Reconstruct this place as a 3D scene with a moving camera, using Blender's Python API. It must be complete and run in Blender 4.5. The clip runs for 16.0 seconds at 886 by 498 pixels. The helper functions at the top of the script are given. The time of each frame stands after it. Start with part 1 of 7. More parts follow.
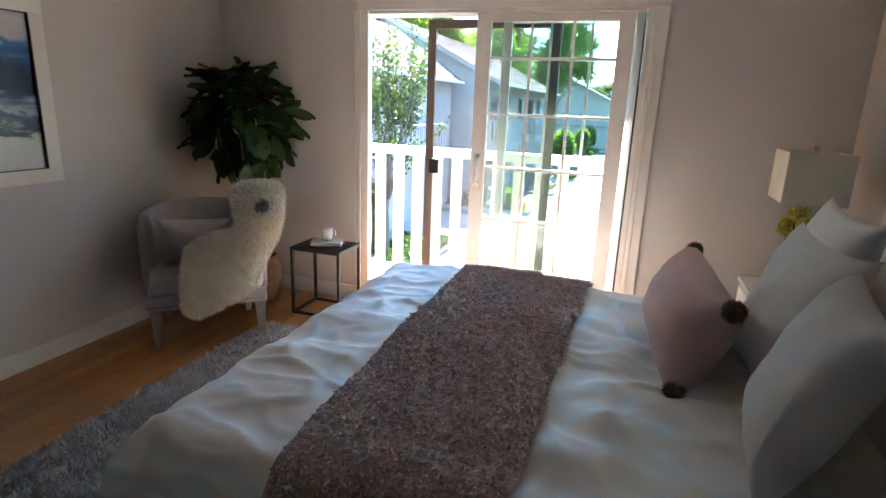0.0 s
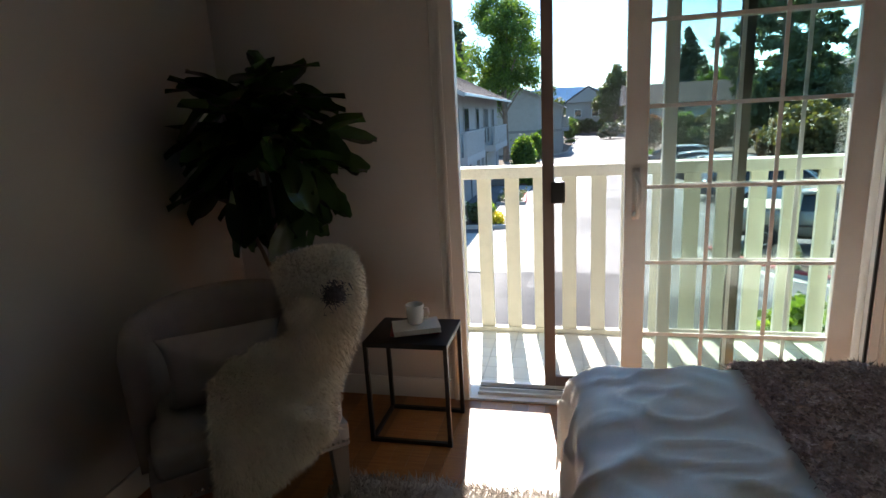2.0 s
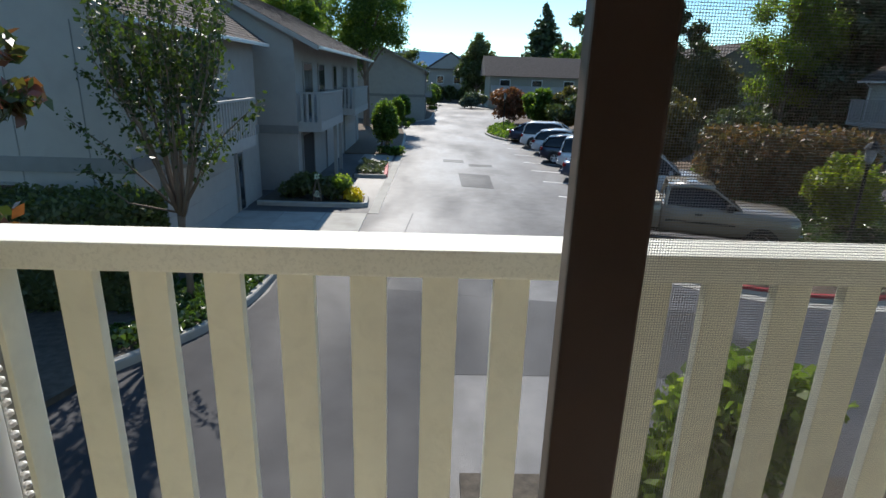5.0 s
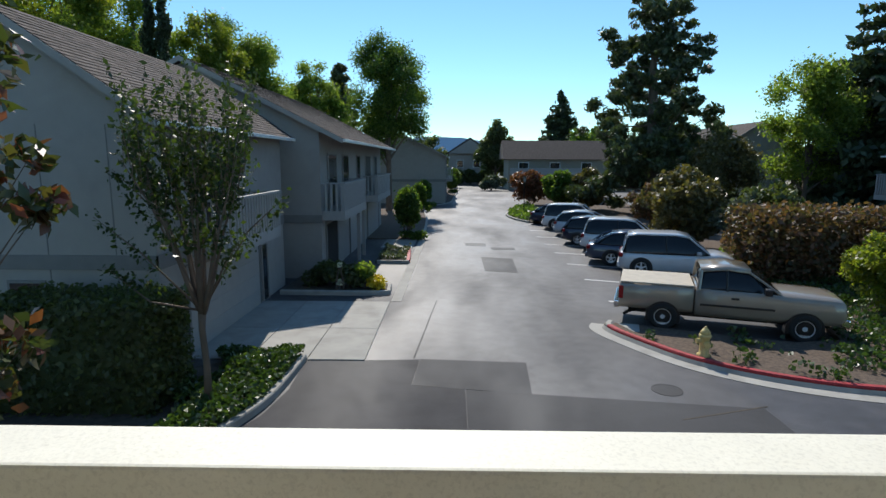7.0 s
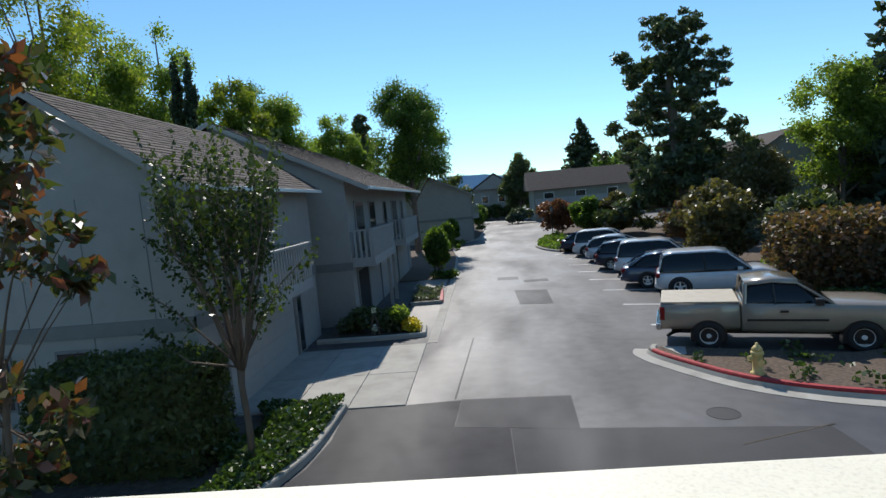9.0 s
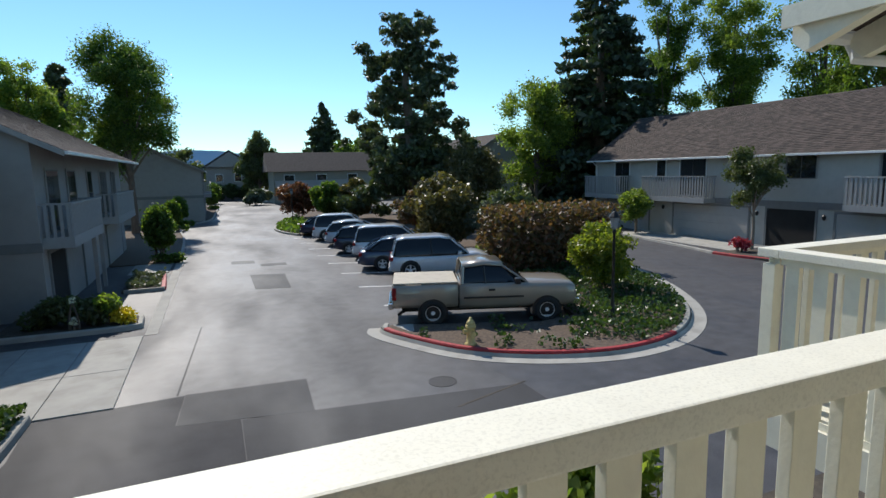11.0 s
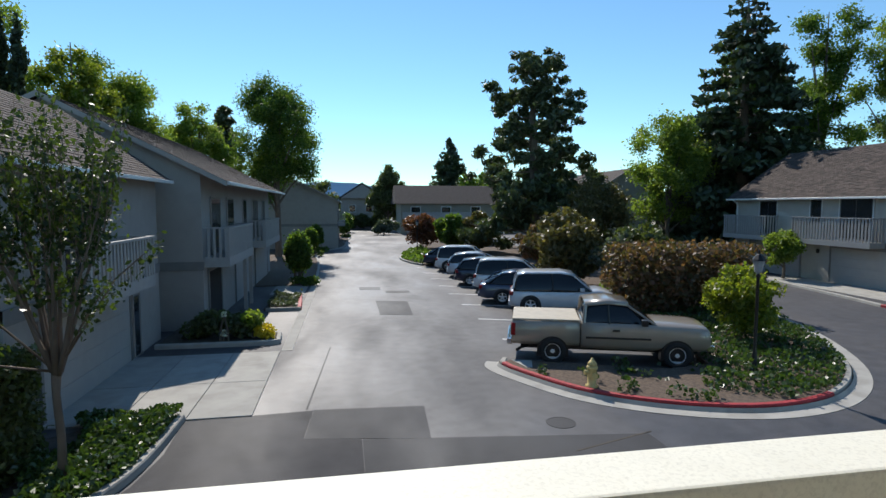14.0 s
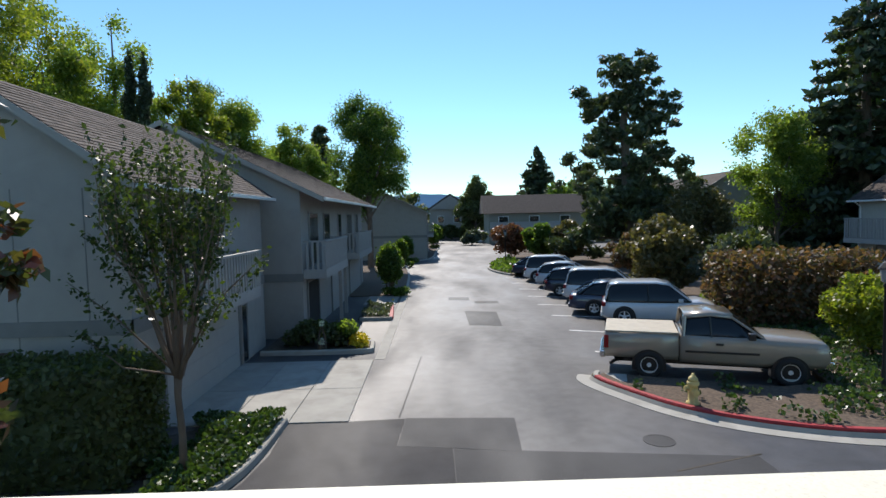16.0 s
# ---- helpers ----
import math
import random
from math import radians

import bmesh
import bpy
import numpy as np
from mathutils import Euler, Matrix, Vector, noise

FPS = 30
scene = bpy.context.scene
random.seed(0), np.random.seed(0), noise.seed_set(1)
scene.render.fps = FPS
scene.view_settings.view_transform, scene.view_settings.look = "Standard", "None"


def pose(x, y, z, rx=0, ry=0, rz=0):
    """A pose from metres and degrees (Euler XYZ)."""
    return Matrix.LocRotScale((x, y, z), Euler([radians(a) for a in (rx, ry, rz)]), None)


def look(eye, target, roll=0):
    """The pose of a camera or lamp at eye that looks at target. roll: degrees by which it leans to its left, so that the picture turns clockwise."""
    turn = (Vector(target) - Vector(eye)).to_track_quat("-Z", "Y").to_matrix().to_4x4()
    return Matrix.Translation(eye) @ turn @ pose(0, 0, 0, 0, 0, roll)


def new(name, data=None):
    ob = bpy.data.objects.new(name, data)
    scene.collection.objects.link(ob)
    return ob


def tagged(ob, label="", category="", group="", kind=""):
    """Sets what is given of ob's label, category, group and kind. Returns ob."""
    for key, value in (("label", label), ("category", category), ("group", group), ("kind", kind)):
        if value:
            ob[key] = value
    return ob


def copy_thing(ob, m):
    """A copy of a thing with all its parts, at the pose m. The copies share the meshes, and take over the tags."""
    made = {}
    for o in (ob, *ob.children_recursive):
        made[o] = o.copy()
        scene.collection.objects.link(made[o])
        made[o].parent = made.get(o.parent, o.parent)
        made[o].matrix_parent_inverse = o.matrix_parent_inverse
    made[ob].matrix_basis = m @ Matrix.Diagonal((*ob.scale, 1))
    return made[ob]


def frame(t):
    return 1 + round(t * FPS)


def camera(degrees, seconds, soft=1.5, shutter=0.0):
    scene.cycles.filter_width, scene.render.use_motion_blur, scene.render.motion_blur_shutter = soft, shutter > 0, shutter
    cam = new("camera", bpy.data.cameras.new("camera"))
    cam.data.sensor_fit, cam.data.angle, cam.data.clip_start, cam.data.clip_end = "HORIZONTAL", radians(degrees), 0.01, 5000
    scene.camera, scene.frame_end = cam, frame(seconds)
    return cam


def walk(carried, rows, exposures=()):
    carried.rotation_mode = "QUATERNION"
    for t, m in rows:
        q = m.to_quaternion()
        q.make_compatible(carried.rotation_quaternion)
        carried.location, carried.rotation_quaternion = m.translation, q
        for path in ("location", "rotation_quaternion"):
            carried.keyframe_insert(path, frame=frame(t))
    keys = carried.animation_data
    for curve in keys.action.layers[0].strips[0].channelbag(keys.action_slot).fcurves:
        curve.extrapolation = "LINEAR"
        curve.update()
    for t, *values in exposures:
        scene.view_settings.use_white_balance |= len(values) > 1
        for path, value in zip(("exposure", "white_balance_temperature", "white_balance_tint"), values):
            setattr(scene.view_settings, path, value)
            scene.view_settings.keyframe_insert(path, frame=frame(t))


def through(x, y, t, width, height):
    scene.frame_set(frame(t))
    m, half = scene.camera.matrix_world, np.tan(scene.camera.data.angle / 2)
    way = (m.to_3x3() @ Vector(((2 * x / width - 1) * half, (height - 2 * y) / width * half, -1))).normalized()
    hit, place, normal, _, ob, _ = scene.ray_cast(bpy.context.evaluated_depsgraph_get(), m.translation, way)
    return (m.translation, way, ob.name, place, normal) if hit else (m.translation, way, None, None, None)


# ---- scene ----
cam = camera(77.5, 16.0)
PATH = [
    (0, (1.855, -3.775, 1.556), (1.249, -1.939, 1.044), 2.2),
    (0.5, (1.457, -3.46, 1.541), (0.625, -1.697, 1.093), -2.0),
    (1, (1.075, -3.192, 1.521), (0.175, -1.45, 1.122), -4.1),
    (1.5, (0.704, -2.981, 1.494), (-0.071, -1.191, 1.056), -2.8),
    (2, (0.532, -2.686, 1.49), (0.081, -0.792, 1.031), -3.2),
    (2.5, (0.368, -2.232, 1.532), (0.27, -0.317, 0.962), -4.5),
    (3, (0.249, -1.746, 1.498), (0.565, 0.133, 0.89), -4.0),
    (3.5, (0.264, -1.316, 1.47), (0.735, 0.543, 0.903), -1.3),
    (4, (0.27, -0.926, 1.501), (0.646, 0.926, 0.846), 0.5),
    (4.5, (0.251, -0.543, 1.506), (0.542, 1.326, 0.856), 1.4),
    (5, (0.29, -0.235, 1.565), (0.345, 1.674, 0.97), 1.8),
    (5.2, (0.277, -0.128, 1.564), (0.294, 1.791, 1.002), 2.1),
    (7.3, (0.206, 0.152, 1.735), (0.15, 2.132, 1.459), -0.6),
    (7.5, (0.189, 0.159, 1.736), (0.095, 2.142, 1.488), -1.7),
    (8, (0.224, 0.144, 1.72), (-0.037, 2.117, 1.524), -3.4),
    (8.2, (0.234, 0.153, 1.716), (-0.067, 2.122, 1.538), -4.6),
    (10.3, (0.288, 0.278, 1.656), (0.729, 2.219, 1.462), -3.8),
    (10.5, (0.297, 0.284, 1.651), (0.821, 2.201, 1.431), -2.9),
    (11, (0.328, 0.286, 1.645), (1.088, 2.115, 1.363), -1.2),
    (11.5, (0.37, 0.279, 1.639), (1.406, 1.956, 1.299), -2.2),
    (12, (0.377, 0.265, 1.638), (1.682, 1.732, 1.256), -1.9),
    (12.5, (0.37, 0.257, 1.636), (1.703, 1.697, 1.248), -3.0),
    (13, (0.314, 0.25, 1.634), (1.192, 2.018, 1.309), -4.2),
    (13.5, (0.291, 0.25, 1.64), (0.904, 2.142, 1.426), -1.1),
    (14, (0.249, 0.248, 1.648), (0.601, 2.211, 1.491), -0.0),
    (14.5, (0.221, 0.2, 1.691), (0.379, 2.19, 1.579), -0.5),
    (15, (0.224, 0.212, 1.682), (0.279, 2.209, 1.582), -1.7),
    (15.5, (0.228, 0.197, 1.672), (0.263, 2.194, 1.571), -2.2),
    (16, (0.237, 0.174, 1.685), (0.273, 2.171, 1.567), -1.3),
]
STOPS = [(0, 3.96, 6150, 14), (0.5, 3.5, 6250, 14), (1, 2.9, 6350, 14), (1.5, 2.4, 6500, 14), (2, 2.0, 6500, 13), (2.5, 1.65, 6500, 13), (3, 1.24, 6500, 13), (3.5, 0.92, 6500, 13), (4, 0.76, 6500, 12), (4.5, 0.68, 6500, 11), (5.2, 0.5, 6500, 10), (7.3, 0.16, 6500, 10), (13, 0.2, 6520, 11), (14.5, 0.25, 6550, 11), (16, 0.36, 6650, 12)]
walk(cam, [(t, look(eye, target, roll)) for t, eye, target, roll in PATH], STOPS)
# ---- world, sun and exposure ----
SUN_AZ = math.radians(8)        # from +y towards -x
SUN_EL = math.radians(43)
world = bpy.data.worlds.new("sky")
scene.world = world
world.use_nodes = True
wn = world.node_tree
sky = wn.nodes.new("ShaderNodeTexSky")
sky.sky_type = "NISHITA"
sky.sun_disc = False
sky.sun_elevation = SUN_EL
sky.sun_rotation = -SUN_AZ
sky.air_density, sky.dust_density, sky.ozone_density = 1.0, 0.0, 2.0
clear = wn.nodes.new("ShaderNodeVectorMath")
clear.operation = "MULTIPLY"
clear.inputs[1].default_value = (0.76, 1.05, 1.15)
wn.links.new(sky.outputs[0], clear.inputs[0])
wn.links.new(clear.outputs[0], wn.nodes["Background"].inputs[0])
wn.nodes["Background"].inputs[1].default_value = 0.115
sun_data = bpy.data.lights.new("sun", "SUN")
sun_data.energy, sun_data.angle, sun_data.color = 4.2, radians(0.55), (1.0, 0.95, 0.87)
sun = new("sun", sun_data)
to_sun = Vector((-math.sin(SUN_AZ) * math.cos(SUN_EL), math.cos(SUN_AZ) * math.cos(SUN_EL), math.sin(SUN_EL)))
sun.matrix_world = look((0, 0, 30), tuple(Vector((0, 0, 30)) - to_sun))

# ---- materials ----
def mat(name, color, rough=0.7, var=0.15, scale=8.0, bump=0.1, bscale=60.0, metal=0.0, color2=None, coat=0.0, stain=0.0, stain_scale=1.2, spec=0.5, tint=0.0, aniso=None, sheen=0.0):
    """Noise-varied surface: two scales of tone, fine relief, optional stains and per-piece tint."""
    m = bpy.data.materials.new(name)
    m.use_nodes = True
    n, l = m.node_tree.nodes, m.node_tree.links
    p = n["Principled BSDF"]
    tc = n.new("ShaderNodeTexCoord")
    src = tc.outputs["Object"]
    if aniso:
        mp = n.new("ShaderNodeMapping")
        mp.inputs["Scale"].default_value = aniso
        l.new(src, mp.inputs[0])
        src = mp.outputs[0]
    c2 = color2 or tuple(c * (1 - var) for c in color)
    c1 = color if color2 else tuple(min(1, c * (1 + var * 0.5)) for c in color)
    no = n.new("ShaderNodeTexNoise")
    no.inputs["Scale"].default_value, no.inputs["Detail"].default_value = scale, 6
    l.new(src, no.inputs["Vector"])
    ramp = n.new("ShaderNodeMapRange")
    ramp.inputs[1].default_value, ramp.inputs[2].default_value = 0.3, 0.7
    l.new(no.outputs["Fac"], ramp.inputs[0])
    mix = n.new("ShaderNodeMix")
    mix.data_type = "RGBA"
    mix.inputs[6].default_value, mix.inputs[7].default_value = (*c1, 1), (*c2, 1)
    l.new(ramp.outputs[0], mix.inputs[0])
    out = mix.outputs[2]
    if stain:
        s = n.new("ShaderNodeTexNoise")
        s.inputs["Scale"].default_value, s.inputs["Detail"].default_value, s.inputs["Distortion"].default_value = stain_scale, 4, 0.6
        l.new(tc.outputs["Object"], s.inputs["Vector"])
        sr = n.new("ShaderNodeMapRange")
        sr.inputs[1].default_value, sr.inputs[2].default_value, sr.inputs[4].default_value = 0.48, 0.72, stain
        l.new(s.outputs["Fac"], sr.inputs[0])
        sm = n.new("ShaderNodeMix")
        sm.data_type, sm.blend_type = "RGBA", "MULTIPLY"
        sm.inputs[7].default_value = (0.35, 0.33, 0.3, 1)
        l.new(sr.outputs[0], sm.inputs[0])
        l.new(out, sm.inputs[6])
        out = sm.outputs[2]
    if tint:
        oi = n.new("ShaderNodeObjectInfo")
        tr = n.new("ShaderNodeMapRange")
        tr.inputs[3].default_value, tr.inputs[4].default_value = 1 - tint, 1 + tint
        l.new(oi.outputs["Random"], tr.inputs[0])
        vm = n.new("ShaderNodeVectorMath")
        vm.operation = "SCALE"
        l.new(out, vm.inputs[0])
        l.new(tr.outputs[0], vm.inputs["Scale"])
        out = vm.outputs[0]
    l.new(out, p.inputs["Base Color"])
    p.inputs["Roughness"].default_value, p.inputs["Metallic"].default_value = rough, metal
    p.inputs["Specular IOR Level"].default_value = spec
    if coat:
        p.inputs["Coat Weight"].default_value, p.inputs["Coat Roughness"].default_value = coat, 0.05
    if sheen:
        p.inputs["Sheen Weight"].default_value = sheen
    if bump:
        b = n.new("ShaderNodeTexNoise")
        b.inputs["Scale"].default_value, b.inputs["Detail"].default_value = bscale, 5
        l.new(src, b.inputs["Vector"])
        bu = n.new("ShaderNodeBump")
        bu.inputs["Strength"].default_value, bu.inputs["Distance"].default_value = bump, 0.01
        l.new(b.outputs["Fac"], bu.inputs["Height"])
        l.new(bu.outputs[0], p.inputs["Normal"])
    return m


def leaf_mat(name, a, b, c, rough=0.45, through=0.35):
    """Foliage: three greens mixed leaf by leaf, some light passing through."""
    m = bpy.data.materials.new(name)
    m.use_nodes = True
    n, l = m.node_tree.nodes, m.node_tree.links
    p = n["Principled BSDF"]
    g = n.new("ShaderNodeNewGeometry")
    ramp = n.new("ShaderNodeValToRGB")
    ramp.color_ramp.elements[0].color, ramp.color_ramp.elements[1].color = (*a, 1), (*c, 1)
    e = ramp.color_ramp.elements.new(0.55)
    e.color = (*b, 1)
    l.new(g.outputs["Random Per Island"], ramp.inputs[0])
    l.new(ramp.outputs[0], p.inputs["Base Color"])
    p.inputs["Roughness"].default_value = rough
    t = n.new("ShaderNodeBsdfTranslucent")
    vm = n.new("ShaderNodeVectorMath")
    vm.operation = "MULTIPLY"
    vm.inputs[1].default_value = (1.5, 1.6, 0.6)
    l.new(ramp.outputs[0], vm.inputs[0])
    l.new(vm.outputs[0], t.inputs[0])
    mx = n.new("ShaderNodeMixShader")
    mx.inputs[0].default_value = through
    l.new(p.outputs[0], mx.inputs[1])
    l.new(t.outputs[0], mx.inputs[2])
    l.new(mx.outputs[0], n["Material Output"].inputs[0])
    return m


def glass_mat(name, tint=(0.9, 0.96, 0.93), gloss=0.12):
    """Thin pane: clear with a faint mirror."""
    m = bpy.data.materials.new(name)
    m.use_nodes = True
    n, l = m.node_tree.nodes, m.node_tree.links
    n.remove(n["Principled BSDF"])
    t, g, mx = n.new("ShaderNodeBsdfTransparent"), n.new("ShaderNodeBsdfGlossy"), n.new("ShaderNodeMixShader")
    t.inputs[0].default_value = (*tint, 1)
    g.inputs["Roughness"].default_value = 0.0
    lw = n.new("ShaderNodeLayerWeight")
    pw = n.new("ShaderNodeMath")
    pw.operation = "POWER"
    pw.inputs[1].default_value = 5.0
    l.new(lw.outputs["Facing"], pw.inputs[0])
    ma = n.new("ShaderNodeMath")
    ma.operation = "MULTIPLY_ADD"
    ma.inputs[1].default_value, ma.inputs[2].default_value = 0.9, 0.04
    l.new(pw.outputs[0], ma.inputs[0])
    l.new(ma.outputs[0], mx.inputs[0])
    l.new(t.outputs[0], mx.inputs[1])
    l.new(g.outputs[0], mx.inputs[2])
    l.new(mx.outputs[0], n["Material Output"].inputs[0])
    return m


def screen_mat():
    m = bpy.data.materials.new("insect_mesh")
    m.use_nodes = True
    n, l = m.node_tree.nodes, m.node_tree.links
    p = n["Principled BSDF"]
    p.inputs["Base Color"].default_value, p.inputs["Roughness"].default_value = (0.30, 0.29, 0.28, 1), 0.4
    t, mx = n.new("ShaderNodeBsdfTransparent"), n.new("ShaderNodeMixShader")
    tc, sp = n.new("ShaderNodeTexCoord"), n.new("ShaderNodeSeparateXYZ")
    l.new(tc.outputs["Object"], sp.inputs[0])
    hits = []
    for axis in (0, 2):
        sc, fr, lt = n.new("ShaderNodeMath"), n.new("ShaderNodeMath"), n.new("ShaderNodeMath")
        sc.operation, fr.operation, lt.operation = "MULTIPLY", "FRACT", "LESS_THAN"
        sc.inputs[1].default_value, lt.inputs[1].default_value = 480.0, 0.13
        l.new(sp.outputs[axis], sc.inputs[0])
        l.new(sc.outputs[0], fr.inputs[0])
        l.new(fr.outputs[0], lt.inputs[0])
        hits.append(lt)
    mxm = n.new("ShaderNodeMath")
    mxm.operation = "MAXIMUM"
    l.new(hits[0].outputs[0], mxm.inputs[0])
    l.new(hits[1].outputs[0], mxm.inputs[1])
    l.new(mxm.outputs[0], mx.inputs[0])
    l.new(t.outputs[0], mx.inputs[1])
    l.new(p.outputs[0], mx.inputs[2])
    l.new(mx.outputs[0], n["Material Output"].inputs[0])
    return m


def wave_mat(base, name, scale, depth, direction="X", dist=0.004, color=None, profile="SAW"):
    """A mat() with grooves: siding boards, shingle rows, woven cloth."""
    m = base
    n, l = m.node_tree.nodes, m.node_tree.links
    p = n["Principled BSDF"]
    tc = n.new("ShaderNodeTexCoord")
    w = n.new("ShaderNodeTexWave")
    w.wave_type, w.bands_direction, w.wave_profile = "BANDS", direction, profile
    w.inputs["Scale"].default_value = scale
    l.new(tc.outputs["Object"], w.inputs["Vector"])
    bu = n.new("ShaderNodeBump")
    bu.inputs["Strength"].default_value, bu.inputs["Distance"].default_value = depth, dist
    l.new(w.outputs["Fac"], bu.inputs["Height"])
    if p.inputs["Normal"].is_linked:
        l.new(p.inputs["Normal"].links[0].from_socket, bu.inputs["Normal"])
    l.new(bu.outputs[0], p.inputs["Normal"])
    return m


def worn_gloss(m, low, high, scale=(0.42, 0.16, 1.0)):
    """Smoother, traffic-polished areas in long uneven patches."""
    n, l = m.node_tree.nodes, m.node_tree.links
    tc, mp, no, mr = n.new("ShaderNodeTexCoord"), n.new("ShaderNodeMapping"), n.new("ShaderNodeTexNoise"), n.new("ShaderNodeMapRange")
    mp.inputs["Scale"].default_value = scale
    no.inputs["Scale"].default_value, no.inputs["Detail"].default_value, no.inputs["Distortion"].default_value = 1.0, 7, 0.2
    l.new(tc.outputs["Object"], mp.inputs[0])
    l.new(mp.outputs[0], no.inputs["Vector"])
    mr.inputs[1].default_value, mr.inputs[2].default_value, mr.inputs[3].default_value, mr.inputs[4].default_value = 0.36, 0.64, low, high
    l.new(no.outputs["Fac"], mr.inputs[0])
    l.new(mr.outputs[0], n["Principled BSDF"].inputs["Roughness"])
    return m


M = {}
M["wall"] = mat("painted_wall", (0.60, 0.575, 0.545), 0.85, 0.04, 2.0, 0.12, 220)
M["white"] = mat("white_paint", (0.78, 0.76, 0.72), 0.45, 0.05, 5, 0.05, 90)
M["vinyl"] = mat("white_vinyl", (0.80, 0.78, 0.74), 0.35, 0.05, 9, 0.03, 60)
M["ceiling"] = mat("ceiling_paint", (0.8, 0.79, 0.76), 0.9, 0.03, 3, 0.2, 150)
M["oak"] = mat("oak_floor", (0.43, 0.185, 0.05), 0.30, 0.3, 6, 0.08, 40, color2=(0.30, 0.112, 0.029), tint=0.22, aniso=(1, 14, 1))
M["cream"] = mat("cream_rail_paint", (0.80, 0.765, 0.62), 0.55, 0.05, 6, 0.15, 50, stain=0.10, stain_scale=14)
M["cream_top"] = mat("cream_cap_paint", (0.82, 0.79, 0.67), 0.6, 0.05, 6, 0.08, 70, stain=0.22, stain_scale=110)
M["tile"] = mat("balcony_tile", (0.70, 0.68, 0.58), 0.5, 0.06, 10, 0.05, 60, tint=0.05, stain=0.1)
M["grout"] = mat("grout", (0.35, 0.33, 0.28), 0.9, 0.1, 20, 0.2, 90)
M["stucco"] = mat("stucco_beige", (0.275, 0.257, 0.208), 0.85, 0.05, 4, 0.1, 90, stain=0.06, stain_scale=2)
M["glass"] = glass_mat("pane_glass")
M["pale_glass"] = glass_mat("door_glass", (0.90, 0.96, 0.935))
M["mesh"] = screen_mat()
M["brown_metal"] = mat("brown_aluminium", (0.19, 0.145, 0.12), 0.5, 0.1, 12, 0.03, 60)
M["black"] = mat("black_plastic", (0.015, 0.015, 0.016), 0.4, 0.1, 9, 0.05, 80)
M["black_steel"] = mat("black_steel", (0.02, 0.018, 0.017), 0.42, 0.15, 14, 0.05, 90, metal=0.4)
M["asphalt"] = worn_gloss(mat("asphalt", (0.056, 0.054, 0.058), 0.62, 0.35, 2.6, 0.45, 70, stain=0.16, stain_scale=0.5, spec=0.65), 0.5, 0.74)
M["asphalt_dark"] = worn_gloss(mat("patched_asphalt", (0.026, 0.026, 0.029), 0.7, 0.25, 1.2, 0.3, 110, spec=0.45), 0.62, 0.82)
M["asphalt_mid"] = worn_gloss(mat("resurfaced_asphalt", (0.034, 0.033, 0.036), 0.75, 0.3, 1.6, 0.4, 90, stain=0.12, stain_scale=0.7, spec=0.4), 0.68, 0.86)
M["concrete"] = mat("concrete", (0.36, 0.345, 0.31), 0.85, 0.12, 2, 0.2, 90, stain=0.3, stain_scale=1.5, tint=0.06)
M["red_kerb"] = mat("red_kerb_paint", (0.40, 0.03, 0.035), 0.65, 0.25, 7, 0.2, 60, stain=0.4, stain_scale=6)
M["bark_mulch"] = mat("bark_mulch", (0.12, 0.085, 0.06), 0.95, 0.5, 14, 0.9, 40)
M["soil"] = mat("soil", (0.08, 0.066, 0.05), 0.95, 0.4, 8, 0.7, 30)
M["siding"] = wave_mat(mat("grey_siding", (0.335, 0.31, 0.285), 0.8, 0.05, 3, 0.15, 90, stain=0.12), "siding", 0.9, 0.5, "Y", 0.01)
M["siding_x"] = wave_mat(mat("grey_siding_gable", (0.335, 0.31, 0.285), 0.8, 0.05, 3, 0.15, 90, stain=0.12), "siding", 0.9, 0.5, "X", 0.01)
M["cream_siding"] = wave_mat(mat("cream_siding", (0.46, 0.435, 0.385), 0.8, 0.05, 3, 0.15, 90, stain=0.12), "siding", 0.9, 0.5, "Y", 0.01)
M["grey_trim"] = mat("grey_trim", (0.20, 0.19, 0.18), 0.75, 0.08, 4, 0.1, 60)
M["rail_grey"] = mat("grey_rail_paint", (0.34, 0.33, 0.315), 0.65, 0.06, 5, 0.1, 60)
M["gutter"] = mat("white_gutter", (0.72, 0.72, 0.69), 0.45, 0.05, 8, 0.02, 40)
M["garage"] = mat("garage_door_paint", (0.36, 0.34, 0.315), 0.6, 0.05, 3, 0.05, 40)
M["shingle_far"] = wave_mat(mat("brown_shingle_far", (0.075, 0.058, 0.05), 0.95, 0.35, 5, 0.6, 30), "rows", 1.6, 0.8, "X", 0.02)
M["dark_window"] = mat("window_dark_glass", (0.02, 0.024, 0.028), 0.06, 0.2, 2, 0.0, spec=0.8)
# near-black colour paints the shade inside open garages
M["void_shade"] = mat("painted_garage_shade", (0.02, 0.018, 0.016), 0.9, 0.2, 2, 0.0)
M["bed_cover"] = mat("tan_vinyl_cover", (0.50, 0.44, 0.34), 0.6, 0.1, 5, 0.1, 60, stain=0.15, stain_scale=3)
M["frosted"] = mat("frosted_lantern_glass", (0.30, 0.31, 0.31), 0.25, 0.05, 9, 0.0)
M["tyre"] = mat("tyre_rubber", (0.018, 0.018, 0.018), 0.8, 0.2, 20, 0.2, 60)
M["rim"] = mat("alloy_rim", (0.78, 0.78, 0.78), 0.35, 0.1, 14, 0.02, 40, metal=0.1)
M["chrome"] = mat("chrome", (0.7, 0.7, 0.7), 0.15, 0.05, 10, 0.0, metal=1.0)
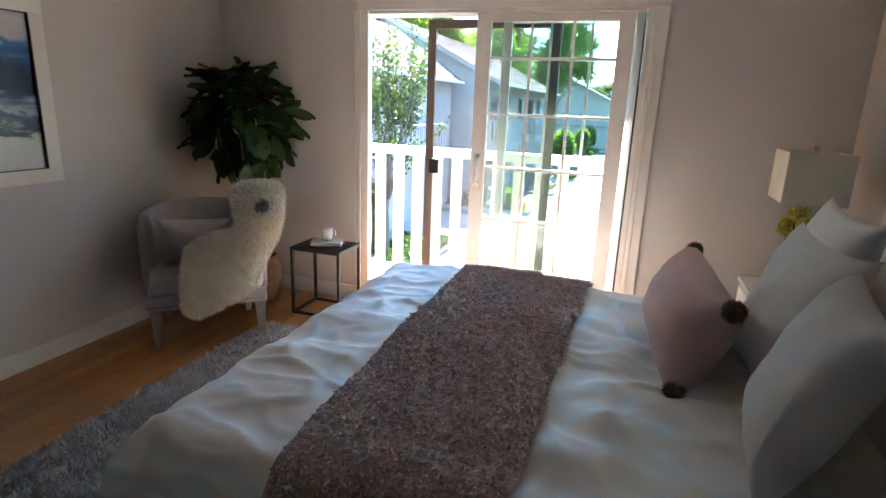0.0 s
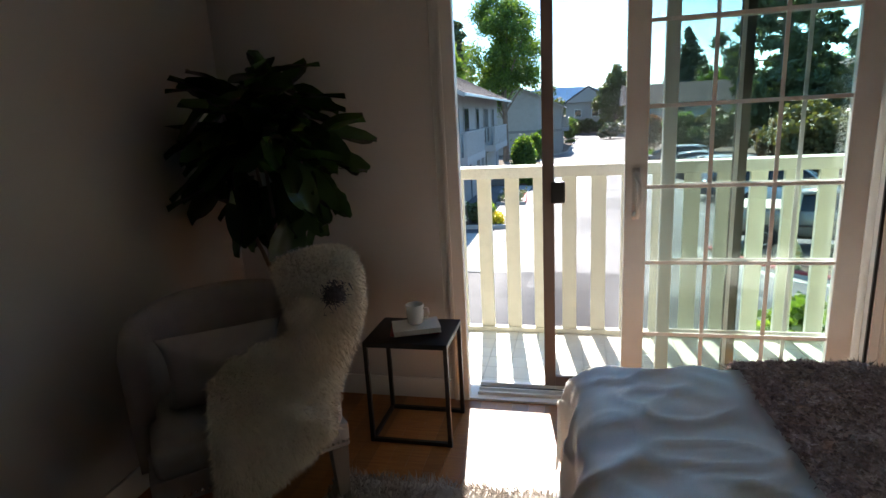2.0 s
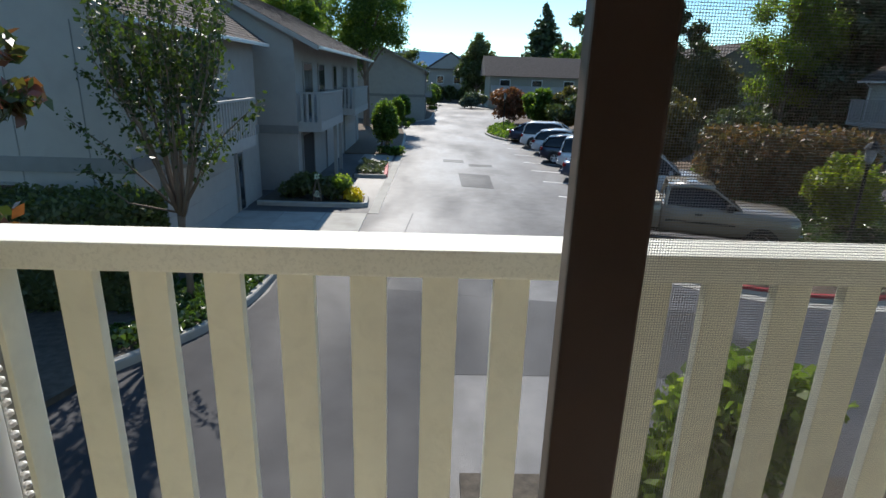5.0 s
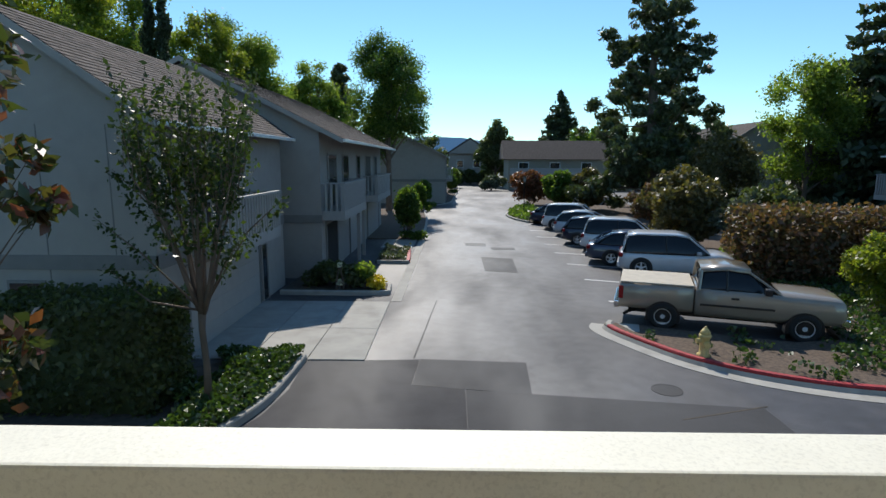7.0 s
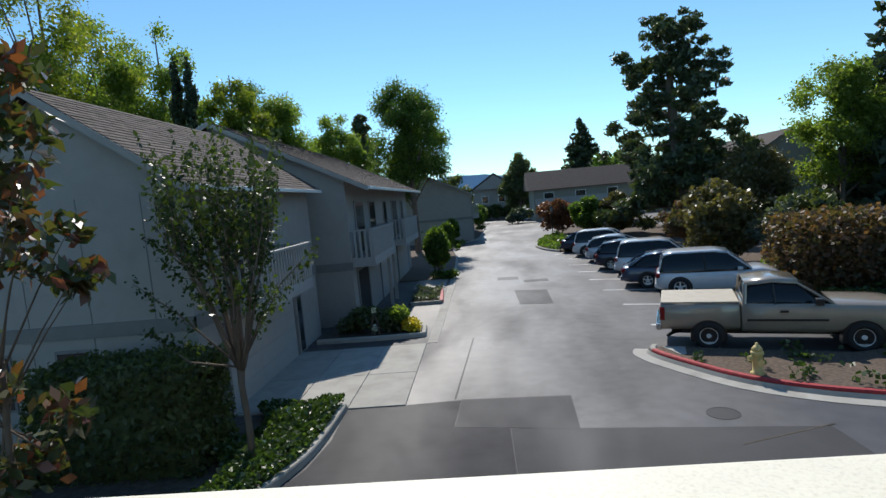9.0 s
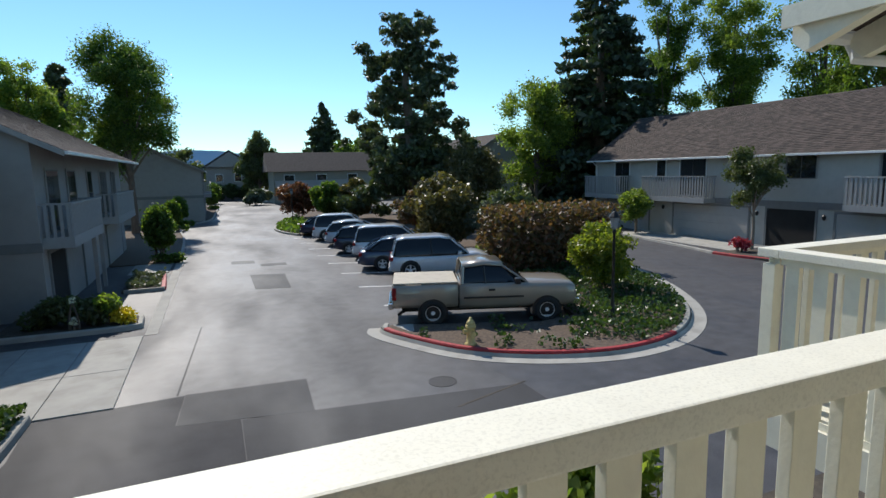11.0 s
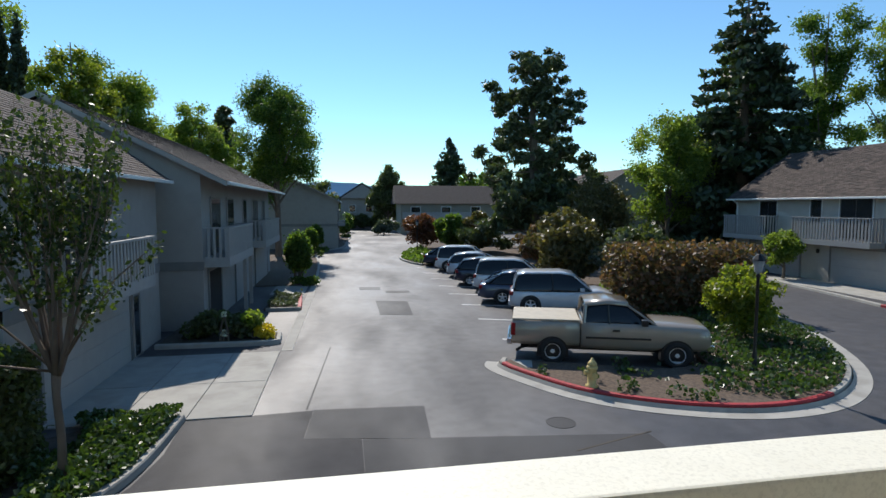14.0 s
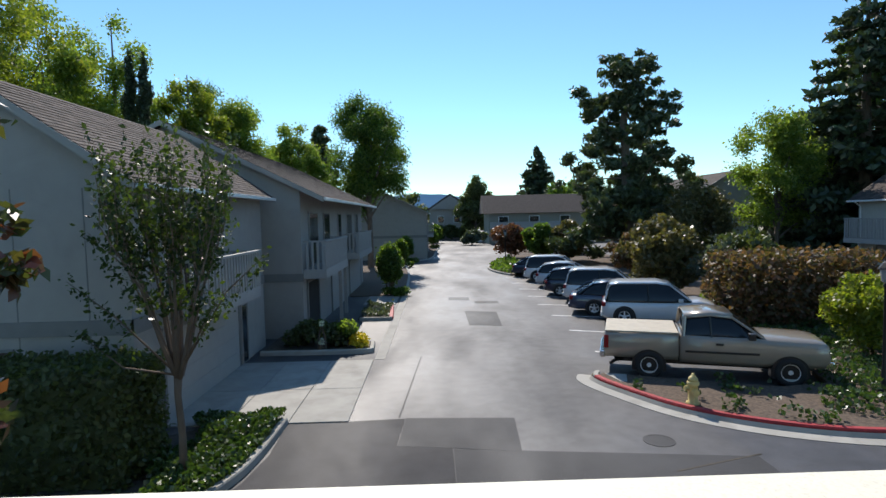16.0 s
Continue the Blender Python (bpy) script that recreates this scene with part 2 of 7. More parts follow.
M["car_glass"] = mat("tinted_car_glass", (0.012, 0.015, 0.018), 0.04, 0.1, 3, 0.0, spec=0.45)
M["tail_red"] = mat("tail_light_red", (0.25, 0.01, 0.01), 0.15, 0.1, 9, 0.0)
M["lens"] = mat("headlamp_lens", (0.7, 0.72, 0.74), 0.08, 0.05, 9, 0.0)
M["trunk"] = mat("tree_bark", (0.15, 0.115, 0.085), 0.9, 0.35, 9, 0.7, 24, aniso=(1, 1, 0.25))
M["pale_trunk"] = mat("smooth_tan_bark", (0.27, 0.205, 0.15), 0.8, 0.3, 7, 0.4, 24, aniso=(1, 1, 0.3))
M["myrtle_bark"] = mat("myrtle_bark", (0.17, 0.125, 0.092), 0.85, 0.3, 7, 0.4, 24, aniso=(1, 1, 0.3))
M["ivy"] = leaf_mat("ivy_leaf", (0.026, 0.05, 0.016), (0.045, 0.085, 0.025), (0.09, 0.14, 0.042), 0.36)
M["leaf_mid"] = leaf_mat("leaf_mid_green", (0.045, 0.085, 0.02), (0.085, 0.145, 0.03), (0.165, 0.23, 0.05), 0.45, 0.55)
M["leaf_light"] = leaf_mat("leaf_light_green", (0.095, 0.15, 0.035), (0.16, 0.225, 0.05), (0.25, 0.30, 0.08), 0.5, 0.6)
M["leaf_yellow"] = leaf_mat("leaf_yellow_green", (0.10, 0.14, 0.02), (0.17, 0.21, 0.03), (0.27, 0.28, 0.05), 0.45, 0.55)
M["leaf_dark"] = leaf_mat("conifer_dark_green", (0.026, 0.038, 0.018), (0.035, 0.058, 0.026), (0.065, 0.09, 0.04), 0.5, 0.22)
M["leaf_pine"] = leaf_mat("pine_needle_green", (0.04, 0.06, 0.03), (0.065, 0.09, 0.042), (0.11, 0.13, 0.06), 0.45, 0.25)
M["leaf_grey"] = leaf_mat("grey_green_leaf", (0.06, 0.075, 0.05), (0.09, 0.11, 0.075), (0.15, 0.17, 0.12), 0.5, 0.25)
M["leaf_hedge"] = leaf_mat("hedge_leaf", (0.055, 0.07, 0.028), (0.08, 0.10, 0.038), (0.12, 0.145, 0.055), 0.5, 0.38)
M["leaf_red"] = leaf_mat("reddish_leaf", (0.05, 0.08, 0.028), (0.085, 0.085, 0.035), (0.23, 0.065, 0.045), 0.35, 0.3)
M["leaf_brick"] = leaf_mat("brick_red_leaf", (0.09, 0.06, 0.03), (0.19, 0.07, 0.045), (0.28, 0.11, 0.07), 0.45, 0.35)
M["leaf_bronze"] = leaf_mat("bronze_leaf", (0.065, 0.065, 0.03), (0.135, 0.085, 0.048), (0.21, 0.105, 0.075), 0.6, 0.35)
M["leaf_olive"] = leaf_mat("olive_brown_leaf", (0.075, 0.075, 0.03), (0.125, 0.108, 0.044), (0.2, 0.155, 0.068), 0.45, 0.35)
M["petal_yellow"] = leaf_mat("yellow_petal", (0.5, 0.4, 0.02), (0.65, 0.5, 0.03), (0.75, 0.62, 0.06), 0.5, 0.3)
M["petal_red"] = leaf_mat("red_petal", (0.25, 0.02, 0.04), (0.4, 0.04, 0.08), (0.5, 0.1, 0.15), 0.5, 0.3)
M["petal_white"] = leaf_mat("white_petal", (0.6, 0.6, 0.55), (0.7, 0.7, 0.65), (0.8, 0.8, 0.75), 0.5, 0.3)
M["leaf_myrtle"] = leaf_mat("myrtle_leaf", (0.022, 0.036, 0.012), (0.038, 0.06, 0.016), (0.072, 0.105, 0.026), 0.42, 0.45)
M["fig_leaf"] = leaf_mat("fiddle_leaf", (0.02, 0.05, 0.016), (0.032, 0.07, 0.02), (0.06, 0.11, 0.028), 0.25, 0.25)
M["hills"] = mat("far_hills", (0.30, 0.40, 0.52), 1.0, 0.15, 0.004, 0)


# ---- building helpers ----
def thing(name, at, label, category, group="", kind="", rz=0.0):
    ob = new(name)
    ob.matrix_world = pose(*at, 0, 0, rz)
    return tagged(ob, label, category, group, kind)


def finish(bm, material, smooth=False):
    me = bpy.data.meshes.new("mesh")
    bmesh.ops.recalc_face_normals(bm, faces=bm.faces[:])
    bm.to_mesh(me)
    bm.free()
    if smooth:
        me.polygons.foreach_set("use_smooth", [True] * len(me.polygons))
    me.materials.append(material)
    return me


def part(name, bm, material, parent, label="", smooth=False):
    me = bm if isinstance(bm, bpy.types.Mesh) else finish(bm, material, smooth)
    ob = new(name, me)
    ob.parent = parent
    if label:
        ob["label"] = label
    return ob


def struct(name, bm, material, label, category, smooth=False):
    me = bm if isinstance(bm, bpy.types.Mesh) else finish(bm, material, smooth)
    return tagged(new(name, me), label, category, "", "structure")


def box(x0, x1, y0, y1, z0, z1, bevel=0.0, bm=None, seg=2):
    own = bmesh.new()
    bmesh.ops.create_cube(own, size=1)
    for v in own.verts:
        v.co = Vector(((x0 + x1) / 2 + v.co.x * (x1 - x0), (y0 + y1) / 2 + v.co.y * (y1 - y0), (z0 + z1) / 2 + v.co.z * (z1 - z0)))
    if bevel:
        bmesh.ops.bevel(own, geom=own.edges[:], offset=bevel, segments=seg, affect="EDGES", profile=0.6)
    if bm is None:
        return own
    return merge(bm, own)


def merge(bm, other):
    me = bpy.data.meshes.new("join")
    other.to_mesh(me)
    other.free()
    bm.from_mesh(me)
    bpy.data.meshes.remove(me)
    return bm


def tube(points, radius, seg=8, bm=None, close=True):
    """A round bar along points; radius one number or one for each point."""
    bm = bm or bmesh.new()
    pts = [Vector(p) for p in points]
    rings = []
    for i, p in enumerate(pts):
        d = (pts[min(i + 1, len(pts) - 1)] - pts[max(i - 1, 0)]).normalized()
        up = Vector((0, 0, 1)) if abs(d.z) < 0.9 else Vector((1, 0, 0))
        a = d.cross(up).normalized()
        b = d.cross(a)
        r = radius[i] if isinstance(radius, (list, tuple)) else radius
        rings.append([bm.verts.new(p + (a * math.cos(k * 2 * math.pi / seg) + b * math.sin(k * 2 * math.pi / seg)) * r) for k in range(seg)])
    for r0, r1 in zip(rings, rings[1:]):
        for k in range(seg):
            bm.faces.new((r0[k], r0[(k + 1) % seg], r1[(k + 1) % seg], r1[k]))
    if close:
        bm.faces.new(rings[0][::-1])
        bm.faces.new(rings[-1])
    return bm


def lathe(profile, seg=20, bm=None, at=(0, 0, 0)):
    """A turned shape from (radius, z) pairs."""
    bm = bm or bmesh.new()
    rings = []
    for r, z in profile:
        rings.append([bm.verts.new((at[0] + r * math.cos(k * 2 * math.pi / seg), at[1] + r * math.sin(k * 2 * math.pi / seg), at[2] + z)) for k in range(seg)])
    for r0, r1 in zip(rings, rings[1:]):
        for k in range(seg):
            bm.faces.new((r0[k], r0[(k + 1) % seg], r1[(k + 1) % seg], r1[k]))
    bm.faces.new(rings[0][::-1])
    bm.faces.new(rings[-1])
    return bm


def prism(points, z0, z1, bm=None):
    """An upright slab over a plan outline."""
    bm = bm or bmesh.new()
    lo, hi = [bm.verts.new((x, y, z0)) for x, y in points], [bm.verts.new((x, y, z1)) for x, y in points]
    bm.faces.new(hi)
    bm.faces.new(lo[::-1])
    for i in range(len(points)):
        j = (i + 1) % len(points)
        bm.faces.new((lo[i], lo[j], hi[j], hi[i]))
    return bm


def kerb_line(points, width, z0, z1, bm=None):
    """A raised strip of constant width along an open plan line, offset to its left."""
    bm = bm or bmesh.new()
    pts = [Vector((x, y, 0)) for x, y in points]
    rows = []
    for i, p in enumerate(pts):
        d = (pts[min(i + 1, len(pts) - 1)] - pts[max(i - 1, 0)]).normalized()
        nrm = Vector((-d.y, d.x, 0))
        q = p + nrm * width
        b = min(0.03, width * 0.2)
        rows.append([bm.verts.new((p.x, p.y, z0)), bm.verts.new((p.x + nrm.x * b * 0.3, p.y + nrm.y * b * 0.3, z1 - b)), bm.verts.new((p.x + nrm.x * b, p.y + nrm.y * b, z1)), bm.verts.new((q.x, q.y, z1)), bm.verts.new((q.x, q.y, z0))])
    for r0, r1 in zip(rows, rows[1:]):
        for k in range(5):
            bm.faces.new((r0[k], r0[(k + 1) % 5], r1[(k + 1) % 5], r1[k]))
    bm.faces.new(rows[0])
    bm.faces.new(rows[-1][::-1])
    return bm


def spline(points, n=8):
    """Catmull-Rom through plan points."""
    out = []
    P = [np.array(p, float) for p in points]
    P = [2 * P[0] - P[1]] + P + [2 * P[-1] - P[-2]]
    for i in range(1, len(P) - 2):
        for k in range(n):
            t = k / n
            out.append(tuple(0.5 * (2 * P[i] + (P[i + 1] - P[i - 1]) * t + (2 * P[i - 1] - 5 * P[i] + 4 * P[i + 1] - P[i + 2]) * t * t + (3 * P[i] - P[i - 1] - 3 * P[i + 1] + P[i + 2]) * t ** 3)))
    out.append(tuple(P[-2]))
    return out


rng = np.random.default_rng(7)


def leaf_mesh(points, size, material, spread=0.35, long=1.7, up=0.0):
    """One mesh of many small folded leaves at the points, each turned its own way."""
    pts = np.asarray(points, float)
    n = len(pts)
    d = rng.normal(size=(n, 3))
    d[:, 2] += up
    d /= np.linalg.norm(d, axis=1, keepdims=True)
    e = np.cross(d, rng.normal(size=(n, 3)))
    e /= np.linalg.norm(e, axis=1, keepdims=True) + 1e-9
    f = np.cross(d, e)
    s = size * (1 + spread * rng.uniform(-1, 1, (n, 1)))
    v = np.empty((n, 4, 3))
    v[:, 0] = pts - d * s * long / 2
    v[:, 1] = pts + e * s / 2 + f * s * 0.12
    v[:, 2] = pts + d * s * long / 2
    v[:, 3] = pts - e * s / 2 + f * s * 0.12
    me = bpy.data.meshes.new("leaves")
    me.vertices.add(4 * n)
    me.vertices.foreach_set("co", v.ravel())
    me.loops.add(4 * n)
    me.loops.foreach_set("vertex_index", np.arange(4 * n, dtype=np.int32))
    me.polygons.add(n)
    me.polygons.foreach_set("loop_start", np.arange(0, 4 * n, 4, dtype=np.int32))
    me.update(calc_edges=True)
    me.materials.append(material)
    return me


def blob_points(blobs, count, shell=0.55):
    """Points spread through ellipsoids (x, y, z, rx, ry, rz), thicker near their skins."""
    vol = np.array([b[3] * b[4] * b[5] for b in blobs]) ** 0.8
    pick = rng.choice(len(blobs), count, p=vol / vol.sum())
    b = np.array(blobs, float)[pick]
    d = rng.normal(size=(count, 3))
    d /= np.linalg.norm(d, axis=1, keepdims=True)
    r = shell + (1 - shell) * rng.random((count, 1)) ** 0.7
    return b[:, :3] + d * r * b[:, 3:] * (1 + 0.12 * rng.normal(size=(count, 1)))


def strand_mesh(points, normals, length, width, material, droop=0.5, jitter=0.6):
    """Fur or pile: thin tapered triangles."""
    pts, nr = np.asarray(points, float), np.asarray(normals, float)
    n = len(pts)
    d = nr + jitter * rng.normal(size=(n, 3))
    d /= np.linalg.norm(d, axis=1, keepdims=True)
    e = np.cross(d, rng.normal(size=(n, 3)))
    e /= np.linalg.norm(e, axis=1, keepdims=True) + 1e-9
    L = length * (0.6 + 0.8 * rng.random((n, 1)))
    tip = pts + d * L
    tip[:, 2] -= (droop * L[:, 0] * 0.5)
    v = np.stack([pts - e * width / 2, pts + e * width / 2, tip], 1)
    me = bpy.data.meshes.new("strands")
    me.vertices.add(3 * n)
    me.vertices.foreach_set("co", v.ravel())
    me.loops.add(3 * n)
    me.loops.foreach_set("vertex_index", np.arange(3 * n, dtype=np.int32))
    me.polygons.add(n)
    me.polygons.foreach_set("loop_start", np.arange(0, 3 * n, 3, dtype=np.int32))
    me.update(calc_edges=True)
    me.materials.append(material)
    return me


def sample_surface(me, count):
    """Random points and normals on a mesh."""
    me.calc_loop_triangles()
    tri = np.empty(len(me.loop_triangles) * 3, np.int32)
    me.loop_triangles.foreach_get("vertices", tri)
    co = np.empty(len(me.vertices) * 3)
    me.vertices.foreach_get("co", co)
    co, tri = co.reshape(-1, 3), tri.reshape(-1, 3)
    a, b, c = co[tri[:, 0]], co[tri[:, 1]], co[tri[:, 2]]
    nr = np.cross(b - a, c - a)
    area = np.linalg.norm(nr, axis=1)
    pick = rng.choice(len(tri), count, p=area / area.sum())
    u, w = rng.random((2, count, 1))
    flip = (u + w) > 1
    u, w = np.where(flip, 1 - u, u), np.where(flip, 1 - w, w)
    return a[pick] + u * (b - a)[pick] + w * (c - a)[pick], nr[pick] / (area[pick][:, None] + 1e-9)

# ---- the bedroom shell ----
XL, XR, YB, HC = -1.27, 3.05, -5.3, 2.44
DW, DH = 1.885, 2.16            # door opening
struct("subfloor", box(XL - 0.15, XR + 0.15, YB - 0.15, 0.2, -0.3, -0.025), M["soil"], "plain timber subfloor under the oak boards", "floor")
floor_ob = struct("floor", box(XL, XR, YB, 0.0, -0.024, -0.012), M["oak"], "glossy honey oak strip floor of the bedroom", "floor")
struct("wall_left", box(XL - 0.15, XL, YB - 0.15, 0.2, 0, HC), M["wall"], "plain warm grey painted bedroom side wall", "wall")
struct("wall_right", box(XR, XR + 0.15, YB - 0.15, 0.2, 0, HC), M["wall"], "plain warm grey painted wall behind the bed", "wall")
struct("wall_back", box(XL, XR, YB - 0.15, YB, 0, HC), M["wall"], "plain warm grey painted rear bedroom wall", "wall")
dw = box(XL, -0.12, 0, 0.2, 0, HC)
box(DW, XR, 0, 0.2, 0, HC, bm=dw)
box(-0.12, DW, 0, 0.2, DH, HC, bm=dw)
struct("wall_front", dw, M["wall"], "warm grey wall with the sliding balcony door", "wall")
struct("ceiling", box(XL - 0.15, XR + 0.15, YB - 0.15, 0.2, HC, HC + 0.2), M["ceiling"], "flat white painted bedroom ceiling", "ceiling")
base = thing("baseboard", (0, 0, 0), "white painted baseboard along the bedroom walls", "baseboard", kind="structure")
for n, b in enumerate(((XL + 0.001, XL + 0.016, YB, -0.001), (XL + 0.017, -0.092, -0.016, -0.001), (DW + 0.092, XR, -0.016, -0.001), (XR - 0.016, XR - 0.001, YB, -0.017))):
    part("board", box(*b, 0, 0.115, 0.004), M["white"], base)
casing = thing("trim", (0, 0, 0), "white moulded casing round the balcony door", "door casing", kind="structure")
for b in ((-0.09, -0.002, -0.02, -0.001, 0, DH + 0.0), (DW + 0.002, DW + 0.09, -0.02, -0.001, 0, DH), (-0.09, DW + 0.09, -0.022, -0.001, DH + 0.001, DH + 0.085)):
    bm = box(*b, 0.005)
    if b[1] - b[0] < 0.2:
        box(b[0] + 0.012, b[0] + 0.03, b[2] - 0.008, b[2], b[4], b[5], 0.003, bm=bm)
    part("casing_board", bm, M["white"], casing)

# ---- sliding door, fixed pane and insect screen ----
fr = thing("door_1", (0, 0, 0), "white vinyl frame of the sliding balcony door", "door frame", kind="structure")
jb = box(-0.12, -0.004, 0.0, 0.045, 0, DH, 0.003)
box(-0.12, -0.045, 0.045, 0.11, 0, DH, 0.003, bm=jb)
box(-0.12, -0.085, 0.11, 0.2, 0, DH, 0.003, bm=jb)
part("jamb", jb, M["vinyl"], fr)
part("jamb", box(DW - 0.035, DW, 0.0, 0.2, 0, DH, 0.003), M["vinyl"], fr)
part("head", box(-0.044, DW - 0.036, 0.0, 0.2, DH - 0.02, DH, 0.003), M["vinyl"], fr)
sill = box(-0.033, DW, -0.012, 0.21, -0.02, 0.012, 0.003)
for y in (0.035, 0.085, 0.145):
    box(0.036, DW - 0.036, y - 0.004, y + 0.004, 0.012, 0.03, bm=sill)
part("sill", sill, M["vinyl"], fr)
part("track_groove", box(0.037, DW - 0.037, 0.09, 0.135, 0.0125, 0.014), M["black"], fr)
part("weather_strip", box(DW - 0.047, DW - 0.0352, 0.012, 0.024, 0.03, DH - 0.025), M["black"], fr)
part("weather_strip", box(-0.0448, -0.012, 0.046, 0.056, 0.03, DH - 0.025), M["black"], fr)


def door_leaf(name, x0, x1, y, label, left=0.1, right=0.1):
    t = thing(name, (0, y, 0), label, "glass door")
    d = 0.018
    z0, z1, zb, zt = 0.03, DH - 0.022, 0.118, DH - 0.075
    part("stile", box(x0, x0 + left, -d, d, z0, z1, 0.004), M["vinyl"], t)
    part("stile", box(x1 - right, x1, -d, d, z0, z1, 0.004), M["vinyl"], t)
    part("bottom_rail", box(x0 + left, x1 - right, -d, d, z0, zb, 0.004), M["vinyl"], t)
    part("top_rail", box(x0 + left, x1 - right, -d, d, zt, z1, 0.004), M["vinyl"], t)
    gx0, gx1 = x0 + left, x1 - right
    g = part("pane", box(gx0, gx1, -0.002, 0.002, zb, zt), M["pale_glass"], t)
    g.visible_shadow = False
    for k in (1, 2):
        x = gx0 + (gx1 - gx0) * k / 3
        part("muntin", box(x - 0.009, x + 0.009, -0.008, -0.003, zb, zt, 0.002), M["vinyl"], t)
    for k in range(1, 6):
        z = 0.395 + (k - 1) * 0.366
        if z < zt - 0.05:
            part("muntin", box(gx0, gx1, -0.0105, -0.0035, z - 0.009, z + 0.009, 0.002), M["vinyl"], t)
    return t


slide = door_leaf("sliding_door", 0.78, 1.79, 0.045, "white sliding glass door leaf with grid, slid open")
h = tube([(0.83, -0.018, 1.19), (0.83, -0.07, 1.185), (0.838, -0.094, 1.15), (0.842, -0.098, 1.09), (0.838, -0.094, 1.04), (0.83, -0.07, 1.005), (0.83, -0.018, 1.0)], [0.015, 0.015, 0.014, 0.014, 0.014, 0.015, 0.015], 10)
box(0.812, 0.848, -0.021, -0.018, 0.975, 1.215, bm=h)
part("handle", h, M["white"], slide, "white curved pull handle", True)
fixed = door_leaf("fixed_door", 0.95, DW - 0.036, 0.10, "fixed glass door leaf with grid beside the opening", 0.06, 0.06)

scr = thing("screen_door", (0.03, 0.155, 0), "brown framed insect screen door, slid half open", "screen door")
for b in ((0.362, 0.42, 0.02, 2.12), (1.24, 1.30, 0.02, 2.12)):
    part("stile", box(b[0], b[1], -0.012, 0.012, b[2], b[3], 0.003), M["brown_metal"], scr)
part("bottom_rail", box(0.42, 1.24, -0.012, 0.012, 0.02, 0.085, 0.003), M["brown_metal"], scr)
part("top_rail", box(0.42, 1.24, -0.012, 0.012, 2.06, 2.12, 0.003), M["brown_metal"], scr)
me = part("mesh_panel", box(0.42, 1.24, -0.0006, 0.0006, 0.085, 2.06), M["mesh"], scr, "fine dark insect mesh")
latch = box(0.405, 0.475, -0.05, -0.0125, 1.045, 1.155, 0.01)
part("latch", latch, M["black"], scr, "black plastic latch pull")

ch = bmesh.new()
for i in range(150):
    bmesh.ops.create_icosphere(ch, subdivisions=1, radius=0.0042, matrix=Matrix.Translation((-0.075 + 0.004 * math.sin(i * 0.11), 0.19, 0.42 + i * 0.0108)))
tube([(-0.075, 0.19, 0.42), (-0.075, 0.19, 2.09)], 0.0012, 5, ch)
tagged(new("bead_chain", finish(ch, M["white"])), "white plastic bead chain hanging at the door jamb", "chain")


# ---- outlets ----
def outlet(at, rz, label):
    t = thing("wall_outlet", at, label, "outlet", rz=rz)
    part("plate", box(-0.036, 0.036, -0.006, 0, -0.058, 0.058, 0.003), M["white"], t)
    for z in (-0.021, 0.021):
        s = box(-0.016, 0.016, -0.0085, -0.006, z - 0.014, z + 0.014, 0.003)
        part("socket", s, M["vinyl"], t)
        part("slot", box(-0.007, -0.005, -0.0092, -0.0086, z - 0.004, z + 0.005), M["black"], t)
        part("slot", box(0.005, 0.007, -0.0092, -0.0086, z - 0.004, z + 0.005), M["black"], t)
    return t


outlet((XL + 0.0005, -2.19, 0.29), 90, "white double wall outlet above the baseboard")
o = outlet((2.48, -0.0005, 0.32), 0, "white double wall outlet with a black plug")
plug = box(-0.014, 0.014, -0.04, -0.0095, 0.008, 0.036, 0.005)
tube([(0.0, -0.036, 0.012), (0.01, -0.05, -0.03), (0.012, -0.045, -0.15), (0.0, -0.04, -0.26), (-0.03, -0.05, -0.30), (0.1, -0.06, -0.305)], 0.004, 6, plug)
part("plug", plug, M["black"], o, "black plug with a hanging cord")

# ---- picture ----
art = bpy.data.materials.new("sea_painting")
art.use_nodes = True
n, l = art.node_tree.nodes, art.node_tree.links
tc, sep = n.new("ShaderNodeTexCoord"), n.new("ShaderNodeSeparateXYZ")
l.new(tc.outputs["Object"], sep.inputs[0])
no = n.new("ShaderNodeTexNoise")
no.inputs["Scale"].default_value, no.inputs["Detail"].default_value, no.inputs["Distortion"].default_value = 5.5, 9, 1.6
mp = n.new("ShaderNodeMapping")
mp.inputs["Scale"].default_value = (1, 0.7, 1.8)
l.new(tc.outputs["Object"], mp.inputs[0])
l.new(mp.outputs[0], no.inputs["Vector"])
ad = n.new("ShaderNodeMath")
ad.operation = "MULTIPLY_ADD"
ad.inputs[1].default_value, ad.inputs[2].default_value = 0.34, -0.17
l.new(no.outputs["Fac"], ad.inputs[0])
ad2 = n.new("ShaderNodeMath")
l.new(sep.outputs[2], ad2.inputs[0])
l.new(ad.outputs[0], ad2.inputs[1])
mr = n.new("ShaderNodeMapRange")
mr.inputs[1].default_value, mr.inputs[2].default_value = -0.40, 0.40
l.new(ad2.outputs[0], mr.inputs[0])
rp = n.new("ShaderNodeValToRGB")
cr = rp.color_ramp
cr.elements[0].position, cr.elements[0].color = 0.0, (0.55, 0.56, 0.60, 1)
cr.elements[1].position, cr.elements[1].color = 1.0, (0.60, 0.58, 0.63, 1)
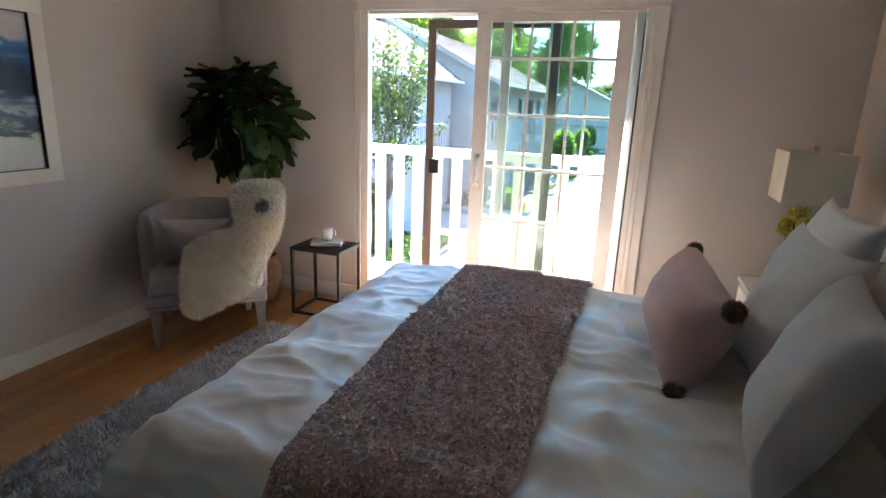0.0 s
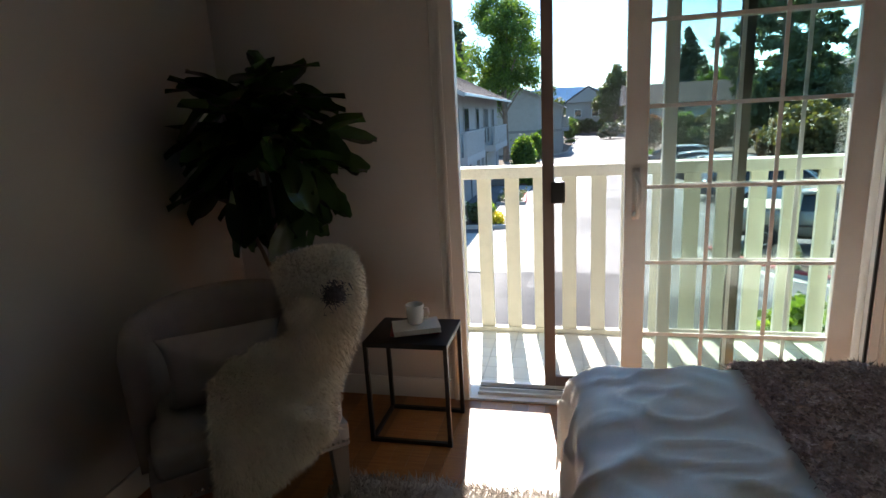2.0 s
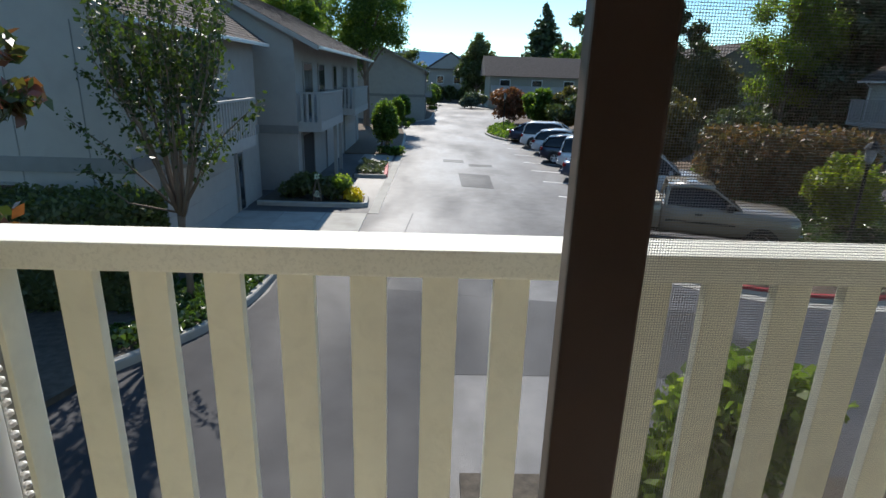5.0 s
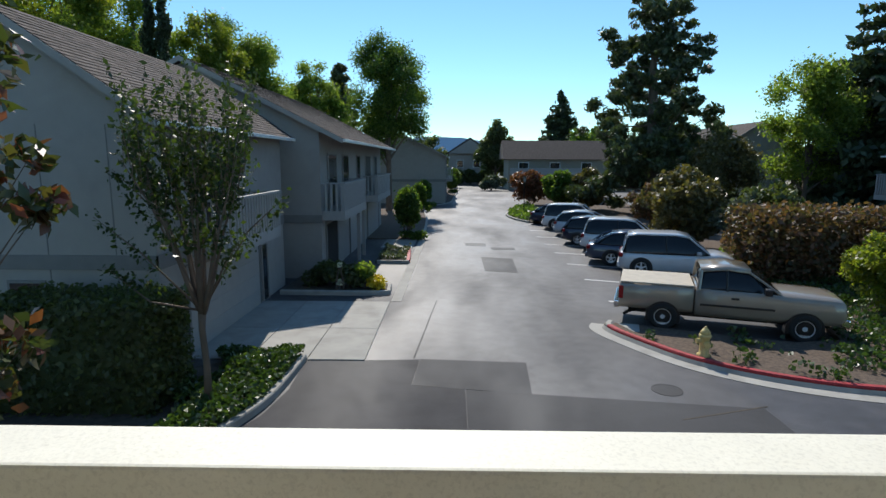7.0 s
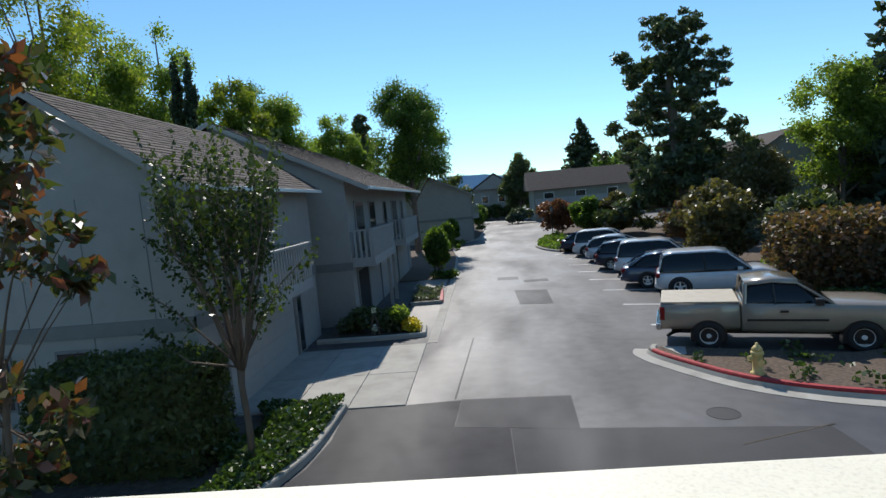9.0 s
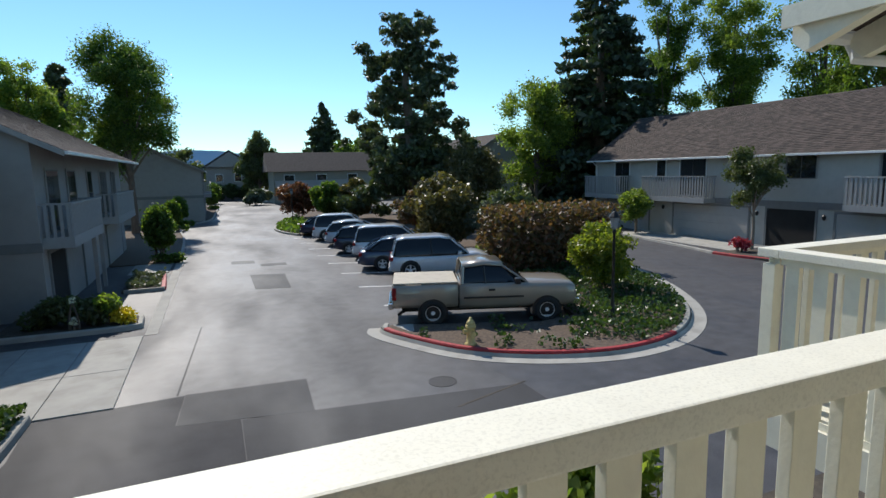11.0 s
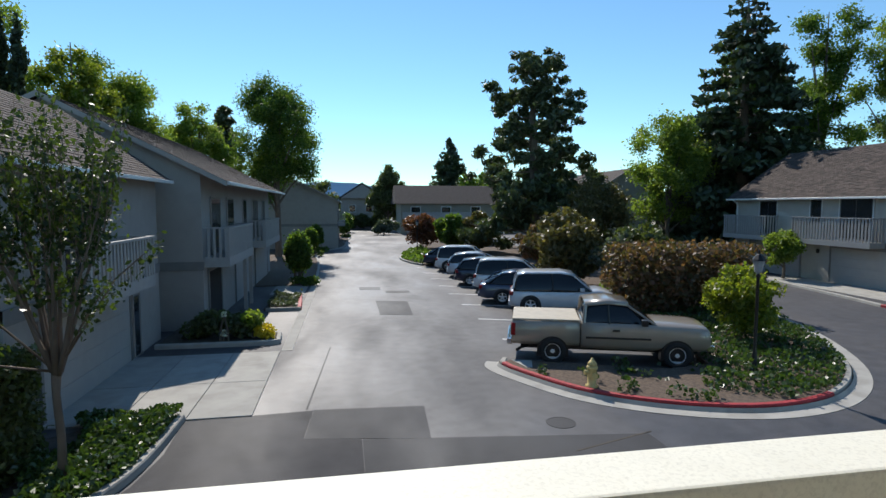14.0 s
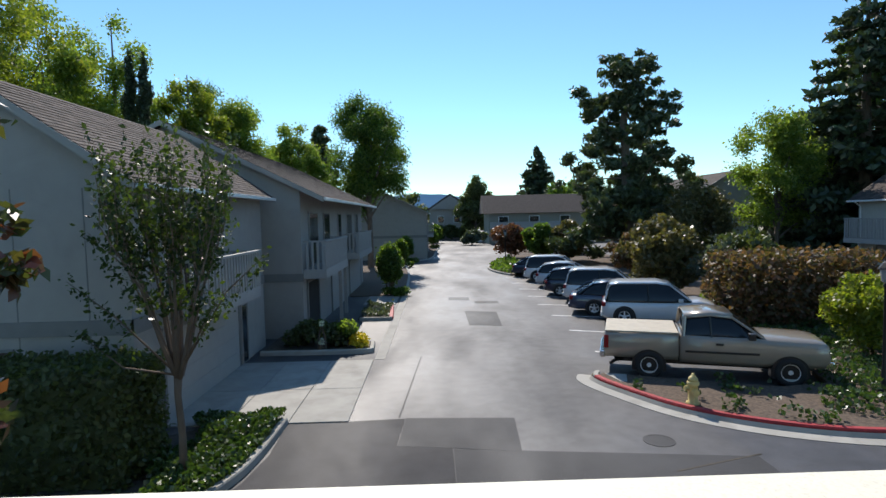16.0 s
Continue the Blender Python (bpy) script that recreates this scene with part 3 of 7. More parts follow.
for pos, col in ((0.20, (0.50, 0.51, 0.57)), (0.24, (0.02, 0.035, 0.09)), (0.33, (0.035, 0.075, 0.20)), (0.37, (0.40, 0.46, 0.58)), (0.44, (0.16, 0.24, 0.42)), (0.50, (0.012, 0.02, 0.06)), (0.64, (0.015, 0.035, 0.11)), (0.71, (0.03, 0.10, 0.30)), (0.78, (0.06, 0.20, 0.48)), (0.83, (0.28, 0.42, 0.64)), (0.89, (0.52, 0.51, 0.60))):
    e = cr.elements.new(pos)
    e.color = (*col, 1)
l.new(mr.outputs[0], rp.inputs[0])
l.new(rp.outputs[0], n["Principled BSDF"].inputs["Base Color"])
n["Principled BSDF"].inputs["Roughness"].default_value = 0.12
pic = thing("framed_picture", (XL, -2.13, 1.525), "white framed abstract blue seascape print behind glass", "picture")
PW, PH = 0.68, 0.487
for b in ((-PW, PW, PH - 0.078, PH), (-PW, PW, -PH, -PH + 0.078)):
    part("frame_bar", box(0.002, 0.034, b[0], b[1], b[2], b[3], 0.004), M["white"], pic)
for y0, y1 in ((-PW, -PW + 0.078), (PW - 0.078, PW)):
    part("frame_bar", box(0.002, 0.033, y0, y1, -PH + 0.079, PH - 0.079, 0.004), M["white"], pic)
part("print", box(0.006, 0.014, -PW + 0.078, PW - 0.078, -PH + 0.078, PH - 0.078), art, pic, "abstract print of a blue stormy sea")
for b in ((-PW + 0.078, PW - 0.078, PH - 0.083, PH - 0.078), (-PW + 0.078, PW - 0.078, -PH + 0.078, -PH + 0.083)):
    part("inner_lip", box(0.014, 0.031, b[0], b[1], b[2], b[3]), M["black"], pic)
for y in (-PW + 0.078, PW - 0.083):
    part("inner_lip", box(0.014, 0.031, y, y + 0.005, -PH + 0.083, PH - 0.083), M["black"], pic)

# ---- bed ----
F = {}
F["duvet"] = mat("white_satin_duvet", (0.82, 0.785, 0.735), 0.46, 0.04, 4, 0.08, 300, sheen=0.2)
F["throw"] = mat("mauve_knit", (0.62, 0.475, 0.44), 0.95, 0.3, 90, 0.9, 70, color2=(0.34, 0.24, 0.22))
F["throw_light"] = mat("mauve_knit_tufts", (0.86, 0.74, 0.71), 0.95, 0.3, 30, 0, color2=(0.55, 0.42, 0.40))
F["fringe"] = mat("grey_green_fringe", (0.10, 0.105, 0.09), 0.95, 0.3, 40, 0)
F["grey_linen"] = mat("pale_grey_linen", (0.68, 0.655, 0.64), 0.9, 0.06, 10, 0.3, 260)
F["taupe"] = mat("taupe_linen", (0.56, 0.51, 0.485), 0.9, 0.06, 10, 0.3, 260)
F["pink"] = mat("dusty_pink_cotton", (0.68, 0.46, 0.43), 0.9, 0.06, 10, 0.3, 260)
F["pom"] = mat("brown_fur_pompom", (0.36, 0.285, 0.20), 0.95, 0.4, 50, 0)
F["wood"] = mat("dark_bed_wood", (0.10, 0.065, 0.04), 0.5, 0.3, 6, 0.1, 40)
F["chair"] = mat("grey_chair_linen", (0.40, 0.365, 0.345), 0.9, 0.08, 14, 0.35, 240)
F["leg"] = mat("grey_washed_leg", (0.24, 0.205, 0.17), 0.6, 0.2, 8, 0.1, 40, aniso=(1, 1, 0.2))
F["wool"] = mat("cream_sheepskin", (0.88, 0.82, 0.69), 0.95, 0.15, 9, 0.2, 60)
F["wool_dark"] = mat("grey_fur_patch", (0.20, 0.20, 0.22), 0.95, 0.2, 20, 0)
F["rug"] = mat("grey_shag", (0.62, 0.57, 0.52), 0.95, 0.25, 10, 0.4, 60, color2=(0.42, 0.375, 0.34))
F["paper"] = mat("book_paper", (0.68, 0.66, 0.6), 0.8, 0.05, 20, 0.05, 90)
F["red_cover"] = mat("dark_red_cover", (0.2, 0.02, 0.03), 0.5, 0.1, 10, 0.05, 90)
F["ceramic"] = mat("white_ceramic", (0.75, 0.75, 0.73), 0.12, 0.03, 8, 0.0)
F["shade"] = mat("ivory_lampshade", (0.70, 0.67, 0.56), 0.8, 0.04, 20, 0.1, 200)
F["rose"] = leaf_mat("yellow_rose", (0.45, 0.38, 0.08), (0.6, 0.52, 0.16), (0.7, 0.64, 0.3), 0.5, 0.3)
F["basket"] = mat("woven_basket", (0.22, 0.15, 0.09), 0.8, 0.3, 30, 0.5, 40)
F["leather"] = mat("worn_brown_leather", (0.11, 0.062, 0.035), 0.55, 0.3, 14, 0.3, 50)

BX, BY, HX, HY, TOP = 1.71, -1.785, 1.17, 1.005, 0.632


def fall(s, half, r=0.13):
    a = abs(s) - (half - r)
    if a <= 0:
        return s, 0.0
    if a < r * math.pi / 2:
        return math.copysign(half - r + r * math.sin(a / r), s), r * (1 - math.cos(a / r))
    d = a - r * math.pi / 2
    return math.copysign(half + 0.05 * d, s), r + d


def cloth(s, t, lift=0.0):
    """Where the cloth coordinates s, t (from the bed's middle) lie on the made bed."""
    x, dx = fall(s, HX)
    y, dy = fall(t, HY)
    z = TOP + lift - max(dx, dy) - 0.35 * min(dx, dy)
    z += 0.02 * (1 - (s / HX) ** 2) * (1 - (t / HY) ** 2)
    p = Vector((BX + x, BY + y, z))
    w = noise.noise(Vector((s * 2.2, t * 7.0, 0.3))) * 0.018 + noise.noise(Vector((s * 9, t * 3.2, 4.0))) * 0.008 + noise.noise(Vector((s * 1.1, t * 1.3, 9.0))) * 0.02
    rd = noise.noise(Vector((s * 2.6 + t * 1.2, t * 2.4 - s * 0.8, 17.0)))
    w += 0.010 * max(0.0, 1 - abs(rd) * 5) ** 2
    rd = noise.noise(Vector((s * 4.0 - t * 3.0, t * 7.5 + s * 3, 31.0)))
    w += 0.010 * max(0.0, 1 - abs(rd) * 3.5) ** 2
    k = min(dx, dy)
    if y > 0:
        p.x += math.copysign(0.22 * k, x)
        p.y += 0.10 * k
    out = Vector((x / HX if dx > 0.05 else 0, y / HY if dy > 0.05 else 0, 1 if max(dx, dy) < 0.1 else 0.1))
    fold = 0.02 * math.sin(t * 16 + 2 * s) if dx > 0.15 else (0.02 * math.sin(s * 15) if dy > 0.15 else 0)
    return p + out.normalized() * (w + fold)


def sheet(s0, s1, t0, t1, ns, nt, lift, skew=0.0, taper=0.0):
    bm = bmesh.new()
    g = [[bm.verts.new(cloth(s0 + (s1 - s0) * i / ns + skew * (j / nt - 0.5) + taper * (1 - j / nt) * (1 - i / ns), t0 + (t1 - t0) * j / nt, lift)) for j in range(nt + 1)] for i in range(ns + 1)]
    for i in range(ns):
        for j in range(nt):
            bm.faces.new((g[i][j], g[i + 1][j], g[i + 1][j + 1], g[i][j + 1]))
    return bm


bed = thing("bed", (0, 0, 0), "made double bed with a white satin duvet", "bed")
part("mattress", box(BX - HX + 0.06, BX + HX, BY - HY + 0.06, BY + HY - 0.06, 0.28, TOP - 0.05, 0.05), F["duvet"], bed)
part("bed_base", box(BX - HX + 0.08, BX + HX, BY - HY + 0.08, BY + HY - 0.08, 0.10, 0.28, 0.01), F["wood"], bed)
for x in (BX - HX + 0.14, BX + HX - 0.1):
    for y in (BY - HY + 0.14, BY + HY - 0.14):
        part("leg", tube([(x, y, 0.028), (x, y, 0.1)], 0.025, 10), F["wood"], bed)
part("duvet", sheet(-HX - 0.36, HX - 0.02, -HY - 0.30, HY + 0.22, 150, 150, 0.0), F["duvet"], bed, "wrinkled white satin duvet", True)
hb = box(2.90, 3.02, -2.85, -0.95, 0.03, 1.42, 0.045, seg=4)
part("headboard", hb, F["grey_linen"], bed, "pale upholstered headboard", True)

thr = thing("throw_blanket", (0, 0, 0), "mauve brown chunky knit throw across the bed", "blanket")
tb = sheet(-0.70, -0.01, -HY - 0.25, HY - 0.02, 40, 110, 0.024, 0.06, 0.10)
tm = part("knit", finish(tb, F["throw"], True), None, thr)
pts, nrm = sample_surface(tm.data, 22000)
nrm *= np.sign(nrm[:, 2:3] + 1e-6)
part("nap", strand_mesh(pts, nrm, 0.016, 0.012, F["throw_light"], 0.8, 1.0), None, thr)
fp, fn_ = [], []
for i in range(1500):
    s = -0.70 + 0.69 * rng.random() + 0.03
    fp.append(cloth(s, HY - 0.03 + 0.02 * rng.random(), 0.02))
    fn_.append((0, 0.6, 0.7))
part("fringe", strand_mesh(fp, fn_, 0.075, 0.008, F["fringe"], 1.1, 0.5), None, thr, "dark grey green fringe")


def cushion(name, w, h, t, material, label, at, rx=0, ry=0, rz=0, poms=False, group=""):
    """A stuffed cushion, standing: width along its y, height along its z."""
    ob = thing(name, (0, 0, 0), label, "cushion", group)
    ob.matrix_world = pose(*at, rx, ry, rz)
    bm = bmesh.new()
    N = 22
    for side in (1, -1):
        g = []
        for i in range(N + 1):
            row = []
            for j in range(N + 1):
                u, v = 2 * i / N - 1, 2 * j / N - 1
                k = max(0.0, (1 - abs(u) ** 2.8)) ** 0.45 * max(0.0, (1 - abs(v) ** 2.8)) ** 0.45
                inx, inz = 1 - 0.06 * (1 - v * v), 1 - 0.06 * (1 - u * u)
                wr = 0.012 * noise.noise(Vector((u * 2.2 + at[0], v * 2.2 + at[1], side)))
                row.append(bm.verts.new((side * (t / 2 * k + wr * k), u * w / 2 * (0.93 + 0.07 * abs(v) ** 3) * inx / 0.95, v * h / 2 * (0.93 + 0.07 * abs(u) ** 3) * inz / 0.95)))
            g.append(row)
        for i in range(N):
            for j in range(N):
                bm.faces.new((g[i][j], g[i + 1][j], g[i + 1][j + 1], g[i][j + 1]))
    bmesh.ops.remove_doubles(bm, verts=bm.verts[:], dist=0.0008)
    part("cover", bm, material, ob, "", True)
    if poms:
        for sy in (-1, 1):
            for sz in (-1, 1):
                c = np.array((0, sy * w * 0.49, sz * h * 0.47))
                d = rng.normal(size=(1500, 3))
                d /= np.linalg.norm(d, axis=1, keepdims=True)
                part("pompom", strand_mesh(c + d * 0.022, d, 0.018, 0.006, F["pom"], 0.2, 0.35), None, ob, "brown fluffy pompom")
    return ob


cushion("lumbar_cushion", 0.84, 0.36, 0.27, F["pink"], "dusty pink lumbar cushion with brown pompoms", (2.13, -1.52, 0.80), ry=24, rz=3, poms=True)
cushion("cushion", 0.50, 0.52, 0.20, F["grey_linen"], "pale grey square linen cushion on the bed", (2.37, -2.22, 0.89), ry=22, rz=-8, group="cushions on the bed")
cushion("cushion", 0.56, 0.56, 0.18, F["grey_linen"], "pale grey square linen cushion on the bed", (2.44, -1.66, 0.89), ry=20, rz=6, group="cushions on the bed")
cushion("cushion", 0.60, 0.60, 0.18, F["grey_linen"], "large pale linen cushion against the headboard", (2.62, -1.28, 0.92), ry=16, group="cushions on the bed")
cushion("cushion", 0.62, 0.62, 0.18, F["taupe"], "large taupe linen cushion with a brown pompom", (2.68, -1.95, 0.94), ry=14, rz=3, group="cushions on the bed", poms=True)
cushion("cushion", 0.60, 0.60, 0.18, F["taupe"], "large taupe linen cushion against the headboard", (2.66, -2.58, 0.92), ry=15, rz=-5, group="cushions on the bed")

# ---- lamp and flowers beyond the bed ----
ns = thing("nightstand", (2.76, -0.42, 0), "small white painted nightstand beside the bed", "nightstand")
part("top", box(-0.22, 0.22, -0.2, 0.2, 0.60, 0.63, 0.005), M["white"], ns)
part("body", box(-0.2, 0.2, -0.18, 0.18, 0.16, 0.60, 0.004), M["white"], ns)
part("drawer", box(-0.216, -0.2, -0.165, 0.165, 0.36, 0.58, 0.003), M["white"], ns)
for x in (-0.17, 0.17):
    for y in (-0.15, 0.15):
        part("leg", box(x - 0.018, x + 0.018, y - 0.018, y + 0.018, 0, 0.16), M["white"], ns)
lamp = thing("table_lamp", (2.76, -0.40, 0.63), "table lamp with a square ivory shade", "lamp")
part("base", box(-0.06, 0.06, -0.06, 0.06, 0, 0.025, 0.005), M["chrome"], lamp)
part("body", lathe([(0.02, 0.025), (0.06, 0.07), (0.07, 0.2), (0.05, 0.36), (0.015, 0.42), (0.008, 0.5)], 16), F["ceramic"], lamp, "", True)
sh = bmesh.new()
loops = [[sh.verts.new((a * q, b * q, z)) for a, b in ((-1, -1), (1, -1), (1, 1), (-1, 1))] for q, z in ((0.15, 0.49), (0.15, 0.75), (0.145, 0.75), (0.145, 0.49))]
for r0, r1 in zip(loops, loops[1:] + loops[:1]):
    for i in range(4):
        sh.faces.new((r0[i], r0[(i + 1) % 4], r1[(i + 1) % 4], r1[i]))
part("shade", sh, F["shade"], lamp, "square ivory fabric shade")
part("finial", lathe([(0.004, 0.7), (0.004, 0.76), (0.012, 0.765), (0.012, 0.775), (0.003, 0.785)], 10), M["chrome"], lamp)
vase = thing("flower_vase", (2.70, -0.56, 0.63), "small vase of yellow roses on the nightstand", "vase")
part("vase", lathe([(0.03, 0), (0.045, 0.06), (0.05, 0.13), (0.04, 0.17)], 16), F["ceramic"], vase, "", True)
for i in range(9):
    a = i * 2.4
    c = (0.07 * math.cos(a) * (0.4 + 0.6 * (i % 3) / 2), 0.07 * math.sin(a) * (0.4 + 0.6 * (i % 3) / 2), 0.36 + 0.03 * (i % 4))
    part("stem", tube([(0, 0, 0.1), (c[0] * 0.6, c[1] * 0.6, 0.24), c], 0.003, 5), M["leaf_mid"], vase)
    part("rose", leaf_mesh(blob_points([(*c, 0.032, 0.032, 0.028)], 70, 0.4), 0.026, F["rose"]), None, vase, "yellow rose")

# ---- rug ----
RX0, RX1, RY0, RY1 = -0.45, 2.2, -3.5, -0.73
rug = thing("shag_rug", (0, 0, 0), "grey beige shaggy rug under the bed", "rug")
bm = bmesh.new()
nx, ny = 70, 74
gr = [[bm.verts.new((RX0 + (RX1 - RX0) * i / nx + 0.02 * noise.noise(Vector((0, j * 0.4, 0))) * (i in (0, nx)), RY0 + (RY1 - RY0) * j / ny + 0.02 * noise.noise(Vector((i * 0.4, 0, 5))) * (j in (0, ny)), 0.0 if i in (0, nx) or j in (0, ny) else 0.016 + 0.010 * noise.noise(Vector((i * 0.5, j * 0.5, 1))))) for j in range(ny + 1)] for i in range(nx + 1)]
for i in range(nx):
    for j in range(ny):
        bm.faces.new((gr[i][j], gr[i + 1][j], gr[i + 1][j + 1], gr[i][j + 1]))
rb = part("backing", bm, F["rug"], rug, "", True)
pts = np.stack([RX0 + (1.05) * rng.random(42000), RY0 + (RY1 - RY0) * rng.random(42000), np.full(42000, 0.012)], 1)
clump = np.array([[noise.noise(Vector((p[0] * 14, p[1] * 14, 0))), noise.noise(Vector((p[0] * 14, p[1] * 14, 7))), 0.9] for p in pts])
part("shag", strand_mesh(pts, clump, 0.045, 0.007, F["rug"], 0.4, 0.35), None, rug)

# ---- armchair with sheepskin ----
chair = thing("armchair", (-0.595, -1.085, 0), "grey linen barrel armchair with nailhead trim", "armchair", rz=42.6)


def u_path(k):
    """The back's plan curve, k from 0 (one front end) to 1 (the other)."""
    a = math.pi * k
    return Vector((-0.345 * math.cos(a), 0.22 + 0.34 * math.sin(a) ** 0.75, 0))


bk = bmesh.new()
NS = 36
rows = []
for i in range(NS + 1):
    k = i / NS
    p = u_path(k)
    d = (u_path(min(1, k + 0.02)) - u_path(max(0, k - 0.02))).normalized()
    nrm = Vector((-d.y, d.x, 0))
    top = 0.80 + 0.05 * math.sin(math.pi * k)
    row = []
    for side, lo in ((1, 0), (-1, 1)):
        prof = ((0.038, 0.26), (0.042, 0.5), (0.045, top - 0.08), (0.03, top - 0.015)) if side == 1 else ((0.012, top), (-0.012, top), (-0.03, top - 0.015), (-0.045, top - 0.08), (-0.042, 0.5), (-0.038, 0.26))
        for off, z in prof:
            row.append(bk.verts.new((p.x + nrm.x * off, p.y + nrm.y * off, z)))
    rows.append(row)
for r0, r1 in zip(rows, rows[1:]):
    for j in range(len(r0)):
        bk.faces.new((r0[j], r0[(j + 1) % len(r0)], r1[(j + 1) % len(r0)], r1[j]))
bk.faces.new(rows[0])
bk.faces.new(rows[-1][::-1])
part("backrest", bk, F["chair"], chair, "", True)
part("seat_cushion", box(-0.335, 0.335, -0.03, 0.46, 0.335, 0.465, 0.05, seg=4), F["chair"], chair, "", True)
ap = box(-0.355, 0.355, -0.005, 0.50, 0.235, 0.335, 0.012)
part("seat_frame", ap, F["chair"], chair)
nb = bmesh.new()
for i in range(34):
    bmesh.ops.create_icosphere(nb, subdivisions=1, radius=0.0075, matrix=Matrix.Translation((-0.345 + 0.69 * i / 33, -0.007, 0.262)))
part("nailheads", nb, M["chrome"], chair, "row of silver nailheads")
for x, y, lean in ((-0.31, 0.03, -0.02), (0.31, 0.03, -0.02), (-0.27, 0.45, 0.05), (0.27, 0.45, 0.05)):
    lg = bmesh.new()
    b0 = [lg.verts.new((x + a * 0.034, y + b * 0.034, 0.236)) for a, b in ((-1, -1), (1, -1), (1, 1), (-1, 1))]
    b1 = [lg.verts.new((x + a * 0.02, y + lean + b * 0.02, 0.0)) for a, b in ((-1, -1), (1, -1), (1, 1), (-1, 1))]
    lg.faces.new(b0)
    lg.faces.new(b1[::-1])
    for i in range(4):
        lg.faces.new((b0[i], b0[(i + 1) % 4], b1[(i + 1) % 4], b1[i]))
    part("leg", lg, F["leg"], chair)
cushion("cushion", 0.42, 0.34, 0.15, F["chair"], "small grey linen cushion on the armchair", (-0.755, -0.975, 0.625), ry=-20, rz=128)

skin = thing("sheepskin", (-0.595, -1.085, 0), "cream sheepskin draped over the armchair", "sheepskin", rz=42.6)
path = [(0.37, 0.33, 0.66, 0.08), (0.37, 0.31, 0.84, 0.12), (0.35, 0.26, 0.94, 0.15), (0.34, 0.17, 0.965, 0.16), (0.335, 0.08, 0.915, 0.165), (0.33, 0.04, 0.82, 0.155), (0.315, 0.04, 0.71, 0.135), (0.25, 0.05, 0.61, 0.16), (0.14, 0.03, 0.545, 0.225), (0.075, -0.035, 0.505, 0.245), (0.02, -0.085, 0.43, 0.20), (-0.05, -0.115, 0.34, 0.13), (-0.11, -0.13, 0.25, 0.05)]
pth = [Vector(p[:3]) for p in path]
sk = bmesh.new()
rows = []
for i, p in enumerate(pth):
    d = (pth[min(i + 1, len(pth) - 1)] - pth[max(i - 1, 0)]).normalized()
    across = Vector((1, 0.12, 0.03))
    across = (across - d * across.dot(d)).normalized()
    up = across.cross(d).normalized()
    w = path[i][3]
    ring = []
    for k in range(14):
        a = 2 * math.pi * k / 14
        ring.append(sk.verts.new(p + across * (w * math.cos(a)) + up * ((0.055 if i < 8 else 0.035) * math.sin(a))))
    rows.append(ring)
for r0, r1 in zip(rows, rows[1:]):
    for j in range(14):
        sk.faces.new((r0[j], r0[(j + 1) % 14], r1[(j + 1) % 14], r1[j]))
sk.faces.new(rows[0])
sk.faces.new(rows[-1][::-1])
bmesh.ops.recalc_face_normals(sk, faces=sk.faces[:])
sm = part("hide", finish(sk, F["wool"], True), None, skin)
pts, nrm = sample_surface(sm.data, 42000)
part("fleece", strand_mesh(pts, nrm + np.array((0, 0, -0.35)), 0.026, 0.005, F["wool"], 0.5, 0.35), None, skin, "long cream fleece")
c = np.array((0.345, -0.005, 0.875))
part("dark_patch", strand_mesh(c + rng.normal(size=(500, 3)) * (0.02, 0.012, 0.02), np.tile((0.1, -1, 0.1), (500, 1)), 0.03, 0.008, F["wool_dark"], 0.4, 0.5), None, skin, "small grey patch in the fleece")

# ---- side table, books, mug ----
tab = thing("side_table", (-0.205, -0.30, 0), "small black metal side table by the door", "side table")
part("tabletop", box(-0.20, 0.20, -0.165, 0.165, 0.485, 0.51, 0.003), M["black_steel"], tab)
for x in (-0.19, 0.19):
    for y in (-0.155, 0.155):
        part("leg", box(x - 0.0095, x + 0.0095, y - 0.0095, y + 0.0095, 0, 0.485), M["black_steel"], tab)
for y in (-0.155, 0.155):
    part("foot_bar", box(-0.18, 0.18, y - 0.009, y + 0.009, 0.001, 0.019), M["black_steel"], tab)
part("foot_bar", box(-0.1995, -0.1805, -0.145, 0.145, 0.001, 0.019), M["black_steel"], tab)
bk1 = thing("book", (-0.20, -0.285, 0.511), "thin dark red book under another book", "book", rz=14)
part("cover", box(-0.115, 0.115, -0.08, 0.08, 0, 0.012, 0.001), F["red_cover"], bk1)
bk2 = thing("book", (-0.185, -0.315, 0.5235), "pale hardback book on the side table", "book", rz=22)
part("pages", box(-0.105, 0.105, -0.07, 0.07, 0.003, 0.022), F["paper"], bk2)
part("cover", box(-0.11, 0.11, -0.075, 0.075, 0.022, 0.025, 0.001), F["paper"], bk2)
part("back_cover", box(-0.11, 0.11, -0.075, 0.075, 0, 0.003, 0.001), F["paper"], bk2)
mug = thing("mug", (-0.19, -0.30, 0.5486), "white ceramic mug on the books", "mug")
part("cup", lathe([(0.03, 0), (0.037, 0.006), (0.041, 0.05), (0.043, 0.095), (0.040, 0.095), (0.037, 0.05), (0.032, 0.01), (0.001, 0.009)], 24), F["ceramic"], mug, "", True)
part("handle", tube([(0.038, 0, 0.075), (0.062, 0, 0.078), (0.068, 0, 0.05), (0.06, 0, 0.026), (0.038, 0, 0.022)], 0.0055, 8), F["ceramic"], mug, "", True)

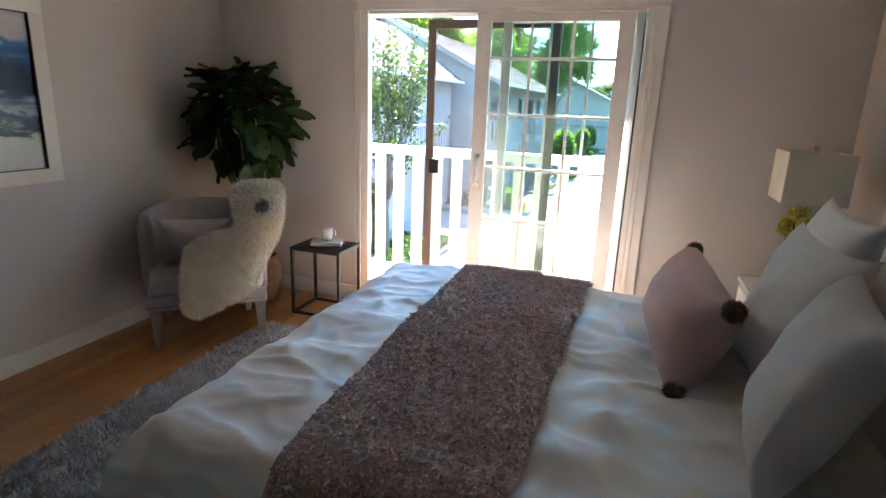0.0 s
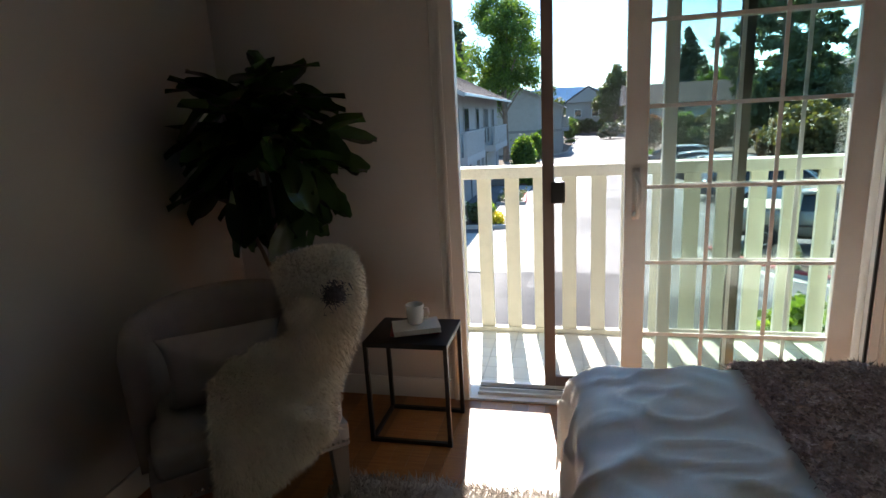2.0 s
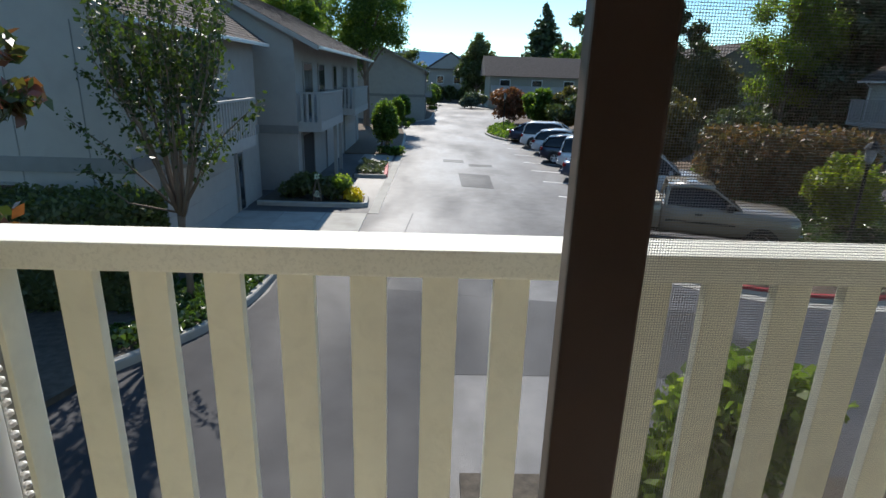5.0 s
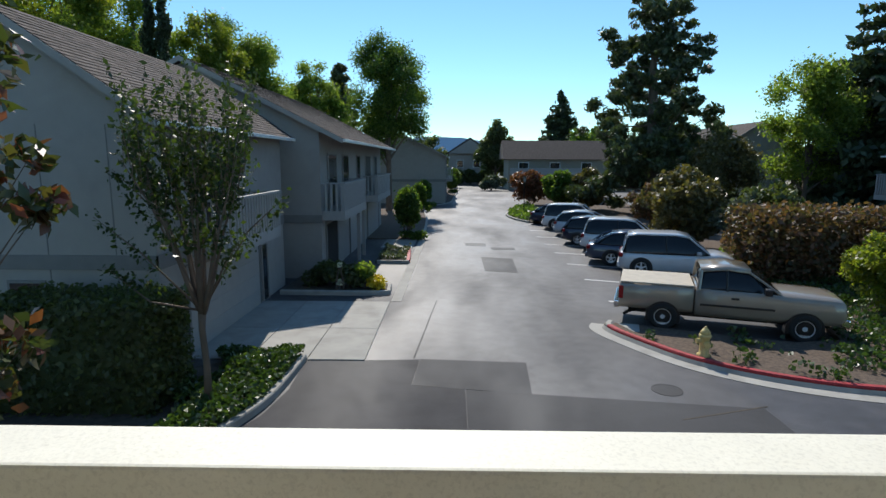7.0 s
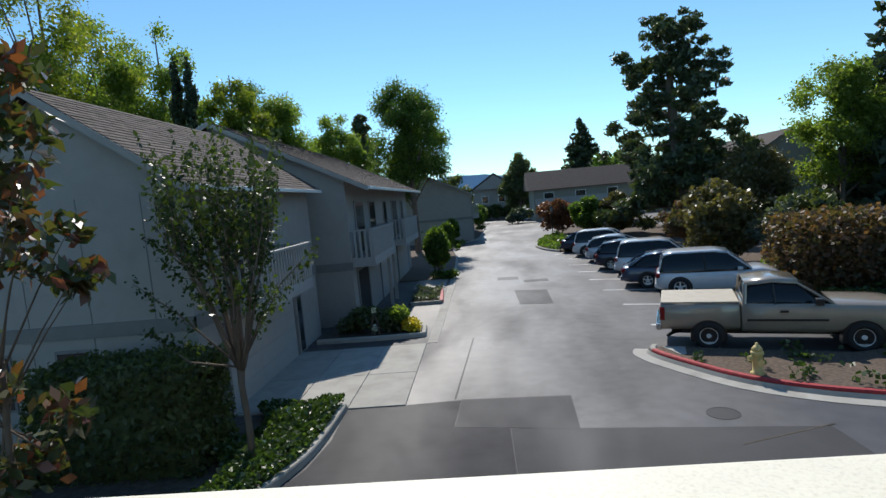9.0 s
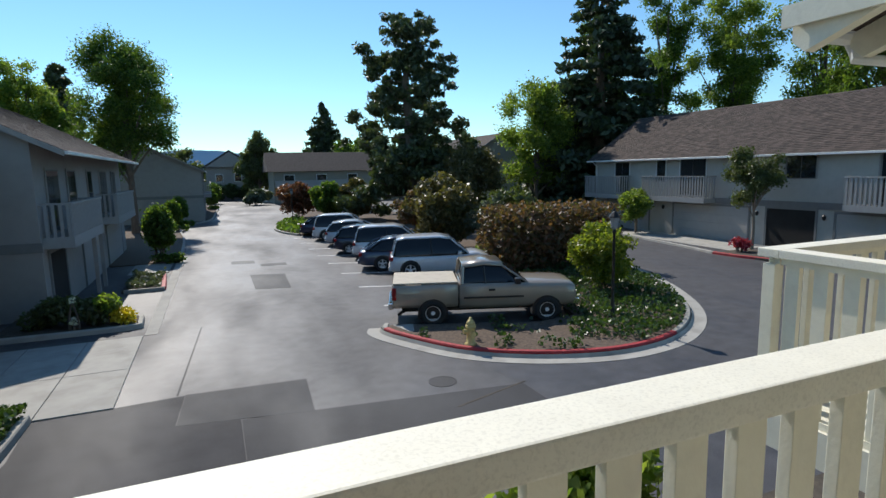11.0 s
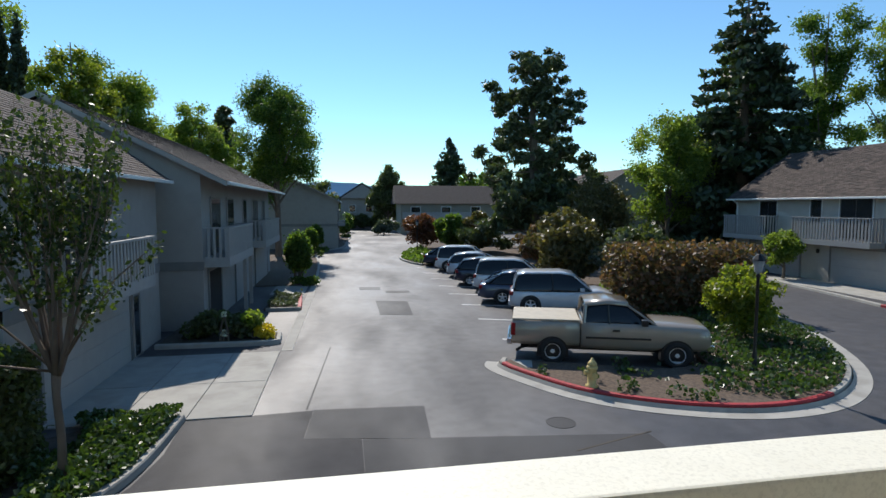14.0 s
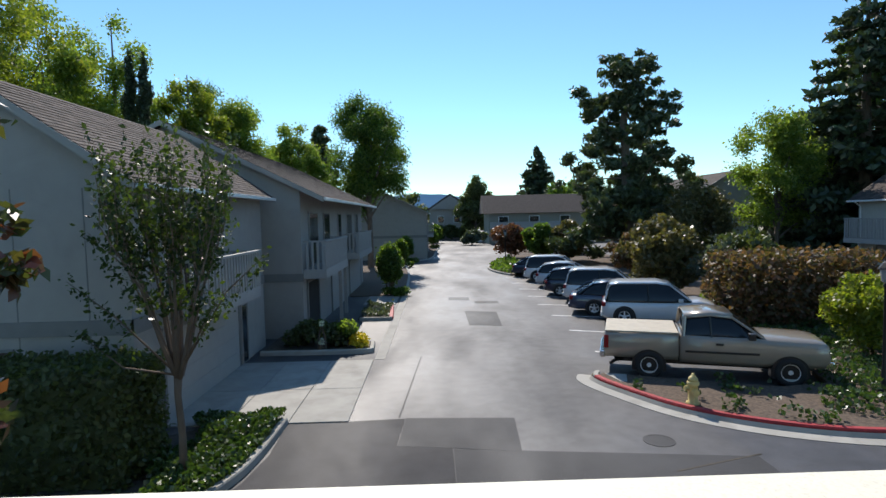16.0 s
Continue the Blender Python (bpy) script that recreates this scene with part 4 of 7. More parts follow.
# ---- fiddle leaf fig ----
fig = thing("fiddle_leaf_fig", (-0.83, -0.32, 0), "dark green fiddle leaf fig in a basket", "plant")
part("basket", lathe([(0.15, 0), (0.19, 0.1), (0.2, 0.25), (0.17, 0.36), (0.16, 0.36), (0.15, 0.3)], 20), F["basket"], fig, "", True)
stems = []
for k in range(5):
    a = k * 1.257
    top = (0.22 * math.cos(a), 0.20 * math.sin(a), 1.25 + 0.35 * ((k * 37) % 5) / 5)
    stems.append(top)
    part("stem", tube([(0.02 * math.cos(a), 0.02 * math.sin(a), 0.28), (0.06 * math.cos(a), 0.05 * math.sin(a), 0.8), top], [0.014, 0.011, 0.006], 6), M["pale_trunk"], fig)
lb = bmesh.new()
L_, W_ = 0.25, 0.20
rws = []
for i in range(7):
    u = i / 6
    wd = W_ / 2 * (math.sin(math.pi * u ** 0.8) ** 0.55 * (0.62 + 0.38 * u) + 0.004)
    rws.append([lb.verts.new((wd * s, L_ * u, -0.05 * u * u * L_ * 4 + 0.02 * abs(s) + 0.008 * math.sin(7 * u) * s * s)) for s in (-1, -0.5, 0, 0.5, 1)])
for r0, r1 in zip(rws, rws[1:]):
    for j in range(4):
        lb.faces.new((r0[j], r0[j + 1], r1[j + 1], r1[j]))
leafm = finish(lb, M["fig_leaf"], True)
for i in range(150):
    d = rng.normal(size=3)
    d /= np.linalg.norm(d)
    c = np.array((0.0, 0.0, 1.42)) + d * np.array((0.27, 0.26, 0.36)) * (0.55 + 0.45 * rng.random())
    yaw = math.degrees(math.atan2(d[1], d[0])) - 90 + rng.normal() * 25
    o = part("leaf", leafm, None, fig)
    o.matrix_local = Matrix.Translation(c) @ pose(0, 0, 0, 0, 0, yaw) @ pose(0, 0, 0, 45 * d[2] - 22 + rng.normal() * 24, rng.normal() * 26, 0) @ Matrix.Scale(0.75 + 0.4 * rng.random(), 4)

# ---- oak boards ----
k = 0
for i in range(int((XR - XL) / 0.0835) + 1):
    x0 = XL + i * 0.0835
    x1 = min(x0 + 0.0825, XR)
    y = YB - rng.random() * 1.2
    while y < 0:
        y1 = y + 0.9 + 0.6 * rng.random()
        a, b = max(y, YB), min(y1 - 0.0012, -0.0125)
        if b - a > 0.05 and x1 - x0 > 0.01:
            part("plank", box(x0, x1, a, b, -0.0115, 0.0), M["oak"], floor_ob)
        y = y1

# ---- balcony ----
ZB = -0.07
BX0, BX1, BYF = -0.86, 3.38, 1.20
slab = struct("balcony_floor", box(BX0, BX1, 0.2, 1.24, -0.32, ZB - 0.008), M["grout"], "cream tiled balcony floor slab with dark joints", "balcony floor")
struct("balcony_fascia", box(BX0 - 0.04, BX1, 1.2405, 1.28, -0.40, -0.115), M["cream"], "cream painted fascia board under the railing", "fascia")
rail = thing("balcony_railing", (0, 0, 0), "cream painted wooden balcony railing with flat balusters", "railing")
capm = box(BX0 - 0.075, BX1, 1.105, 1.268, 1.066, 1.144, 0.008)
part("cap", capm, M["cream_top"], rail, "weathered cream top board")
part("bottom_rail", box(BX0 + 0.03, BX1, 1.145, 1.205, ZB + 0.002, ZB + 0.035, 0.003), M["cream"], rail)
x = 0.081 - 5 * 0.196
while x < BX1 - 0.06:
    if x > BX0 + 0.1:
        part("baluster", box(x, x + 0.098, 1.168, 1.206, ZB + 0.0355, 1.0655, 0.003), M["cream"], rail)
    x += 0.196
part("corner_post", box(BX0 - 0.06, BX0 + 0.03, 1.12, 1.21, -0.3, 1.0655, 0.004), M["cream"], rail)
part("side_cap", box(BX0 - 0.075, BX0 + 0.06, 0.203, 1.104, 1.066, 1.144, 0.008), M["cream_top"], rail)
part("side_bottom_rail", box(BX0 - 0.045, BX0 + 0.01, 0.203, 1.119, ZB + 0.002, ZB + 0.035, 0.003), M["cream"], rail)
for k in range(5):
    y = 0.26 + k * 0.178
    part("baluster", box(BX0 - 0.035, BX0, y, y + 0.092, ZB + 0.0355, 1.0655, 0.003), M["cream"], rail)

# outside face of the own house, eave and the dividing wall
struct("wall_outside", box(XL - 3.0, -0.1, 0.2005, 0.23, -2.75, 2.6), M["stucco"], "cream stucco outside wall beside the balcony door", "wall")
struct("wall_outside_b", box(DW + 0.001, BX1, 0.2005, 0.23, -2.75, 2.6), M["stucco"], "cream stucco outside wall beside the balcony door", "wall")
struct("wall_outside_c", box(-0.0995, DW + 0.0005, 0.2005, 0.23, -2.75, -0.325), M["stucco"], "cream stucco outside wall under the balcony", "wall")
struct("wall_outside_d", box(-0.0995, DW + 0.0005, 0.2005, 0.23, DH + 0.002, 2.6), M["stucco"], "cream stucco outside wall above the balcony door", "wall")
fin = thing("dividing_wall", (0, 0, 0), "beige stucco dividing wall at the balcony end", "wall", kind="structure")
part("panel", box(BX1 + 0.001, BX1 + 0.12, 0.231, 1.45, -2.75, 2.6), M["stucco"], fin)
part("end_board", box(BX1 - 0.012, BX1 + 0.132, 1.4505, 1.50, -2.75, 2.6, 0.004), M["cream"], fin)
own = thing("own_roof", (0, 0, 0), "shingled roof edge over the balcony door", "roof", kind="structure")
part("soffit", box(XL - 3.0, BX1 + 0.12, -6.0, 0.894, 2.645, 2.70), M["cream"], own)
part("fascia_board", box(XL - 3.0, BX1 + 0.12, 0.895, 0.935, 2.30, 2.75, 0.004), M["cream"], own)
for i in range(8):
    x = -1.2 + i * 0.61
    part("rafter", box(x, x + 0.05, 0.231, 0.85, 2.55, 2.644), M["cream"], own)

# the neighbour's balcony and eave
NX, NY0, NY1 = 3.93, 1.53, 3.0
nbw = thing("neighbour_house", (0, 0, 0), "cream neighbouring townhouse with a projecting eave", "house")
part("wall", box(BX1 + 0.15, 12.0, 0.6, 1.49, -2.75, 2.7), M["stucco"], nbw)
roof = bmesh.new()
EX, EY, EZ = 3.62, 2.66, 2.47
rs = 0.36
vs = [(EX, EY, EZ), (12.5, EY, EZ), (12.5, EY - 4, EZ + 4 * rs), (EX, EY - 4, EZ + 4 * rs)]
lo = [roof.verts.new(v) for v in vs]
hi = [roof.verts.new((a, b, c_ + 0.09)) for a, b, c_ in vs]
roof.faces.new(hi)
roof.faces.new(lo[::-1])
for i in range(4):
    roof.faces.new((lo[i], lo[(i + 1) % 4], hi[(i + 1) % 4], hi[i]))
part("roof", roof, M["shingle_far"], nbw, "brown shingled roof edge")
for k in range(2):
    x = EX + 0.02 + k * 0.55
    rf = bmesh.new()
    pr = [(EY + 0.02, EZ - 0.015), (EY + 0.02, EZ - 0.10), (EY - 0.06, EZ - 0.17), (EY - 1.0, EZ + 1.0 * rs - 0.17), (EY - 1.0, EZ + 1.0 * rs - 0.005)]
    a = [rf.verts.new((x, p_[0], p_[1])) for p_ in pr]
    b = [rf.verts.new((x + 0.085, p_[0], p_[1])) for p_ in pr]
    rf.faces.new(a)
    rf.faces.new(b[::-1])
    for i in range(5):
        rf.faces.new((a[i], a[(i + 1) % 5], b[(i + 1) % 5], b[i]))
    part("rafter", rf, M["cream"], nbw, "cream rafter tail")
part("barge_board", box(EX - 0.03, EX - 0.001, EY - 1.4, EY + 0.06, EZ - 0.02, EZ + 0.11), M["cream"], nbw)
part("gutter", tube([(EX + 0.15, EY + 0.06, EZ - 0.02), (12.4, EY + 0.06, EZ - 0.03)], 0.055, 10), M["gutter"], nbw, "white rain gutter")
part("downpipe", tube([(4.25, EY + 0.06, EZ - 0.06), (4.25, EY + 0.03, EZ - 0.16), (4.45, EY - 0.35, EZ - 0.26), (5.0, EY - 0.9, EZ - 0.30), (5.0, EY - 0.95, -2.7)], 0.035, 8), M["gutter"], nbw, "white downpipe")
nbr = thing("neighbour_railing", (0, 0, 0), "cream wooden railing of the neighbouring balcony", "railing")
part("cap", box(NX - 0.06, 9.0, NY1 - 0.16, NY1, 1.0, 1.06, 0.006), M["cream_top"], nbr)
part("side_cap", box(NX - 0.06, NX + 0.09, NY0, NY1 - 0.161, 1.0, 1.06, 0.006), M["cream_top"], nbr)
part("under_rail", box(NX + 0.01, 9.0, NY1 - 0.12, NY1 - 0.04, 0.955, 0.9995), M["cream"], nbr)
part("side_under_rail", box(NX - 0.03, NX + 0.05, NY0, NY1 - 0.161, 0.955, 0.9995), M["cream"], nbr)
part("corner_post", box(NX - 0.05, NX + 0.04, NY1 - 0.13, NY1 - 0.04, -0.35, 0.9545, 0.004), M["cream"], nbr)
part("bottom_rail", box(NX + 0.041, 9.0, NY1 - 0.11, NY1 - 0.05, -0.10, -0.05), M["cream"], nbr)
part("side_bottom_rail", box(NX - 0.02, NX + 0.03, NY0, NY1 - 0.131, -0.10, -0.05), M["cream"], nbr)
for k in range(22):
    x = NX + 0.16 + k * 0.196
    part("baluster", box(x, x + 0.092, NY1 - 0.1, NY1 - 0.06, -0.0495, 0.9545, 0.003), M["cream"], nbr)
for k in range(7):
    y = NY0 + 0.05 + k * 0.19
    part("baluster", box(NX - 0.015, NX + 0.025, y, y + 0.092, -0.0495, 0.9545, 0.003), M["cream"], nbr)
nbs = struct("neighbour_balcony_floor", box(NX - 0.05, 9.0, 1.50, NY1 - 0.005, -0.36, -0.102), M["tile"], "cream tiled slab of the neighbouring balcony", "balcony floor")


def shoe(at, rz):
    t = thing("shoe", at, "worn brown leather shoe lying on the balcony tiles", "shoe", "shoes on the balcony", rz=rz)
    bm = bmesh.new()
    rows = []
    for i in range(9):
        u = i / 8
        y = -0.14 + 0.28 * u
        w = 0.035 + 0.014 * math.sin(math.pi * u) + 0.006 * u
        hgt = 0.085 - 0.045 * u ** 0.8 if u < 0.95 else 0.03
        rows.append([bm.verts.new((w * math.cos(a) * (0.8 if i in (0, 8) else 1), y, max(0.012, 0.012 + hgt * math.sin(a)))) for a in [math.pi * k / 8 for k in range(9)]])
    for r0, r1 in zip(rows, rows[1:]):
        for j in range(8):
            bm.faces.new((r0[j], r0[j + 1], r1[j + 1], r1[j]))
    bm.faces.new(rows[0])
    bm.faces.new(rows[-1][::-1])
    part("upper", bm, F["leather"], t, "", True)
    part("sole", box(-0.046, 0.046, -0.145, 0.145, 0, 0.0125, 0.004), M["black"], t)
    for k in range(3):
        part("lace", tube([(-0.022, 0.0 + k * 0.025, 0.075 - k * 0.008), (0, 0.005 + k * 0.025, 0.084 - k * 0.008), (0.022, 0.0 + k * 0.025, 0.075 - k * 0.008)], 0.003, 5), F["paper"], t)
    return t


shoe((1.46, 0.42, ZB), 20)
shoe((1.66, 0.36, ZB), 75)

# tiles
tm_ = finish(box(-0.0735, 0.0735, -0.0735, 0.0735, -0.0078, 0.0, 0.0015, seg=1), M["tile"])
for i in range(29):
    for j in range(7):
        x, y = BX0 + 0.04 + i * 0.15, 1.07 - j * 0.15 + 0.01
        if x < BX1 - 0.07 and y > 0.27:
            o = part("tile", tm_, None, slab)
            o.location = (x, y, ZB)

# ---- ground, road and kerbs ----
G = -2.75
gm = bmesh.new()
gm.faces.new([gm.verts.new(v) for v in ((-900, -300, G), (900, -300, G), (900, 2200, G), (-900, 2200, G))])
struct("ground", gm, M["asphalt"], "worn grey asphalt lane and parking court", "ground")


def flat(name, points, material, label, category, z=0.006, thick=0.005):
    return struct(name, prism(points, G + z - thick, G + z), material, label, category)


flat("asphalt_patch", [(-0.45, 12.15), (1.93, 11.98), (1.82, 10.25), (0.5, 10.5), (-0.55, 10.66)], M["asphalt_dark"], "dark repaired patch in the asphalt lane", "road patch")
flat("asphalt_patch", [(0.54, 10.46), (6.0, 9.75), (6.0, 7.2), (0.54, 7.2)], M["asphalt_dark"], "dark resurfaced strip of the asphalt lane", "road patch", 0.005, 0.004)
flat("asphalt_patch", [(-3.02, 11.95), (-0.46, 12.12), (-0.56, 10.67), (0.5, 10.51), (0.53, 10.45), (0.53, 3.0), (-6.5, 3.0), (-5.0, 6.2), (-4.2, 7.1), (-3.52, 8.2), (-3.1, 9.3), (-2.95, 10.4)], M["asphalt_mid"], "darker resurfaced asphalt before the driveway", "road patch", 0.0045, 0.004)
flat("asphalt_patch", [(1.64, 25.7), (3.08, 25.3), (2.94, 22.05), (1.64, 22.4)], M["asphalt_dark"], "small dark repair patch in the lane", "road patch")
flat("asphalt_patch", [(1.0, 30.2), (2.1, 30.0), (2.1, 29.0), (1.0, 29.2)], M["asphalt_dark"], "small dark repair patch in the lane", "road patch")
flat("asphalt_patch", [(2.3, 28.6), (3.5, 28.5), (3.5, 27.8), (2.3, 27.9)], M["asphalt_dark"], "small dark repair patch in the lane", "road patch")
flat("road_seam", [(-0.62, 12.2), (-0.58, 12.2), (-0.2, 17.5), (-0.24, 17.5)], M["asphalt_dark"], "tar seam along the asphalt lane", "road seam", 0.004, 0.003)
flat("road_crack", [(4.3, 9.25), (4.32, 9.3), (6.1, 9.86), (6.1, 9.82)], M["soil"], "dark crack across the asphalt lane", "road crack", 0.008, 0.003)
mh = lathe([(0.001, 0.0), (0.3, 0.0), (0.3, 0.007), (0.27, 0.007), (0.27, 0.004), (0.001, 0.004)], 28, at=(4.53, 10.56, G))
tagged(new("manhole_cover", finish(mh, M["asphalt_dark"])), "round iron utility cover in the asphalt", "manhole cover")
for y in (17.5, 20.8, 24.0, 27.0, 29.8, 32.8, 35.8, 38.8):
    d = 0.36
    flat("stall_line", [(5.35, y), (5.35, y + 0.11), (9.8, y + 0.11 - 4.45 * d), (9.8, y - 4.45 * d)], M["white"], "white painted parking stall line", "road marking", 0.006, 0.004)

# driveway of the first house
dr = thing("driveway", (0, 0, 0), "pale concrete driveway in front of a garage", "driveway", kind="structure")
for x0, x1 in ((-5.72, -4.36), (-4.345, -3.02), (-3.005, -1.70)):
    for y0, y1 in ((12.0, 14.35), (14.365, 17.2)):
        part("slab", box(x0, x1, y0, y1, G - 0.05, G + 0.03, 0.008, seg=1), M["concrete"], dr)
flat("gutter_strip", [(-1.68, 17.3), (-1.35, 17.3), (-1.2, 33), (-1.55, 33)], M["concrete"], "concrete gutter strip along the lane", "gutter", 0.01, 0.009)
flat("walkway", [(-3.4, 28.2), (-1.75, 28.2), (-1.7, 31.2), (-3.4, 31.2)], M["concrete"], "concrete walkway slab to the front doors", "walkway", 0.03, 0.03)

# ---- planting beds with kerbs ----
def bed_of(name, pts, label, material="soil", z=0.10):
    return struct(name, prism(pts, G - 0.02, G + z), M[material], label, "planting bed")


def kerb(name, pts, material, label, width=0.14, h=0.15, wave=8):
    return struct(name, kerb_line(spline(pts, wave), width, G - 0.02, G + h), M[material], label, "kerb")


left_curve = [(-4.3, 7.1), (-3.62, 8.2), (-3.2, 9.3), (-3.04, 10.4), (-3.0, 12.0)]
kerb("kerb_left", left_curve, "concrete", "pale concrete kerb round the ivy bed")
bed_of("planting_bed", [(-16, 1.4), (-6.2, 1.4), (-5.0, 5.2), (-4.6, 6.4)] + [(x - 0.14, y) for x, y in spline(left_curve)] + [(-4.2, 11.95), (-5.7, 11.0), (-12, 11.0)], "dark soil bed beside the house")
kerb("kerb_b", [(-1.86, 19.3), (-1.82, 18.6), (-1.95, 18.12), (-3.5, 18.05), (-5.5, 18.1)][::-1], "concrete", "low concrete kerb of the shrub bed")
bed_of("planting_bed", [(-5.5, 18.2), (-2.0, 18.2), (-1.98, 19.4), (-3.0, 20.6), (-5.5, 20.6)], "dark soil bed with shrubs by the lane")
kerb("kerb_c", [(-1.8, 27.7), (-1.66, 25.8), (-1.56, 24.0)][::-1], "red_kerb", "red painted kerb end of a planter", 0.16)
kerb("kerb_c_front", [(-1.6, 23.95), (-3.0, 23.95)], "concrete", "grey concrete planter kerb", 0.14)
bed_of("planting_bed", [(-3.1, 24.0), (-1.72, 24.05), (-1.84, 27.6), (-3.1, 27.7)], "small ground cover planter by the lane")
kerb("kerb_d", [(-1.4, 31.2), (-1.35, 34), (-1.55, 42), (-2.1, 50), (-1.5, 54.5), (0.1, 58.5), (0.6, 66), (1.6, 90)], "concrete", "pale concrete kerb along the lane", 0.15, 0.13)
bed_of("planting_bed", [(-6.5, 38.5), (-4.5, 31.3), (-1.55, 31.3), (-1.5, 34), (-1.7, 42), (-2.25, 50), (-1.65, 54.5), (-0.05, 58.5), (0.45, 66), (1.4, 92), (-6.5, 92)], "planting strip between houses and lane", "bark_mulch", 0.06)

# island with truck, hydrant, lamp
isl = [(4.55, 14.95), (4.42, 14.5), (4.75, 13.6), (5.75, 11.95), (7.3, 10.85), (9.2, 10.35), (11.2, 10.75), (13.1, 12.1), (14.7, 14.2), (16.2, 17.2), (17.3, 21.0), (18.0, 26.0)]
ic = spline(isl, 8)
cut1, cut2 = 8, 48
struct("gutter_pan", kerb_line([(x, y) for x, y in ic], -0.42, G - 0.02, G + 0.012), M["concrete"], "pale concrete gutter round the planted island", "gutter")
struct("kerb_island", kerb_line(ic[:cut1 + 1], 0.15, G - 0.02, G + 0.15), M["concrete"], "pale concrete kerb nose of the island", "kerb")
struct("kerb_red", kerb_line(ic[cut1:cut2 + 1], 0.15, G - 0.02, G + 0.15), M["red_kerb"], "red painted kerb round the island", "kerb")
struct("kerb_island_b", kerb_line(ic[cut2:], 0.15, G - 0.02, G + 0.15), M["concrete"], "weathered concrete kerb of the island", "kerb")
inner = [(x, y) for x, y in spline([(4.72, 14.75), (4.6, 14.5), (4.9, 13.7), (5.86, 12.08), (7.36, 11.0), (9.2, 10.5), (11.12, 10.9), (12.98, 12.2), (14.57, 14.3), (16.05, 17.25), (17.15, 21.0), (17.85, 26.0)], 8)]
bed_of("island_bed", inner + [(18.2, 60), (11.3, 60), (11.0, 24), (10.6, 15.6), (9.9, 13.4), (8.6, 13.2)], "bark mulch bed of the planted island", "bark_mulch", 0.13)
flat("island_tip", [(4.75, 14.7), (5.3, 14.55), (5.1, 13.9), (4.95, 13.9)], M["concrete"], "concrete tip of the island", "kerb", 0.14, 0.12)
far_i = [(5.8, 40.2), (5.0, 42.5), (4.75, 46), (5.8, 51), (8.0, 58), (9.0, 70)]
kerb("kerb_far", far_i[::-1], "concrete", "pale concrete kerb of the farther island", 0.15, 0.14)
bed_of("island_bed", [(x + 0.16, y) for x, y in spline(far_i)] + [(14, 70), (14, 40.4)], "planted farther island at the lane", "bark_mulch", 0.1)
kerb("kerb_right", [(24.6, 28.5), (23.6, 22.5), (23.1, 20.2)], "concrete", "pale concrete kerb by the garages", 0.15, 0.13)
kerb("kerb_right_red", [(23.1, 20.2), (23.2, 18.8), (23.5, 17.3)], "red_kerb", "red painted kerb before the garages", 0.15, 0.13)
bed_of("planting_bed", [(23.2, 20.1), (23.4, 17.3), (25.4, 17.3), (25.4, 20.2)], "small bed with red flowers", "soil", 0.1)
flat("garage_apron", [(24.7, 20.5), (27.7, 20.5), (27.7, 30), (25.2, 30)], M["concrete"], "concrete apron before the garages", "driveway", 0.02, 0.02)

# ---- foliage ----
def ground_leaves(name, inside, box_, count, size, material, label, h=0.16, cat="ground cover", z=0.1):
    pts = []
    while len(pts) < count:
        c = rng.uniform((box_[0], box_[2]), (box_[1], box_[3]), (count, 2))
        pts += [(x, y) for x, y in c if inside(x, y)]
    pts = np.array(pts[:count])
    hh = np.array([max(0.02, h * (0.8 + 0.9 * noise.noise(Vector((x * 1.1, y * 1.1, 3))))) for x, y in pts])
    p3 = np.c_[pts, G + z + hh * rng.random(count) ** 0.5]
    return tagged(new(name, leaf_mesh(p3, size, material, 0.4, 1.25, 0.0)), label, cat, kind="stuff")


def curve_x(y):
    c = spline(left_curve)
    return float(np.interp(y, [b for _, b in c], [a for a, _ in c])) - 0.1


ground_leaves("ivy", lambda x, y: x < curve_x(y) and x > -4.75 + 0.25 * math.sin(y * 3), (-5.2, -2.9, 7.6, 12.3), 5000, 0.085, M["ivy"], "glossy dark green ivy in the kerbed bed", 0.22)


def in_poly(pts):
    P = np.array(pts)

    def f(x, y):
        c = False
        j = len(P) - 1
        for i in range(len(P)):
            if (P[i, 1] > y) != (P[j, 1] > y) and x < (P[j, 0] - P[i, 0]) * (y - P[i, 1]) / (P[j, 1] - P[i, 1]) + P[i, 0]:
                c = not c
            j = i
        return c
    return f


isl_in = in_poly(inner + [(18.2, 26), (12.2, 24), (10.8, 15.6), (9.9, 13.5), (8.6, 13.3)])
ground_leaves("ivy", lambda x, y: isl_in(x, y) and (x > 9.3 + 0.7 * math.sin(2 * y) or (noise.noise(Vector((x * 1.3, y * 1.3, 0))) > 0.28)), (4.7, 18, 10.5, 24), 13000, 0.09, M["ivy"], "ivy ground cover spilling over the island", 0.33)
ground_leaves("ground_cover", lambda x, y: True, (-3.0, -1.8, 24.1, 27.5), 900, 0.11, M["leaf_grey"], "grey green ground cover in the small planter", 0.25)
fi_in = in_poly([(x + 0.2, y) for x, y in spline(far_i)] + [(8, 58), (8, 40.5)])
ground_leaves("ground_cover", fi_in, (4.5, 9, 40, 58), 1500, 0.2, M["leaf_mid"], "green ground cover on the farther island", 0.3)


